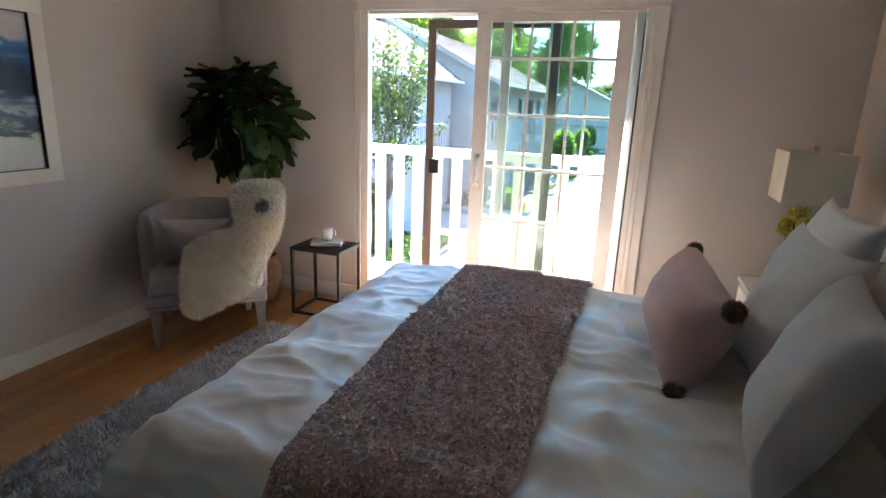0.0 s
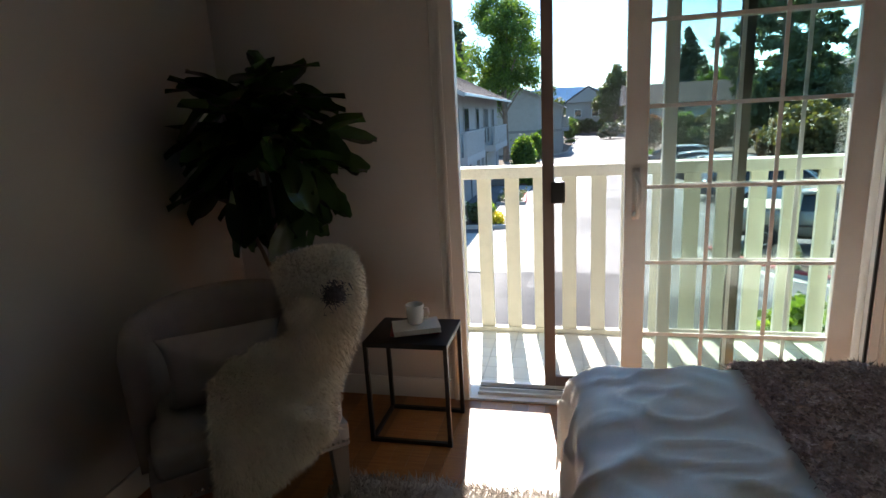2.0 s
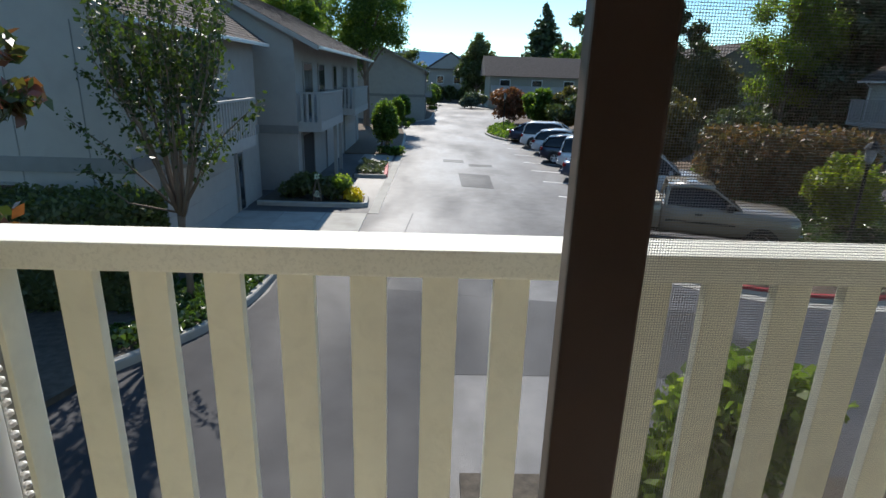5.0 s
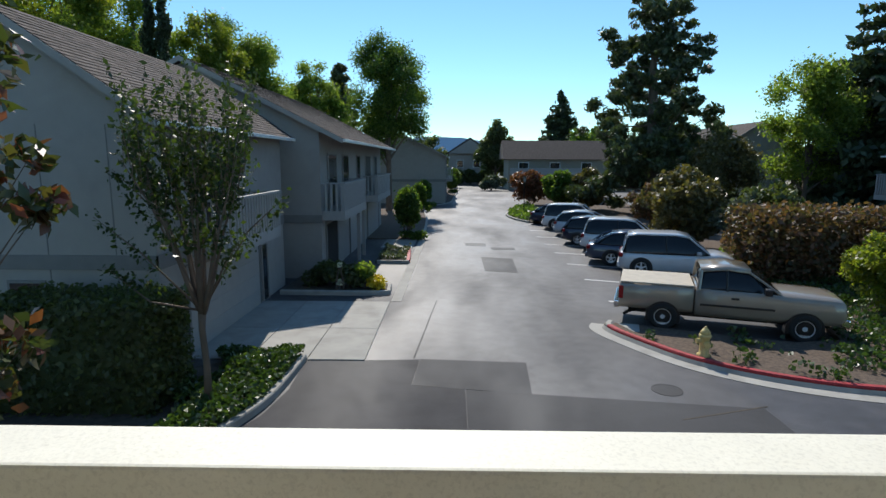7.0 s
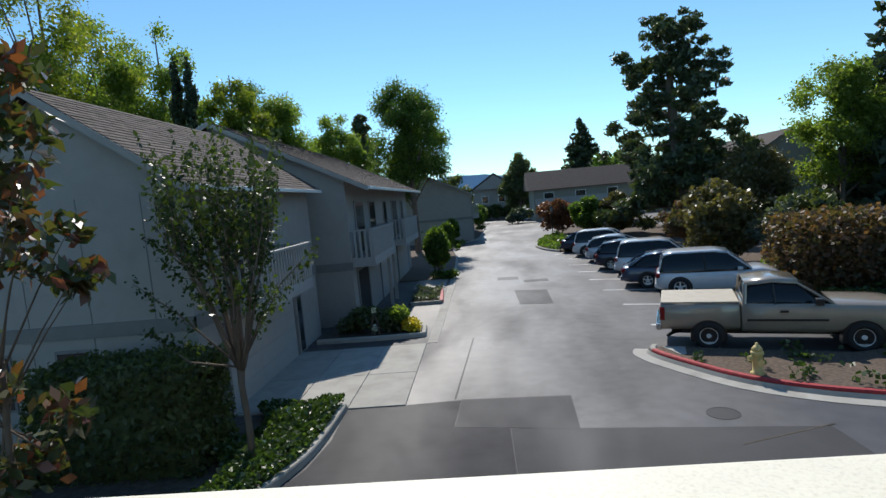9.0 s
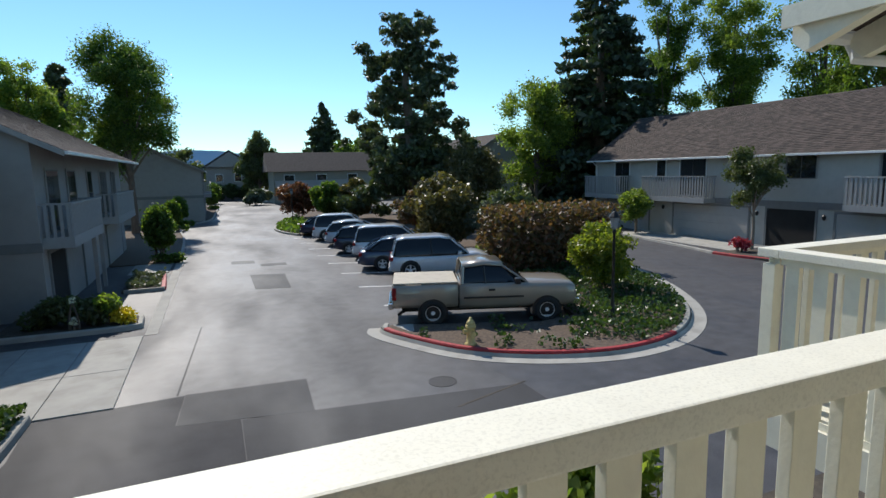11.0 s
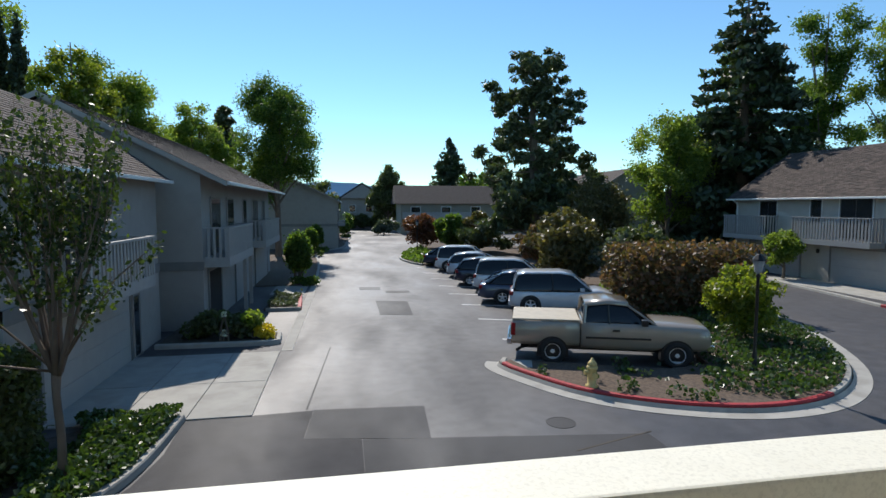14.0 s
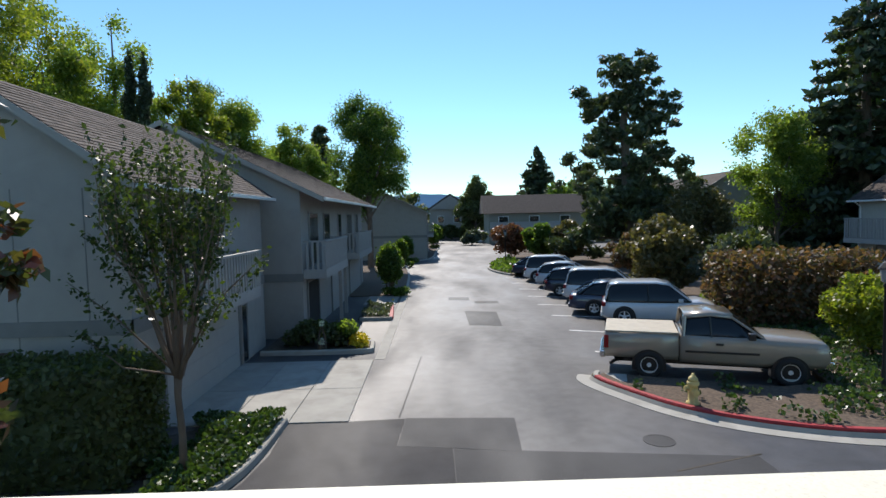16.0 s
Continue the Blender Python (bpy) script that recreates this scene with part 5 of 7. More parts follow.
def shrub(name, at, blobs, count, size, material, label, cat="shrub", group="", up=0.0, trunk=0.0):
    t = thing(name, (at[0], at[1], G), label, cat, group)
    part("foliage", leaf_mesh(blob_points(blobs, count, 0.6), size, M[material], 0.4, 1.5, up), None, t)
    low = min(b[2] - b[5] for b in blobs)
    st = bmesh.new()
    for k in range(4):
        a = k * 1.6
        b = blobs[k % len(blobs)]
        tube([(0.12 * math.cos(a), 0.12 * math.sin(a), 0), (0.3 * b[0] + 0.1 * math.cos(a), 0.3 * b[1] + 0.1 * math.sin(a), max(0.15, b[2] * 0.5)), (b[0] * 0.8, b[1] * 0.8, b[2] + b[5] * 0.3)], [0.05 + trunk, 0.035 + trunk * 0.6, 0.01], 6, st)
    part("stems", st, M["trunk"], t)
    return t


def clumps(rx, ry, z0, z1, n, r=0.4, seed=1):
    """Uneven heap of blobs filling an ellipsoid from z0 to z1."""
    g = np.random.default_rng(seed)
    out = []
    for _ in range(n):
        d = g.normal(size=3)
        d /= np.linalg.norm(d)
        q = g.random() ** 0.45
        s = r * (0.7 + 0.6 * g.random())
        h = (z1 - z0) / 2
        out.append((d[0] * q * max(0.05, rx - s * 0.6), d[1] * q * max(0.05, ry - s * 0.6), (z0 + z1) / 2 + d[2] * q * max(0.05, h - s * 0.6), s, s, s * 0.85))
    return out


def broad_tree(name, at, height, width, base, count, size, material, label, seed, n=26, trunk_r=0.2, group="", bark="trunk", lean=0.0):
    t = thing(name, (at[0], at[1], G), label, "tree", group)
    bl = clumps(width / 2, width / 2, base, height, int(n * 1.7), width * 0.12, seed)
    part("crown", leaf_mesh(blob_points(bl, int(count * 2.4), 0.05) + rng.normal(size=(int(count * 2.4), 3)) * width * 0.028, size * 0.64, M[material], 0.45, 1.6), None, t)
    tr = bmesh.new()
    tube([(0, 0, -0.1), (0.05 + lean * 0.3, 0, base * 0.6), (lean, 0.05, (base + height) / 2), (lean, 0, height * 0.93)], [trunk_r, trunk_r * 0.8, trunk_r * 0.5, trunk_r * 0.12], 8, tr)
    for b in bl[:14]:
        z = base * 0.7 + (b[2] - base) * 0.45
        part("branch", tube([(lean * 0.5, 0, max(base * 0.5, z)), (b[0] * 0.5, b[1] * 0.5, (z + b[2]) / 2 + 0.2), b[:3]], [trunk_r * 0.4, trunk_r * 0.25, trunk_r * 0.06], 5), M[bark], t)
    part("trunk", tr, M[bark], t)
    return t


def conifer(name, at, height, width, base, count, size, label, seed, ragged=0.3, material="leaf_dark", tiers=26, power=0.8, group=""):
    t = thing(name, (at[0], at[1], G), label, "tree", group)
    g = np.random.default_rng(seed)
    bl = []
    tr = bmesh.new()
    lm = bmesh.new()
    tube([(0, 0, -0.1), (0, 0, height * 0.5), (0, 0, height * 0.98)], [width * 0.045, width * 0.025, 0.02], 8, tr)
    for i in range(tiers):
        u = i / (tiers - 1)
        z = base + (height - base) * u
        reach = width / 2 * (1 - u) ** power + 0.25
        for k in range(6):
            a = g.random() * 6.28
            q = reach * (1 - ragged * g.random())
            z = base + (height - base) * min(1.0, u + (g.random() - 0.5) * 1.4 / tiers)
            tip = (q * math.cos(a), q * math.sin(a), z - 0.12 * q)
            tube([(0, 0, z), (tip[0] * 0.5, tip[1] * 0.5, z + 0.05), tip], [0.06, 0.04, 0.015], 4, lm)
            for s in (0.45, 0.75, 1.0):
                rr = max(0.3, reach * 0.24)
                bl.append((tip[0] * s, tip[1] * s, z - 0.12 * q * s, rr, rr, rr * 0.42))
    part("crown", leaf_mesh(blob_points(bl, count, 0.2), size, M[material], 0.5, 2.2), None, t)
    part("trunk", tr, M["trunk"], t)
    tagged(part("limbs", lm, M["trunk"], t), kind="stuff")
    return t


def pine_tree(name, at, height, width, base, count, size, label, seed, group=""):
    """Old pine: limbs at uneven heights, flat needle pads with gaps between."""
    t = thing(name, (at[0], at[1], G), label, "tree", group)
    g = np.random.default_rng(seed)
    bl = []
    tr = bmesh.new()
    tube([(0, 0, -0.1), (0.2, 0, height * 0.35), (-0.15, 0.1, height * 0.7), (0.1, 0, height * 0.98)], [width * 0.04, width * 0.032, width * 0.02, 0.04], 8, tr)
    limbs = 56
    for i in range(limbs):
        u = (i + g.random() * 0.8) / limbs
        z = base + (height - base) * u
        reach = width / 2 * (0.55 + 0.45 * math.sin(min(1.0, (1 - u) * 1.5) * math.pi / 2)) * (1.0 - 0.62 * u ** 1.6) * (0.35 + 0.7 * g.random())
        a = i * 2.399 + g.normal() * 0.5
        rise = 0.12 + 0.55 * u
        tip = np.array((reach * math.cos(a), reach * math.sin(a), z + reach * rise * (0.4 + 0.6 * g.random())))
        part("branch", tube([(0, 0, z), tuple(tip * (0.55, 0.55, 0) + (0, 0, z + 0.1)), tuple(tip)], [0.10 * (1.2 - u), 0.06 * (1.2 - u), 0.02], 5), M["trunk"], t)
        for s in range(6):
            q = 0.42 + 0.55 * g.random()
            c = np.array((tip[0] * q, tip[1] * q, z + (tip[2] - z) * q)) + g.normal(size=3) * (0.45, 0.45, 0.25) * (width / 12)
            r = (0.26 + 0.40 * g.random()) * width / 12 * (1.15 - 0.45 * u)
            bl.append((*c, r, r, r * 0.55))
    for _ in range(int(width * 1.1)):
        a, q = g.random() * 6.28, width * 0.26 * g.random() ** 0.5
        bl.append((q * math.cos(a), q * math.sin(a), base + (height - base) * (0.1 + 0.35 * g.random()), 0.9 * width / 14, 0.9 * width / 14, 0.6 * width / 14))
    bl.append((0.1, 0, height, 0.4, 0.4, 0.5))
    part("crown", leaf_mesh(blob_points(bl, count, 0.05) + rng.normal(size=(count, 3)) * width * 0.006, size * 0.9, M["leaf_pine"], 0.6, 2.8), None, t)
    part("trunk", tr, M["trunk"], t)
    return t


# young crape myrtle by the first house
cm = thing("crape_myrtle", (-4.12, 9.45, G), "slender vase-shaped crape myrtle with upright shoots", "tree")
tr = tube([(0, 0, -0.05), (0.02, 0, 0.7), (-0.02, 0, 1.3), (0.0, 0, 1.62)], [0.072, 0.058, 0.054, 0.068], 9)
pts = []
cg = np.random.default_rng(7)
tw = bmesh.new()
for k in range(13):
    a = k * 2.399
    r = 0.18 + 1.0 * ((k * 7) % 13) / 13
    fork = np.array((0.05 * math.cos(a), 0.05 * math.sin(a), 1.55 + 0.12 * cg.random()))
    mid = np.array((r * 0.62 * math.cos(a), r * 0.55 * math.sin(a), 2.75 + 0.2 * cg.random()))
    top = np.array((r * 1.3 * math.cos(a), r * 1.15 * math.sin(a), 3.95 + 0.35 * cg.random() - 0.25 * r))
    part("branch", tube([tuple(fork), tuple(fork * 0.6 + mid * 0.4 + (0, 0, -0.05)), tuple(mid), tuple(top)], [0.042, 0.032, 0.02, 0.006], 6), M["myrtle_bark"], cm, "", True)
    for u in np.linspace(0.75, 1.0, 36):
        pts.append(fork + (mid - fork) * u + cg.normal(size=3) * (0.10, 0.10, 0.08))
    for u in np.linspace(0.1, 1.0, 70):
        pts.append(mid + (top - mid) * u + cg.normal(size=3) * (0.13, 0.13, 0.10))
    for s_ in range(12):
        b0 = mid + (top - mid) * (0.12 + 0.075 * s_) + cg.normal(size=3) * 0.04
        e0 = b0 + cg.normal(size=3) * (0.16, 0.16, 0.0) + (0.12 * math.cos(a), 0.12 * math.sin(a), 0.5 + 0.45 * cg.random() + 0.04 * s_)
        tube([tuple(b0), tuple(e0)], [0.007, 0.002], 4, tw)
        pts += [b0 + (e0 - b0) * q + cg.normal(size=3) * 0.035 for q in np.linspace(0.1, 1.02, 26)]
for side in ((-1.75, 0.1, 3.0), (-1.25, -0.5, 2.35), (1.45, 0.2, 3.35), (-1.55, 0.4, 3.7), (1.0, -0.5, 2.9)):
    part("branch", tube([(0, 0, 1.6), (side[0] * 0.55, side[1] * 0.6, side[2] - 0.55), side], [0.02, 0.014, 0.004], 5), M["myrtle_bark"], cm, "", True)
    pts += [np.array((0, 0, 1.9)) * (1 - q) + np.array(side) * q + (0, 0, -0.12 * math.sin(q * 3.1)) + cg.normal(size=3) * 0.06 for q in np.linspace(0.4, 1, 100)]
part("trunk", tr, M["myrtle_bark"], cm, "smooth tan forked trunk", True)
tagged(part("twig", tw, M["myrtle_bark"], cm), kind="stuff")
part("crown", leaf_mesh(np.array(pts), 0.052, M["leaf_myrtle"], 0.4, 1.7), None, cm)
cm.matrix_world = cm.matrix_world @ Matrix.Diagonal((1.05, 1.05, 1.16, 1))

# red-tipped photinia close to the balcony
ph = thing("photinia_tree", (-5.45, 6.0, G), "photinia with red and bronze new leaves", "tree")
bl = clumps(1.65, 1.35, 2.7, 8.3, 46, 0.36, 5) + clumps(1.0, 0.9, 1.0, 3.2, 8, 0.3, 6)
tr = tube([(0, 0, -0.05), (0.05, 0, 1.2), (0.1, 0.1, 3.0), (0, 0, 5.6)], [0.055, 0.045, 0.035, 0.012], 8)
for b in bl:
    part("branch", tube([(0.05, 0.05, max(2.3, b[2] * 0.62)), (b[0] * 0.6, b[1] * 0.6, b[2] * 0.85), b[:3]], [0.016, 0.010, 0.004], 5), M["trunk"], ph)
part("trunk", tr, M["trunk"], ph)
part("crown", leaf_mesh(blob_points(bl, 3300, 0.25), 0.11, M["leaf_red"], 0.35, 1.9), None, ph)

# clipped hedge
for x_, y_, s_ in ((-8.9, 8.6, 71), (-9.8, 7.2, 72), (-7.6, 6.4, 73), (-6.5, 5.0, 74)):
    shrub("shrub", (x_, y_), clumps(1.0, 0.9, 0.05, 1.1, 12, 0.4, s_), 2200, 0.09, "leaf_hedge", "dark low shrub in the bed beside the house", group="shrubs beside the house")
hg = thing("clipped_hedge", (-6.4, 9.75, G), "dark green clipped box hedge by the house", "hedge")
p = []
for _ in range(9000):
    f = rng.integers(0, 5)
    u, v = rng.uniform(-1, 1, 2)
    q = {0: (u, v, 1), 1: (u, -1, v), 2: (1, u, v), 3: (-1, u, v), 4: (u, 1, v)}[int(f)]
    p.append((q[0] * 1.5, q[1] * 0.75, 1.0 + q[2] * 1.0))
part("foliage", leaf_mesh(np.array(p) + rng.normal(size=(9000, 3)) * 0.05, 0.07, M["leaf_hedge"]), None, hg)
part("core", box(-1.44, 1.44, -0.69, 0.69, 0.02, 1.94, 0.1), M["leaf_hedge"], hg)

shrub("shrub", (-4.4, 19.2), clumps(1.1, 0.8, 0.1, 0.95, 14, 0.35, 2), 2600, 0.09, "leaf_hedge", "dark low shrub in the kerbed bed", group="shrubs by the lane")
shrub("shrub", (-3.2, 19.0), clumps(0.7, 0.6, 0.1, 0.9, 10, 0.3, 3), 1800, 0.09, "leaf_hedge", "dark low shrub in the kerbed bed", group="shrubs by the lane")
shrub("shrub", (-2.75, 18.9), clumps(0.4, 0.4, 0.1, 1.15, 8, 0.25, 4), 900, 0.09, "leaf_light", "bright green shrub beside yellow flowers")
shrub("flower_clump", (-2.3, 18.75), clumps(0.42, 0.4, 0.08, 0.62, 8, 0.22, 5), 900, 0.07, "petal_yellow", "clump of bright yellow flowers", "flowers")
shrub("flower_clump", (-3.55, 18.5), [(0, 0, 0.95, 0.1, 0.1, 0.1), (0, 0, 0.35, 0.12, 0.12, 0.12)], 160, 0.05, "petal_white", "white flower heads above the shrubs", "flowers")
for at, r, h in (((-2.3, 32.0), 0.84, 3.0), ((-2.7, 50.0), 0.75, 2.5), ((-2.4, 54.5), 0.8, 2.6), ((0.2, 78.0), 0.9, 2.7), ((0.2, 92.0), 1.8, 3.4)):
    dome = [(0, 0, h * 0.6, r * 0.84, r * 0.84, h * 0.36)] + [(r * 0.6 * math.cos(k * 2.4), r * 0.6 * math.sin(k * 2.4), h * (0.38 + 0.05 * k), r * 0.3, r * 0.3, r * 0.3) for k in range(8)]
    shrub("ball_topiary", at, dome, 8000, 0.1 + 0.03 * (r > 1.1), "leaf_mid", "round clipped green shrub on the lane's edge", "tree", "clipped shrubs along the lane", trunk=0.03)
    shrub("shrub", (at[0] + 0.3, at[1] - 0.8), clumps(0.9, 0.5, 0.05, 0.5, 8, 0.25, int(at[1])), 700, 0.1, "leaf_mid", "low green shrub under the clipped shrub")

# island planting
shrub("yellow_shrub", (12.78, 15.7), clumps(1.15, 1.15, 0.3, 2.6, 34, 0.42, 11), 8500, 0.085, "leaf_yellow", "yellow green young shrub on the island")
shrub("photinia_hedge", (13.9, 20.6), [(x_, y_, z_, 0.62, 0.62, 0.55) for x_ in (-2.5, -1.7, -0.9, 0, 0.9, 1.7, 2.4) for y_ in (-0.8, 0.2, 1.0) for z_ in (0.7, 1.5, 2.35)], 15000, 0.125, "leaf_bronze", "bronze red photinia hedge on the island", "hedge")
shrub("grey_shrub", (13.4, 25.4), clumps(1.3, 1.3, 0.3, 3.3, 20, 0.5, 13), 4200, 0.14, "leaf_grey", "loose grey green shrub on the island")
shrub("olive_shrub", (11.9, 28.4), clumps(2.2, 2.0, 0.3, 4.1, 36, 0.65, 14), 10000, 0.15, "leaf_olive", "large brownish olive shrub on the island")
shrub("olive_shrub", (12.2, 33.5), clumps(1.6, 1.6, 0.3, 3.4, 24, 0.55, 15), 5000, 0.16, "leaf_bronze", "rounded bronze shrub on the island")
shrub("ivy_mound", (12.2, 23.2), clumps(1.2, 1.0, 0.05, 0.8, 12, 0.4, 16), 2400, 0.11, "leaf_light", "light green mound under the shrubs")
shrub("dark_shrub", (15.8, 27.0), clumps(2.0, 2.2, 0.2, 3.6, 26, 0.7, 17), 6000, 0.17, "leaf_hedge", "dense dark shrub on the island")
shrub("far_red_hedge", (8.4, 56.0), clumps(2.7, 1.4, 0.3, 3.7, 28, 0.7, 18), 8000, 0.17, "leaf_brick", "red leaved hedge on the farther island", "hedge")
shrub("far_shrub", (10.2, 52.0), clumps(1.7, 1.5, 0.2, 4.2, 28, 0.6, 19), 6500, 0.2, "leaf_mid", "green shrub on the farther island")
shrub("far_shrub", (12.7, 51.0), clumps(1.8, 1.6, 0.2, 3.9, 26, 0.6, 20), 6000, 0.2, "leaf_olive", "olive shrub on the farther island")
shrub("far_shrub", (6.2, 84.0), clumps(2.4, 1.6, 0.2, 2.4, 16, 0.7, 21), 2200, 0.3, "leaf_grey", "grey green shrubs at the lane's bend")
for x_, s_ in ((-1.5, 61), (1.2, 62), (3.8, 63), (6.6, 64)):
    shrub("far_shrub", (x_, 103.6), clumps(1.8, 1.0, 0.1, 2.9, 16, 0.7, s_), 2600, 0.26, "leaf_hedge", "dark hedge shrub closing the lane's end", group="hedge at the lane's end")
shrub("oleander", (3.25, 4.2), clumps(0.9, 0.6, 0.2, 2.25, 24, 0.33, 22), 3800, 0.085, "leaf_light", "bright green shrub below the balcony", up=0.8)
shrub("oleander", (2.2, 4.1), clumps(0.6, 0.5, 0.2, 1.6, 12, 0.3, 23), 1700, 0.085, "leaf_light", "bright green shrub below the balcony", up=0.8)
bed_of("planting_bed", [(0.7, 3.3), (8.5, 3.3), (8.5, 4.9), (0.7, 4.9)], "soil strip below the balcony")
broad_tree("garage_tree", (25.6, 20.0), 5.4, 3.1, 1.9, 5200, 0.12, "leaf_hedge", "small vase-shaped tree before the garages", 31, 24, 0.09, bark="pale_trunk")
shrub("flower_clump", (24.3, 19.6), clumps(0.5, 0.5, 0.1, 0.85, 8, 0.25, 32), 700, 0.09, "petal_red", "clump of dark red flowers by the kerb", "flowers")
broad_tree("ball_topiary", (26.3, 29.2), 2.9, 2.7, 0.7, 4200, 0.13, "leaf_light", "round clipped green shrub by the garages", 33, 22, 0.1)
shrub("shrub", (24.4, 33.5), clumps(1.0, 1.0, 0.2, 1.9, 12, 0.4, 34), 2000, 0.13, "leaf_mid", "rounded green shrub near the garages")

# larger trees
broad_tree("laurel", (19.6, 41.5), 6.6, 6.4, 0.5, 8000, 0.22, "leaf_olive", "dark rounded evergreen behind the shrubs", 39, 26, 0.2)
pine_tree("pine", (17.1, 48.0), 17.2, 16.4, 0.9, 56000, 0.18, "tall ragged dark pine beyond the parked cars", 41)
conifer("redwood", (33.2, 41.8), 22.8, 14.0, 0.5, 36000, 0.3, "tall dense dark redwood by the houses", 42, 0.25, tiers=34, power=0.75)
broad_tree("maple", (26.6, 42.0), 12.5, 7.6, 1.5, 12000, 0.2, "leaf_light", "light green tree beside the redwood", 43, 34, 0.22)
for i, (x, y, h, w) in enumerate(((43, 44, 19, 8), (45, 38, 17.5, 8), (47, 31, 19, 9), (45, 25, 17, 8), (48, 19, 18, 9), (46, 13, 16, 8), (41, 52, 18, 8))):
    broad_tree("cottonwood", (x, y), h * 1.22, w, 4.5, 14000, 0.21, "leaf_light" if i % 3 else "leaf_mid", "tall airy cottonwood behind the houses", 50 + i, 34, 0.28, "tall trees behind the right houses")
for i, (x, y, h, w, m_) in enumerate(((-28, 37, 25, 11, "leaf_yellow"), (-23, 42, 20.5, 9, "leaf_light"), (-31, 47, 23, 10, "leaf_light"), (-21, 50, 17.5, 8, "leaf_mid"), (-17.5, 52, 16.0, 8, "leaf_light"), (-13.5, 58, 15.0, 7, "leaf_light"), (-30, 28, 23, 11, "leaf_mid"), (-38, 40, 24, 10, "leaf_mid"), (-18.5, 44, 17, 6, "leaf_yellow"))):
    broad_tree("poplar", (x, y), h, w, 3.5, 15000, 0.21, m_, "tall leafy tree behind the houses", 70 + i, 34, 0.28, "tall trees behind the left houses")
for x, h in ((-18.45, 14.9), (-17.5, 14.7)):
    cy = thing("cypress", (x, 35.5, G), "narrow dark columnar cypress", "tree", "pair of cypresses")
    g_ = np.random.default_rng(int(-x * 10))
    col = [(0.1 * g_.normal(), 0.1 * g_.normal(), 0.6 + (h - 1.0) * k_ / 39, 0.36 * min(1.0, (40 - k_) / 12 + 0.15) * (0.85 + 0.3 * g_.random()), 0.4, 0.75) for k_ in range(40)]
    part("crown", leaf_mesh(blob_points(col, 9000, 0.35), 0.13, M["leaf_dark"], 0.5, 2.4, 1.2), None, cy)
    part("trunk", tube([(0, 0, -0.1), (0, 0, h * 0.95)], [0.14, 0.03], 8), M["trunk"], cy)
pine_tree("pine", (-12.1, 62.0), 14.3, 6.5, 4.0, 9000, 0.28, "dark bushy pine behind the roofs", 83)
broad_tree("liquidambar", (-5.3, 49.0), 15.4, 7.8, 4.2, 26000, 0.16, "leaf_mid", "broad full tree at the end of the houses", 84, 44, 0.3)
conifer("fir", (21.3, 110.0), 17.6, 12.5, 1.0, 17000, 0.42, "distant pointed fir against the sky", 85, 0.65, tiers=44, power=0.7)
broad_tree("oak", (8.0, 99.0), 11.6, 7.8, 0.8, 11000, 0.36, "leaf_hedge", "dark distant tree at the lane's end", 86, 26, 0.3)
broad_tree("oak", (13.0, 118.0), 9.0, 9.0, 1.5, 3500, 0.5, "leaf_yellow", "light distant tree behind a roof", 87, 20, 0.3)
broad_tree("oak", (25.0, 100.0), 10.5, 10.0, 1.5, 4500, 0.5, "leaf_mid", "distant tree behind the pine", 88, 22, 0.3)
broad_tree("oak", (33.0, 85.0), 11.5, 9.0, 1.5, 4500, 0.45, "leaf_mid", "distant green tree between the roofs", 89, 22, 0.3)
broad_tree("oak", (-4.5, 110.0), 10.0, 9.0, 1.5, 4500, 0.45, "leaf_hedge", "dark distant tree by the lane", 90, 22, 0.3)
broad_tree("oak", (24.0, 66.0), 8.5, 7.0, 1.2, 5000, 0.3, "leaf_mid", "green tree before the farther house", 91, 24, 0.25)
far_pts = []
for i in range(150):
    x = -220 + 3.2 * i + rng.normal() * 2
    h = 5 + 5 * abs(noise.noise(Vector((i * 0.23, 0, 0)))) + 2 * rng.random()
    far_pts += [(x + b[0], 150 + 20 * rng.random() + b[1], G + b[2], b[3], b[4], b[5]) for b in clumps(4.0, 3.0, 0.0, h, 6, 2.0, 400 + i)]
tagged(new("far_trees", leaf_mesh(blob_points(far_pts, 30000, 0.3), 0.9, M["leaf_hedge"])), "distant belt of trees along the horizon", "trees", kind="stuff")
hl = bmesh.new()
top, bot = [], []
for i in range(121):
    x = -2100 + 35 * i
    zt = 18 + 70 * math.exp(-((x + 40) / 420) ** 2) + 14 * noise.noise(Vector((i * 0.11, 2, 0))) + 8 * noise.noise(Vector((i * 0.5, 7, 0)))
    top.append(hl.verts.new((x, 2150, zt)))
    bot.append(hl.verts.new((x, 2050, G)))
for i in range(120):
    hl.faces.new((bot[i], bot[i + 1], top[i + 1], top[i]))
struct("backdrop", hl, M["hills"], "hazy blue hills on the horizon", "hills", True)

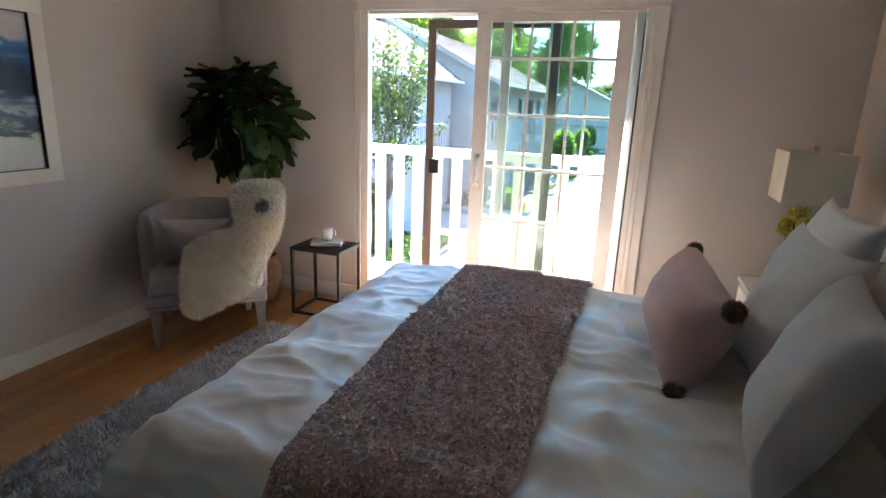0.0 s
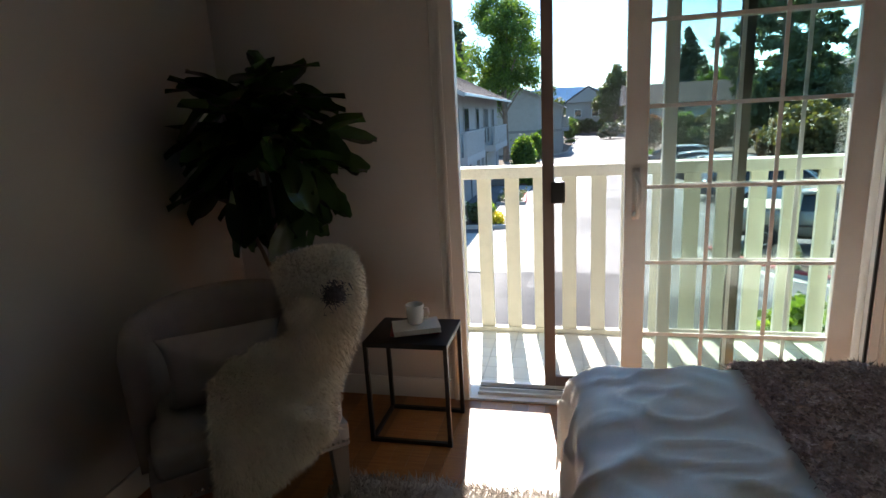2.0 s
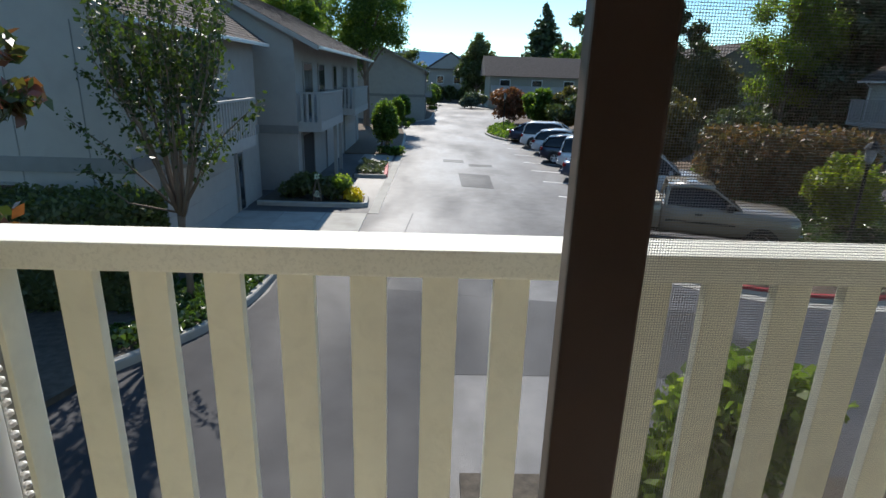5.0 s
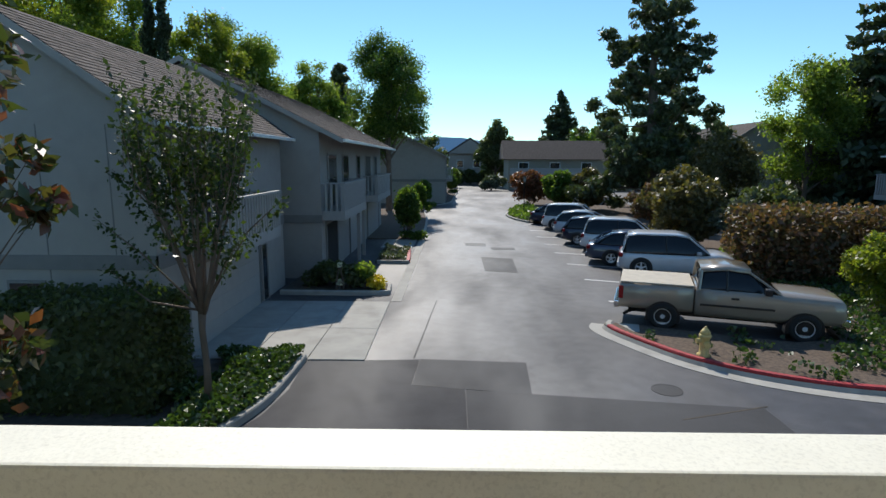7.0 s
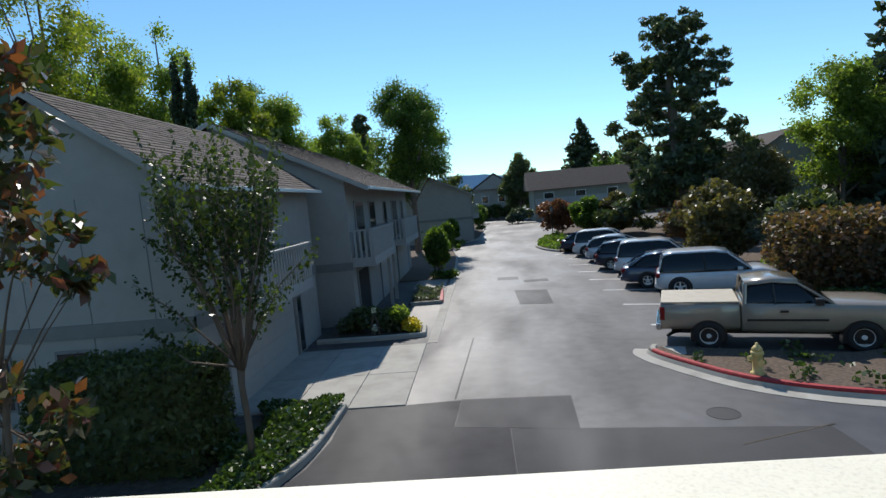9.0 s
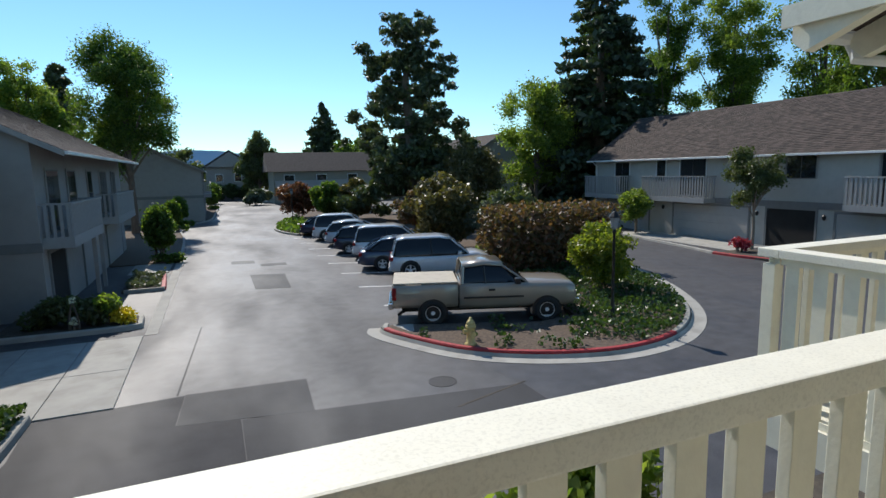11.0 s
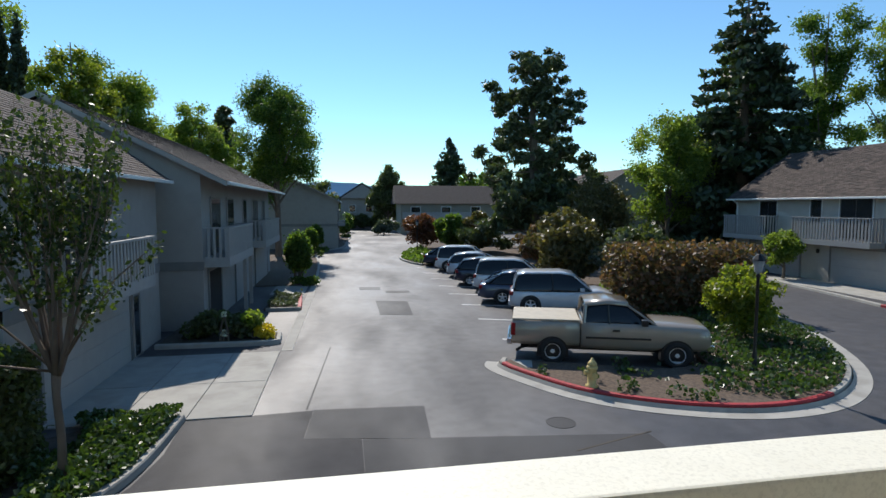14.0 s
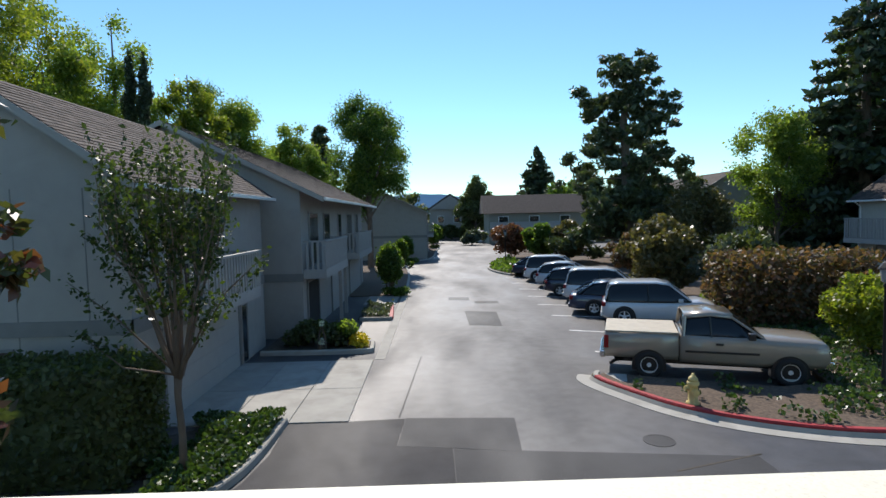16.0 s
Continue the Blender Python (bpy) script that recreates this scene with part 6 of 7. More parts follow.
# ---- houses ----
def shingles(parent, x0, z0, x1, z1, y0, y1, tab=0.3, course=0.16, limit=True):
    """Courses of shingle tabs up one slope from (x0, z0) at the eave to (x1, z1) at the ridge."""
    run = math.hypot(x1 - x0, z1 - z0)
    ux, uz = (x1 - x0) / run, (z1 - z0) / run
    nx_, nz_ = -uz * math.copysign(1, ux), abs(ux)
    verts, faces = [], []
    rows = int(run / course)
    for r in range(rows):
        y = y0 - (r % 2) * tab / 2
        while y < y1:
            a, b = max(y, y0), min(y + tab - 0.008, y1)
            y += tab
            if b - a < 0.03:
                continue
            h = 0.016 + 0.008 * rng.random()
            s0, s1 = r * course - 0.012 * rng.random(), (r + 1) * course
            i = len(verts)
            for s, q in ((s0, 0.004), (s0, h), (s1, 0.005)):
                for yy in (a, b):
                    verts.append((x0 + ux * s + nx_ * q, yy, z0 + uz * s + nz_ * q))
            faces += [(i, i + 1, i + 3, i + 2), (i + 2, i + 3, i + 5, i + 4), (i, i + 2, i + 4), (i + 1, i + 5, i + 3)]
    me = bpy.data.meshes.new("shingles")
    me.from_pydata(verts, [], faces)
    me.materials.append(M["shingle_tabs"])
    o = new("shingles", me)
    o.parent = parent
    o["kind"] = "stuff"
    return o


sm_ = mat("shingle_tabs", (0.074, 0.055, 0.046), 0.95, 0.3, 3, 0.5, 40)
n, l = sm_.node_tree.nodes, sm_.node_tree.links
gi = n.new("ShaderNodeNewGeometry")
mr = n.new("ShaderNodeMapRange")
mr.inputs[3].default_value, mr.inputs[4].default_value = 0.65, 1.35
l.new(gi.outputs["Random Per Island"], mr.inputs[0])
vm = n.new("ShaderNodeVectorMath")
vm.operation = "SCALE"
src = n["Principled BSDF"].inputs["Base Color"].links[0].from_socket
l.new(src, vm.inputs[0])
l.new(mr.outputs[0], vm.inputs["Scale"])
l.new(vm.outputs[0], n["Principled BSDF"].inputs["Base Color"])
M["shingle_tabs"] = sm_


def opening(parent, kind, x, side, y0, y1, z0, z1, slide=False, light=False):
    """A framed window or door on a wall at x that faces side (+1: +x)."""
    d = 0.035 * side
    w = part(kind, box(min(x, x + d), max(x, x + d), y0, y1, z0, z1), M["grey_trim"], parent)
    p0, p1 = sorted((x + d * 1.02, x + d * 1.25))
    k = 2 if slide else 1
    for i in range(k):
        a = y0 + 0.05 + (y1 - y0 - 0.1) * i / k
        b = y0 + 0.05 + (y1 - y0 - 0.1) * (i + 1) / k - 0.03
        part("pane", box(p0, p1, a, b, z0 + 0.05, z1 - 0.05), M["dark_window"], w)
    f0, f1 = sorted((x + d * 0.5, x + d * 1.6))
    for b in ((y0 - 0.05, y0, z0, z1), (y1, y1 + 0.05, z0, z1), (y0 - 0.05, y1 + 0.05, z1, z1 + 0.06)):
        part("frame", box(f0, f1, *b), M["gutter"] if light else M["siding"], w)
    return w


def garage(parent, x, side, y0, y1, z1, dark=False):
    d = 0.03 * side
    # dark: a flat sheet with the open garage's shade painted on, no hollow behind
    g = part("garage_door", box(*sorted((x, x + d)), y0, y1, G, z1), M["void_shade"] if dark else M["garage"], parent)
    if not dark:
        for i in range(4):
            z = G + (z1 - G) * (i + 0.5) / 4
            h = (z1 - G) / 4 - 0.03
            part("panel", box(*sorted((x + d, x + d * 1.5)), y0 + 0.02, y1 - 0.02, z - h / 2, z + h / 2, 0.004, seg=1), M["garage"], g)
    e0, e1 = sorted((x, x + 0.06 * side))
    for b in ((y0 - 0.1, y0, G, z1), (y1, y1 + 0.1, G, z1), (y0 - 0.1, y1 + 0.1, z1, z1 + 0.12)):
        part("frame", box(e0, e1, *b), M["grey_trim"], g)
    return g


def balcony(parent, x, side, y0, y1, out, z0, ztop, material, step=0.2, skirt=0.3):
    b = part("balcony", box(*sorted((x, x + out * side)), y0, y1, z0 - skirt, z0), material, parent)
    xf = x + out * side
    a0, a1 = sorted((xf, xf - 0.05 * side))
    part("cap", box(*sorted((xf + 0.03 * side, xf - 0.09 * side)), y0 - 0.03, y1 + 0.03, ztop - 0.06, ztop), material, b)
    for yy in (y0, y1 - 0.05):
        part("side_cap", box(*sorted((x, xf - 0.09 * side)), yy - 0.02, yy + 0.07, ztop - 0.06, ztop), material, b)
        k = 0
        while 0.1 + k * step < out - 0.1:
            q = x + side * (0.1 + k * step)
            part("baluster", box(*sorted((q, q + 0.09 * side)), yy, yy + 0.04, z0, ztop - 0.06), material, b)
            k += 1
    y = y0 + 0.02
    while y < y1 - 0.08:
        part("baluster", box(a0, a1, y, y + 0.1, z0, ztop - 0.06), material, b)
        y += step
    return b


def house(name, x, side, y0, y1, depth, eave_z, ridge_z, over, label, siding, gable, tabs=False, group="", rake=0.35):
    """A two-storey row house: face at x towards side, ridge along y."""
    h = thing(name, (0, 0, 0), label, "house", group)
    xb = x - depth * side
    part("wall", box(*sorted((x, xb)), y0, y1, G, eave_z), M[siding], h)
    xm = (x + xb) / 2
    for yy in (y0, y1 - 0.1):
        g = bmesh.new()
        a = [g.verts.new((q, yy, z)) for q, z in ((x, eave_z + 0.0005), (xb, eave_z + 0.0005), (xm, ridge_z - 0.09))]
        b = [g.verts.new((q, yy + 0.1, z)) for q, z in ((x, eave_z + 0.0005), (xb, eave_z + 0.0005), (xm, ridge_z - 0.09))]
        g.faces.new(a)
        g.faces.new(b[::-1])
        for i in range(3):
            g.faces.new((a[i], a[(i + 1) % 3], b[(i + 1) % 3], b[i]))
        part("gable", g, M[gable], h)
    slope = (ridge_z - eave_z) / abs(xm - x)
    for s, xe in ((side, x), (-side, xb)):
        r = bmesh.new()
        e = (xe + over * s, eave_z - over * slope + 0.06)
        pr = [e, (xm, ridge_z + 0.06), (xm, ridge_z - 0.04), (e[0], e[1] - 0.1)]
        a = [r.verts.new((q, y0 - rake, z)) for q, z in pr]
        b = [r.verts.new((q, y1 + rake, z)) for q, z in pr]
        r.faces.new(a)
        r.faces.new(b[::-1])
        for i in range(4):
            r.faces.new((a[i], a[(i + 1) % 4], b[(i + 1) % 4], b[i]))
        part("roof", r, M["shingle_far"], h, "brown shingled roof slope")
        if s == side:
            part("gutter", box(*sorted((e[0] + 0.005 * s, e[0] + 0.1 * s)), y0 - rake, y1 + rake, e[1] - 0.12, e[1] - 0.01, 0.01, seg=1), M["gutter"], h, "white eave gutter")
            if tabs:
                shingles(h, e[0], e[1], xm, ridge_z + 0.06, y0 - rake, y1 + rake)
        for yy in (y0 - rake - 0.03, y1 + rake):
            rk = bmesh.new()
            pr2 = [(e[0], e[1] + 0.0), (xm, ridge_z + 0.05), (xm, ridge_z - 0.13), (e[0], e[1] - 0.18)]
            a = [rk.verts.new((q, yy, z)) for q, z in pr2]
            b = [rk.verts.new((q, yy + 0.03, z)) for q, z in pr2]
            rk.faces.new(a)
            rk.faces.new(b[::-1])
            for i in range(4):
                rk.faces.new((a[i], a[(i + 1) % 4], b[(i + 1) % 4], b[i]))
            part("barge_board", rk, M["siding"], h)
    return h


hA = house("townhouse", -5.76, 1, 11.14, 19.6, 5.6, 2.68, 4.62, 0.38, "grey two-storey townhouse with a brown shingle roof", "siding", "siding_x", True, "townhouses along the lane")
part("band", box(-11.4, -5.7, 11.09, 11.139, -0.52, -0.22), M["grey_trim"], hA, "grey belt board")
part("band", box(-5.759, -5.71, 11.09, 19.6, -0.52, -0.22), M["grey_trim"], hA, "grey belt board")
part("corner_board", box(-5.82, -5.70, 11.05, 11.0895, G, -0.53), M["siding"], hA)
for x in (-6.6, -8.0, -9.4):
    part("groove", box(x, x + 0.02, 11.13, 11.1395, G, 2.4), M["grey_trim"], hA)
balcony(hA, -5.70, 1, 12.5, 16.4, 0.85, -0.22, 0.83, M["rail_grey"])
garage(hA, -5.759, 1, 12.3, 16.9, -0.75)
opening(hA, "door", -5.759, 1, 17.2, 17.7, G, -0.9)
opening(hA, "window", -5.759, 1, 13.4, 15.2, -0.1, 1.9, True)
for b in ((-8.9, -8.1), (-10.6, -9.9)):
    w = part("window", box(b[0], b[1], 11.10, 11.138, -2.0, -0.75), M["grey_trim"], hA)
    part("pane", box(b[0] + 0.06, b[1] - 0.06, 11.09, 11.0995, -1.94, -0.81), M["dark_window"], w)

hB = house("townhouse", -4.64, 1, 20.7, 38.3, 9.6, 2.9, 5.3, 0.95, "grey two-storey townhouse with balconies and brown roof", "siding", "siding_x", True, "townhouses along the lane")
part("band", box(-7.8, -4.60, 20.65, 20.699, -0.62, -0.32), M["grey_trim"], hB, "grey belt board")
balcony(hB, -4.639, 1, 20.95, 26.2, 0.85, -0.2, 0.88, M["rail_grey"], skirt=0.35)
balcony(hB, -4.639, 1, 30.3, 36.6, 0.85, -0.2, 0.88, M["rail_grey"], skirt=0.35)
opening(hB, "door", -4.639, 1, 22.0, 23.6, -0.15, 1.95, True)
opening(hB, "window", -4.639, 1, 24.9, 26.3, 0.75, 1.95, True)
opening(hB, "door", -4.639, 1, 28.6, 29.6, -0.15, 1.95)
opening(hB, "window", -4.639, 1, 31.5, 33.4, -0.1, 1.95, True)
opening(hB, "window", -4.639, 1, 35.0, 36.2, 0.75, 1.95, True)
# open bay, its inner shade painted on a flat sheet
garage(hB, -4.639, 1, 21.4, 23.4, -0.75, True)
garage(hB, -4.639, 1, 26.4, 30.6, -0.75)
garage(hB, -4.639, 1, 32.0, 36.6, -0.75)
for y in (24.6, 26.0):
    part("porch_post", box(-3.98, -3.84, y, y + 0.14, G, -0.56), M["siding"], hB)
hC = house("townhouse", -0.4, 1, 58.0, 76.0, 9.6, 2.2, 4.5, 0.3, "farther grey townhouse with its gable end to the lane", "siding", "siding_x", False, "townhouses along the lane")
part("band", box(-10.0, -0.4, 57.94, 57.999, -0.48, -0.22), M["grey_trim"], hC, "grey belt board")
part("band", box(-0.399, -0.34, 57.94, 76.0, -0.48, -0.22), M["grey_trim"], hC, "grey belt board")
for k in range(2):
    balcony(hC, -0.399, 1, 59.5 + k * 8, 63.0 + k * 8, 0.75, -0.2, 0.88, M["rail_grey"])
    opening(hC, "window", -0.399, 1, 60.2 + k * 8, 62.0 + k * 8, -0.1, 1.8, True)
    garage(hC, -0.399, 1, 59.6 + k * 8, 63.4 + k * 8, -0.75)

XF = 27.8
hR = house("garage_house", XF, -1, 8.0, 35.4, 9.0, 2.40, 5.35, 0.5, "cream two-storey row house over garages", "cream_siding", "cream_siding", True)
part("band", box(XF - 0.06, XF - 0.001, 8.0, 35.4, -0.62, -0.30), M["grey_trim"], hR, "grey belt board")
for y0, y1 in ((31.4, 36.0), (24.2, 29.4), (11.9, 16.5)):
    balcony(hR, XF - 0.061, -1, y0, y1 - 0.02 if y1 < 35.4 else 35.35, 0.95, -0.28, 1.0, M["rail_grey"], skirt=0.3)
opening(hR, "door", XF - 0.001, -1, 25.0, 27.0, -0.2, 2.05, True, True)
opening(hR, "window", XF - 0.001, -1, 28.2, 29.0, 0.6, 2.0, False, True)
opening(hR, "door", XF - 0.001, -1, 31.6, 33.1, -0.2, 1.95, True, True)
opening(hR, "window", XF - 0.001, -1, 18.4, 20.0, 0.85, 2.12, True)
opening(hR, "door", XF - 0.001, -1, 13.2, 15.6, -0.2, 2.05, True)
garage(hR, XF - 0.001, -1, 22.0, 27.4, -0.76)
# open garage shown by painted shade, flat on the wall
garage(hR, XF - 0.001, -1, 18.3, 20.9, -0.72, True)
garage(hR, XF - 0.001, -1, 11.8, 17.3, -0.8)
garage(hR, XF - 0.001, -1, 29.6, 33.8, -0.76)
for y in (17.8, 21.4, 28.2):
    w = part("wall_lantern", lathe([(0.03, 0), (0.08, 0.05), (0.1, 0.2), (0.03, 0.27)], 8, at=(XF - 0.16, y, -1.15)), M["black"], hR, "black wall lantern")
part("downpipe", tube([(XF - 0.5, 35.1, 2.0), (XF - 0.12, 35.1, 1.7), (XF - 0.12, 35.1, G)], 0.04, 8), M["gutter"], hR, "white downpipe")

hD = house("far_house", 24.0, -1, 52.0, 66.0, 9.0, 2.5, 5.3, 0.5, "cream house behind the shrubs", "cream_siding", "cream_siding")
for k in range(2):
    balcony(hD, 23.999, -1, 53.5 + 6 * k, 57 + 6 * k, 0.9, -0.28, 0.95, M["rail_grey"], 0.4)
    opening(hD, "window", 23.999, -1, 54 + 6 * k, 56 + 6 * k, 0, 2.0, True, True)
hE = thing("far_house", (0, 0, 0), "long beige house across the lane's end", "house")
part("wall", box(9.0, 34.0, 86.0, 94.0, G, 2.0), M["stucco"], hE)
rf = bmesh.new()
pr = [(85.3, 1.95), (90, 4.9), (94.7, 1.95)]
a = [rf.verts.new((8.2, y, z)) for y, z in pr]
b = [rf.verts.new((34.8, y, z)) for y, z in pr]
rf.faces.new(a)
rf.faces.new(b[::-1])
for i in range(3):
    rf.faces.new((a[i], a[(i + 1) % 3], b[(i + 1) % 3], b[i]))
part("roof", rf, M["shingle_far"], hE, "brown shingled roof")
for k in range(5):
    x = 10.5 + k * 4.8
    w = part("window", box(x, x + 1.6, 85.93, 85.999, 0.0 if k % 2 else -0.1, 1.5), M["gutter"], hE)
    part("pane", box(x + 0.1, x + 1.5, 85.90, 85.9299, 0.1, 1.4), M["dark_window"], w)
    g = part("garage_door", box(x - 0.6, x + 2.4, 85.95, 85.9989, G, -0.7), M["garage"], hE)
part("balcony", box(9.2, 20.0, 85.0, 85.92, -0.4, 0.6), M["rail_grey"], hE)
hF = thing("far_house", (0, 0, 0), "small pale gabled house at the lane's end", "house")
part("wall", box(-0.3, 7.7, 106.0, 114.0, G, 3.2), M["siding_x"], hF)
rf = bmesh.new()
pr = [(-0.9, 3.0), (3.7, 6.0), (8.3, 3.0)]
a = [rf.verts.new((x, 105.4, z)) for x, z in pr]
b = [rf.verts.new((x, 114.6, z)) for x, z in pr]
rf.faces.new(a)
rf.faces.new(b[::-1])
for i in range(3):
    rf.faces.new((a[i], a[(i + 1) % 3], b[(i + 1) % 3], b[i]))
part("roof", rf, M["shingle_far"], hF, "brown shingled roof")
ga = bmesh.new()
a = [ga.verts.new((x, 105.3, z)) for x, z in ((-0.3, 3.01), (3.7, 5.62), (7.7, 3.01))]
b = [ga.verts.new((x, 105.39, z)) for x, z in ((-0.3, 3.01), (3.7, 5.62), (7.7, 3.01))]
ga.faces.new(a)
ga.faces.new(b[::-1])
for i in range(3):
    ga.faces.new((a[i], a[(i + 1) % 3], b[(i + 1) % 3], b[i]))
part("gable", ga, M["siding_x"], hF, "pale gable boards")
for x in (1.2, 4.3):
    w = part("window", box(x, x + 1.3, 105.93, 105.999, 0.4, 1.8), M["gutter"], hF)
    part("pane", box(x + 0.1, x + 1.2, 105.9, 105.9299, 0.5, 1.7), M["dark_window"], w)

# ---- street furniture ----
lp = thing("street_lamp", (10.62, 12.58, G + 0.12), "black post lantern on the island", "street lamp")
part("post", lathe([(0.12, 0), (0.12, 0.06), (0.07, 0.12), (0.06, 0.5), (0.042, 0.56), (0.038, 2.45), (0.055, 2.48), (0.055, 2.52), (0.03, 2.55)], 12), M["black_steel"], lp, "", True)
part("lantern", lathe([(0.05, 2.55), (0.09, 2.6), (0.135, 2.88)], 8), M["frosted"], lp, "pale glass lantern")
part("lantern_roof", lathe([(0.17, 2.88), (0.15, 2.92), (0.07, 3.03), (0.03, 3.06), (0.03, 3.12), (0.01, 3.16)], 8), M["black_steel"], lp)
copy_thing(lp, pose(6.6, 48.6, G + 0.08))
hy = thing("fire_hydrant", (5.97, 12.2, G + 0.12), "yellow fire hydrant with a pale cap", "fire hydrant")
hm = mat("hydrant_yellow", (0.62, 0.50, 0.20), 0.5, 0.15, 9, 0.2, 60, stain=0.3, stain_scale=8)
part("barrel", lathe([(0.15, 0), (0.15, 0.04), (0.105, 0.06), (0.1, 0.42), (0.13, 0.44), (0.13, 0.5), (0.1, 0.52)], 16), hm, hy, "", True)
part("bonnet", lathe([(0.11, 0.52), (0.1, 0.58), (0.06, 0.63), (0.03, 0.64), (0.03, 0.69)], 14), hm, hy, "pale bonnet", True)
part("nozzle", tube([(-0.09, 0, 0.36), (-0.19, 0, 0.36)], 0.06, 12), hm, hy)
part("nozzle", tube([(0, -0.09, 0.3), (0, -0.18, 0.3)], 0.07, 12), hm, hy)

# ---- vehicles ----
def loft(stations, bm=None):
    """Closed rings of equal length joined nose to tail."""
    bm = bm or bmesh.new()
    rings = [[bm.verts.new(p) for p in s] for s in stations]
    for r0, r1 in zip(rings, rings[1:]):
        for j in range(len(r0)):
            bm.faces.new((r0[j], r0[(j + 1) % len(r0)], r1[(j + 1) % len(r0)], r1[j]))
    bm.faces.new(rings[0])
    bm.faces.new(rings[-1][::-1])
    return bm


def body_ring(x, z0, z1, w, crown=0.03):
    m = (z0 + z1) / 2
    return [(x, -w * 0.9, z0), (x, -w * 0.985, z0 + 0.12), (x, -w, m), (x, -w * 0.985, z1 - 0.10), (x, -w * 0.93, z1 - 0.015), (x, -w * 0.5, z1 + crown * 0.7), (x, 0, z1 + crown), (x, w * 0.5, z1 + crown * 0.7), (x, w * 0.93, z1 - 0.015), (x, w * 0.985, z1 - 0.10), (x, w, m), (x, w * 0.985, z0 + 0.12), (x, w * 0.9, z0)]


def wheel(parent, x, y, r, width=0.21, spokes=5):
    s = 1 if y > 0 else -1
    tyre = lathe([(r * 0.62, -width / 2), (r * 0.95, -width / 2), (r, -width * 0.36), (r, width * 0.36), (r * 0.95, width / 2), (r * 0.62, width / 2), (r * 0.6, width * 0.2), (r * 0.6, -width * 0.2)], 24)
    rot = Matrix.Translation((x, y, r)) @ pose(0, 0, 0, 90 * -s, 0, 0)
    bmesh.ops.transform(tyre, matrix=rot, verts=tyre.verts[:])
    w = part("wheel", tyre, M["tyre"], parent, "", True)
    rm = lathe([(r * 0.61, -0.02), (r * 0.61, width * 0.38), (r * 0.56, width * 0.38), (r * 0.53, width * 0.12), (0.02, width * 0.12), (0.02, -0.02)], 24)
    for k in range(spokes):
        sp = box(-0.035, 0.035, 0.0, r * 0.56, width * 0.14, width * 0.3, 0.01, seg=1)
        bmesh.ops.transform(sp, matrix=pose(0, 0, 0, 0, 0, 360 * k / spokes), verts=sp.verts[:])
        merge(rm, sp)
    bmesh.ops.create_cone(rm, cap_ends=True, segments=12, radius1=0.075, radius2=0.06, depth=0.05, matrix=Matrix.Translation((0, 0, width * 0.3)))
    bmesh.ops.transform(rm, matrix=rot, verts=rm.verts[:])
    part("rim", rm, M["rim"], w)
    return w


def arch(parent, x, y, r):
    s = 1 if y > 0 else -1
    a = bmesh.new()
    R = r * 1.2
    pts = [(x + R * math.cos(math.pi * k / 14), R * math.sin(math.pi * k / 14) + r * 0.95) for k in range(15)]
    pts = [(x + R, 0.22)] + pts + [(x - R, 0.22)]
    f = [a.verts.new((q, y, z)) for q, z in pts]
    g = [a.verts.new((q, y - s * 0.3, z)) for q, z in pts]
    a.faces.new(f)
    a.faces.new(g[::-1])
    for i in range(len(pts)):
        j = (i + 1) % len(pts)
        a.faces.new((f[i], f[j], g[j], g[i]))
    part("wheel_arch", a, M["black"], parent)


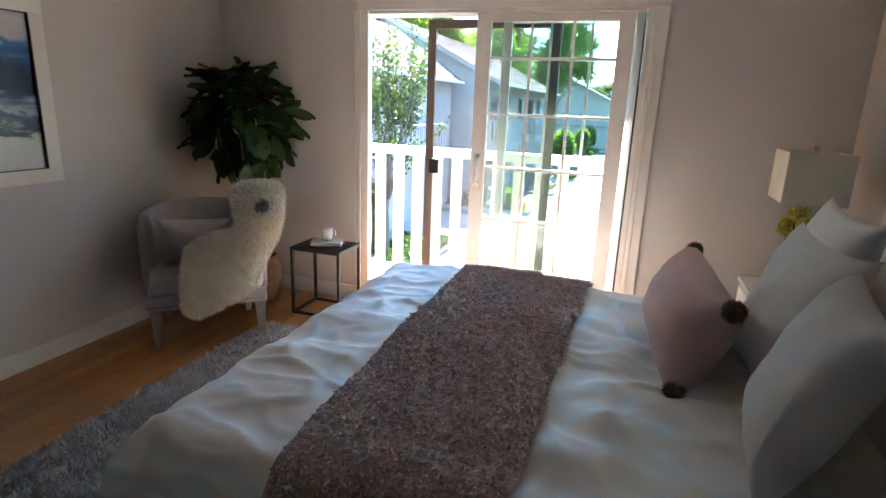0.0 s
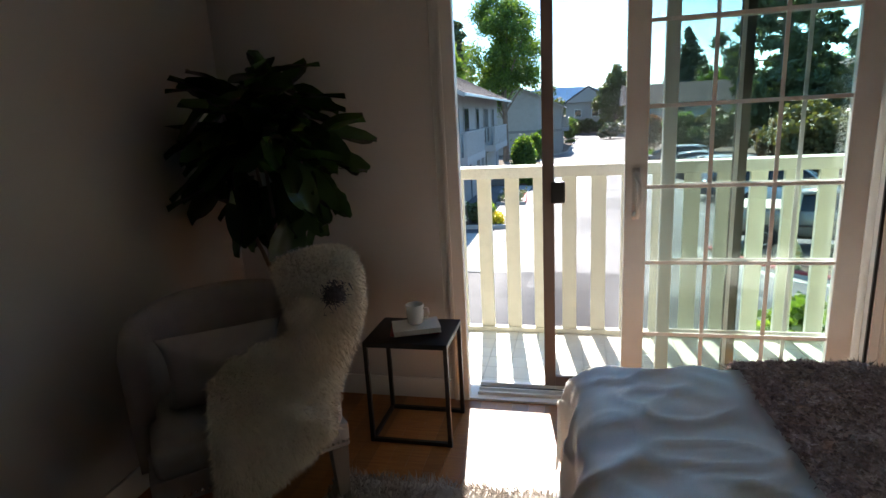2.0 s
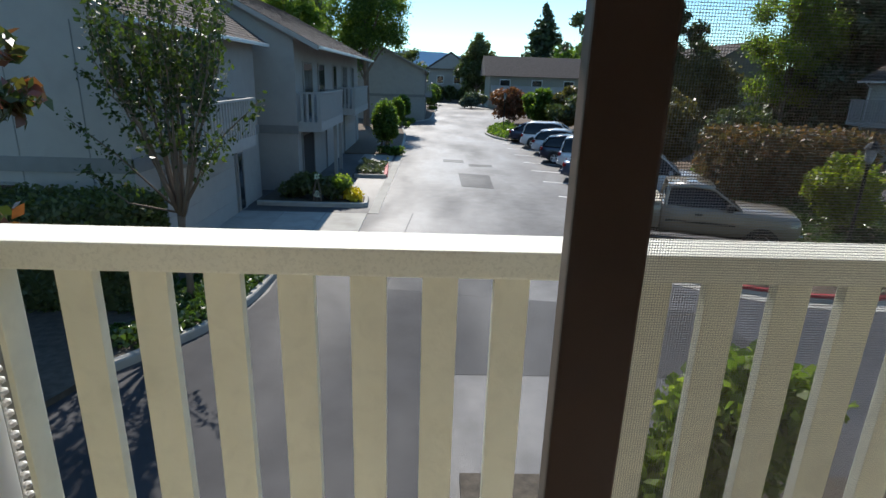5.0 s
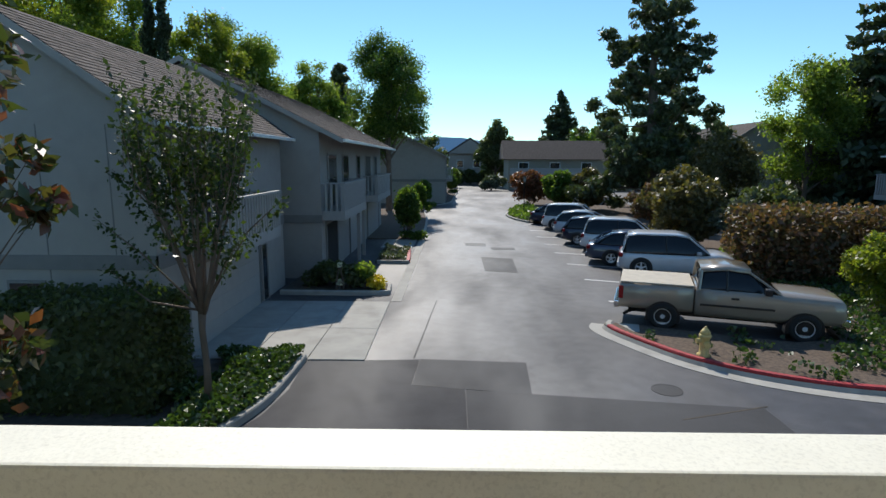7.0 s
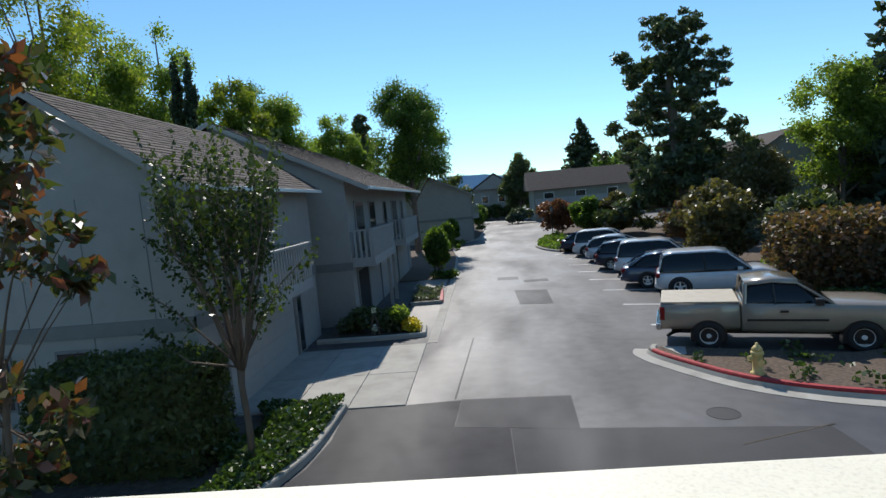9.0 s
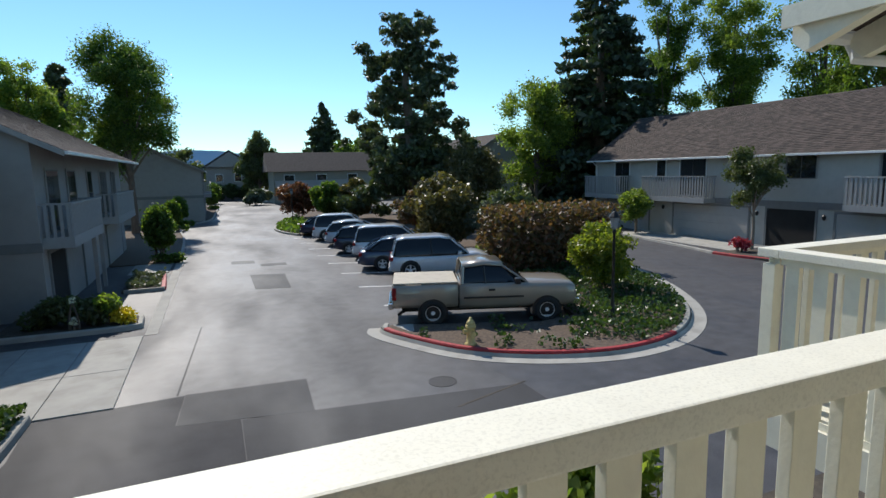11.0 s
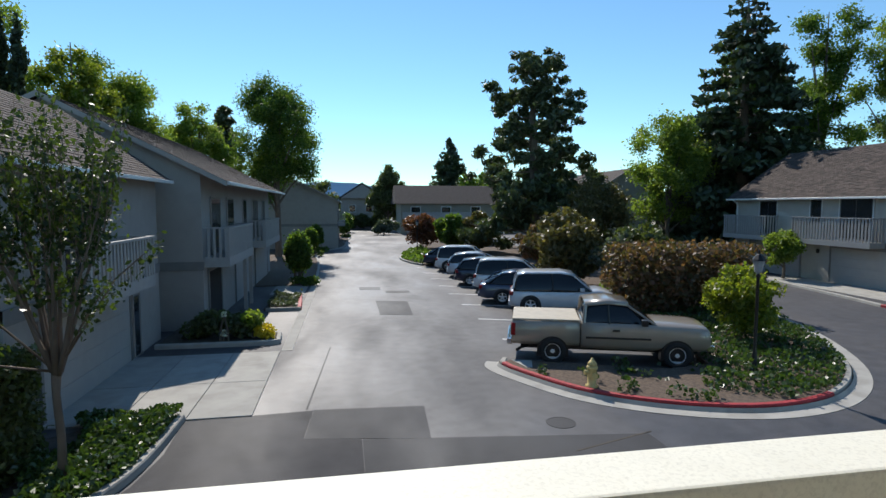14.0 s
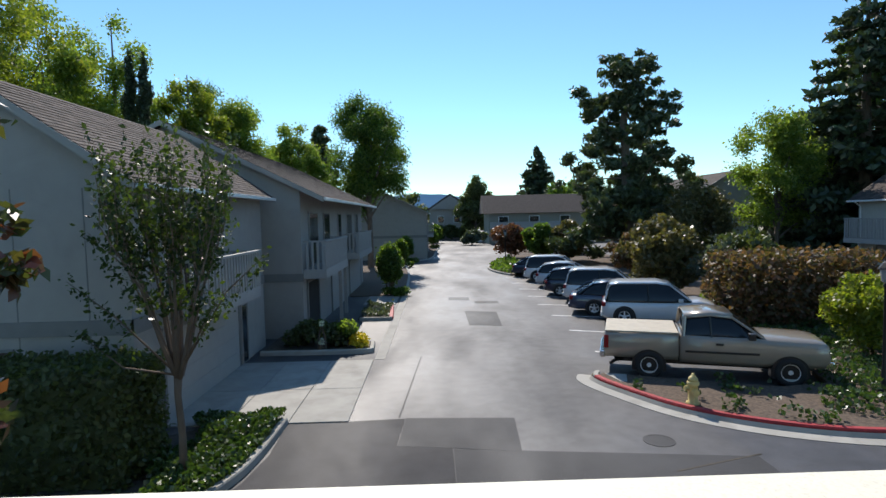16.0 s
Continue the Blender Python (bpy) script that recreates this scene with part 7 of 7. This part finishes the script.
def car(name, at, heading, paint, label, style, group="cars parked along the lane"):
    """style: 'suv', 'sedan' or 'hatch'. at: the rear axle's middle on the ground, the nose towards +x."""
    t = thing(name, (at[0], at[1], G + 0.001), label, "car", group, rz=heading)
    if style == "suv":
        wb, w, r, zb, hood, roof, rear, front = 2.65, 0.92, 0.36, 0.95, 1.0, 1.70, -0.85, 3.55
        gh = ((-0.72, 0.99, 1.03, 0.9, 0.86), (-0.55, 0.97, 1.58, 0.89, 0.72), (-0.2, 0.96, 1.66, 0.89, 0.72), (1.2, 0.96, 1.68, 0.89, 0.73), (1.7, 0.97, 1.60, 0.88, 0.70), (2.42, 1.0, 1.04, 0.86, 0.82))
    elif style == "sedan":
        wb, w, r, zb, hood, roof, rear, front = 2.75, 0.90, 0.33, 0.90, 0.88, 1.44, -1.05, 3.65
        gh = ((-0.75, 0.95, 0.98, 0.84, 0.80), (-0.05, 0.92, 1.36, 0.85, 0.66), (0.55, 0.91, 1.44, 0.86, 0.66), (1.1, 0.91, 1.43, 0.86, 0.66), (1.5, 0.91, 1.36, 0.85, 0.65), (2.35, 0.93, 0.97, 0.83, 0.78))
    else:
        wb, w, r, zb, hood, roof, rear, front = 2.6, 0.88, 0.32, 0.92, 0.92, 1.50, -0.8, 3.35
        gh = ((-0.72, 0.96, 1.0, 0.84, 0.80), (-0.4, 0.94, 1.38, 0.85, 0.68), (0.4, 0.93, 1.50, 0.85, 0.68), (1.0, 0.93, 1.50, 0.85, 0.68), (1.45, 0.93, 1.41, 0.84, 0.66), (2.3, 0.96, 1.0, 0.82, 0.78))
    st = [(rear, 0.42, zb - 0.12, w * 0.86), (rear + 0.08, 0.30, zb - 0.02, w * 0.95), (rear + 0.35, 0.26, zb, w), (0.3, 0.24, zb, w), (wb * 0.55, 0.24, zb, w), (wb * 0.85, 0.24, zb, w), (wb + 0.1, 0.26, hood, w * 0.99), (front - 0.35, 0.26, hood - 0.12, w * 0.95), (front - 0.06, 0.3, hood - 0.26, w * 0.84), (front, 0.36, hood - 0.36, w * 0.74)]
    part("body", loft([body_ring(*s) for s in st]), paint, t, "", True)
    rings = []
    for x, zl, zt, wl, wt in gh:
        rings.append([(x, -wl, zl - 0.04), (x, -wl * 0.995, zl), (x, -wt * 1.02, zt - 0.05), (x, -wt * 0.9, zt - 0.005), (x, 0, zt + 0.015), (x, wt * 0.9, zt - 0.005), (x, wt * 1.02, zt - 0.05), (x, wl * 0.995, zl), (x, wl, zl - 0.04)])
    part("window_band", loft(rings), M["car_glass"], t, "dark tinted glass", True)
    rf_ = bmesh.new()
    rr = [(x, zt, wt) for x, zl, zt, wl, wt in gh[1:-1]]
    lo_, hi_ = [], []
    for x, zt, wt in rr:
        lo_.append([rf_.verts.new((x, q * wt, zt - 0.045 * (abs(q) > 0.95) + 0.018 * (1 - q * q))) for q in (-1.035, -0.9, -0.45, 0, 0.45, 0.9, 1.035)])
    for r0, r1 in zip(lo_, lo_[1:]):
        for j in range(6):
            rf_.faces.new((r0[j], r0[j + 1], r1[j + 1], r1[j]))
    ro = part("roof", rf_, paint, t, "", True)
    so = ro.modifiers.new("thick", "SOLIDIFY")
    so.thickness, so.offset = 0.03, 1
    for s in (-1, 1):
        for i, j in ((0, 1), (4, 5)):
            a, b = gh[i], gh[j]
            part("pillar", tube([(a[0], s * a[3], a[1]), ((a[0] + b[0]) / 2, s * (a[3] + b[4]) / 2 * 1.01, (a[1] + b[2]) / 2 + (0.02 if i else 0.08)), (b[0], s * b[4] * 1.02, b[2] - 0.03)] if i == 0 else [(b[0], s * b[3], b[1]), (a[0], s * a[4] * 1.03, a[2] - 0.03)], 0.035, 6), paint, t)
        part("pillar", tube([(0.9, s * gh[2][3] * 1.0, zb), (0.85, s * gh[2][4] * 1.04, gh[2][2] - 0.05)], 0.03, 6), M["black"], t)
        for x in (0, wb):
            arch(t, x, s * (w + 0.004), r)
            wheel(t, x, s * (w - 0.055), r)
        part("tail_light", box(rear - 0.005, rear + 0.16, *sorted((s * w * 0.62, s * w * 0.955)), zb - 0.22, zb - 0.05, 0.03), M["tail_red"], t, "red tail light")
        part("headlight", box(front - 0.26, front - 0.06, *sorted((s * w * 0.55, s * w * 0.88)), hood - 0.34, hood - 0.2, 0.03), M["lens"], t, "clear headlight")
        part("mirror", box(1.95, 2.12, *sorted((s * (w - 0.02), s * (w + 0.16))), zb + 0.02, zb + 0.15, 0.03), paint, t)
        for x in (0.62, 1.55):
            part("door_handle", box(x, x + 0.18, *sorted((s * (w - 0.012), s * (w + 0.022))), zb - 0.16, zb - 0.13, 0.006, seg=1), paint, t)
    part("rear_bumper", box(rear - 0.06, rear + 0.15, -w * 0.88, w * 0.88, 0.32, 0.52, 0.04), paint, t)
    part("licence_plate", box(rear - 0.012, rear + 0.05, -0.16, 0.16, 0.60, 0.70), M["gutter"], t)
    return t


def paint(name, c, metal=0.12):
    return mat(name, c, 0.28, 0.06, 3, 0.0, metal=metal, coat=0.8)


P_silver, P_navy, P_white, P_dark = paint("silver_paint", (0.60, 0.62, 0.64)), paint("slate_blue_paint", (0.045, 0.06, 0.10)), paint("pale_silver_paint", (0.74, 0.74, 0.73)), paint("navy_paint", (0.015, 0.02, 0.045))
P_tan, P_red = paint("tan_paint", (0.31, 0.262, 0.205)), paint("red_paint", (0.3, 0.01, 0.015))
HD = -18
lx, ly = 0.309 * 0.8 + 0.45, 0.951 * 0.8 - 0.14
car("suv", (7.25 + lx, 21.7 + ly), HD, P_silver, "silver compact suv parked in a stall", "suv")
car("sedan", (6.72 + lx, 23.95 + ly), HD, P_navy, "slate blue sedan parked in a stall", "sedan")
car("suv", (7.05 + lx, 27.3 + ly), HD, P_white, "pale silver crossover parked in a stall", "suv")
car("hatchback", (6.55 + lx, 29.7 + ly), HD, P_dark, "dark navy hatchback parked in a stall", "hatch")
car("hatchback", (6.75 + lx, 33.2 + ly), HD, P_silver, "silver hatchback parked in a stall", "hatch")
car("suv", (6.6 + lx, 36.4 + ly), HD, P_white, "pale silver wagon parked in a stall", "suv")
car("sedan", (6.4 + lx, 39.2 + ly), HD, P_dark, "dark sedan parked at the row's end", "sedan")
car("sedan", (12.5, 60.5), -10, P_red, "red sedan parked in the farther court", "sedan", "cars in the farther court")
car("suv", (12.2, 63.5), -10, P_dark, "dark suv parked in the farther court", "suv", "cars in the farther court")
car("sedan", (12.8, 57.5), -10, P_silver, "silver sedan parked in the farther court", "sedan", "cars in the farther court")


def pickup(at, heading):
    t = thing("pickup_truck", (at[0], at[1], G + 0.001), "tan extended-cab pickup truck with a bed cover", "truck", rz=heading)
    w, r = 0.99, 0.385
    bedm = loft([body_ring(-1.22, 0.58, 1.27, w * 0.96, 0), body_ring(-1.18, 0.55, 1.30, w, 0), body_ring(0.0, 0.55, 1.30, w, 0), body_ring(0.78, 0.55, 1.30, w, 0)])
    part("bed", bedm, P_tan, t, "", True)
    part("bed_cover", box(-1.20, 0.78, -w * 0.95, w * 0.95, 1.29, 1.335, 0.015), M["bed_cover"], t, "flat tan vinyl bed cover")
    st = [(0.83, 0.50, 1.28, w), (1.6, 0.48, 1.27, w), (2.6, 0.48, 1.25, w), (2.85, 0.48, 1.24, w), (3.1, 0.5, 1.235, w * 0.99), (4.1, 0.5, 1.20, w * 0.98), (4.36, 0.52, 1.17, w * 0.96), (4.43, 0.54, 1.11, w * 0.94), (4.46, 0.56, 0.98, w * 0.92)]
    part("cab", loft([body_ring(*s, 0.05) for s in st]), P_tan, t, "", True)
    gh = ((0.86, 1.24, 1.30, 0.92, 0.88), (0.98, 1.24, 1.80, 0.92, 0.72), (1.6, 1.24, 1.87, 0.92, 0.73), (2.15, 1.23, 1.82, 0.91, 0.71), (2.95, 1.22, 1.28, 0.88, 0.84))
    rings = []
    for x, zl, zt, wl, wt in gh:
        rings.append([(x, -wl, zl - 0.04), (x, -wl * 0.995, zl), (x, -wt * 1.02, zt - 0.06), (x, -wt * 0.9, zt - 0.01), (x, 0, zt + 0.015), (x, wt * 0.9, zt - 0.01), (x, wt * 1.02, zt - 0.06), (x, wl * 0.995, zl), (x, wl, zl - 0.04)])
    part("window_band", loft(rings), M["car_glass"], t, "dark cab glass", True)
    rf_ = bmesh.new()
    rows_ = []
    for x, zt, wt in ((0.93, 1.80, 0.73), (1.6, 1.88, 0.74), (2.18, 1.82, 0.72)):
        rows_.append([rf_.verts.new((x, q * wt, zt - 0.085 * (abs(q) > 0.95) + 0.02 * (1 - q * q))) for q in (-1.05, -0.9, -0.45, 0, 0.45, 0.9, 1.05)])
    for r0, r1 in zip(rows_, rows_[1:]):
        for j in range(6):
            rf_.faces.new((r0[j], r0[j + 1], r1[j + 1], r1[j]))
    ro = part("roof", rf_, P_tan, t, "", True)
    so = ro.modifiers.new("thick", "SOLIDIFY")
    so.thickness, so.offset = 0.035, 1
    for s in (-1, 1):
        part("pillar", tube([(0.9, s * 0.925, 1.24), (0.95, s * 0.76, 1.77)], 0.055, 6), P_tan, t)
        part("pillar", tube([(2.95, s * 0.88, 1.22), (2.16, s * 0.735, 1.77)], 0.035, 6), P_tan, t)
        part("pillar", tube([(1.62, s * 0.925, 1.23), (1.6, s * 0.755, 1.80)], 0.03, 6), M["black"], t)
        part("side_moulding", box(0.95, 2.8, *sorted((s * (w - 0.01), s * (w + 0.018))), 0.80, 0.86, 0.008), M["black"], t, "dark side moulding")
        part("door_handle", box(1.72, 1.92, *sorted((s * (w - 0.01), s * (w + 0.03))), 1.03, 1.09, 0.01), M["black"], t)
        part("mirror", box(2.5, 2.68, *sorted((s * (w - 0.03), s * (w + 0.2))), 1.24, 1.42, 0.03), M["black"], t)
        for x in (0, 3.53):
            arch(t, x, s * (w + 0.006), r)
            wheel(t, x, s * (w - 0.075), r, 0.25)
        part("tail_light", box(-1.235, -1.1, *sorted((s * w * 0.86, s * (w + 0.004))), 0.82, 1.2, 0.02), M["tail_red"], t, "red tail light")
        part("headlight", box(4.28, 4.452, *sorted((s * w * 0.6, s * w * 0.91)), 0.82, 0.98, 0.02), M["lens"], t, "clear headlight")
    part("rear_bumper", box(-1.36, -1.2, -w * 0.92, w * 0.92, 0.52, 0.72, 0.03), M["chrome"], t, "chrome rear bumper")
    part("front_bumper", box(4.36, 4.56, -w * 0.92, w * 0.92, 0.48, 0.70, 0.04), M["chrome"], t, "chrome front bumper")
    part("grille", box(4.40, 4.46, -0.5, 0.5, 0.76, 1.0, 0.02), M["black"], t)
    part("chassis", box(-0.95, 4.2, -0.55, 0.55, 0.35, 0.56), M["black"], t)
    part("exhaust", tube([(-0.7, -0.5, 0.42), (-0.95, -0.75, 0.4), (-1.05, -0.98, 0.38)], 0.045, 8), M["black"], t)
    return t


truck = pickup((6.22, 15.45), -19)
truck.matrix_world = truck.matrix_world @ Matrix.Scale(0.935, 4)
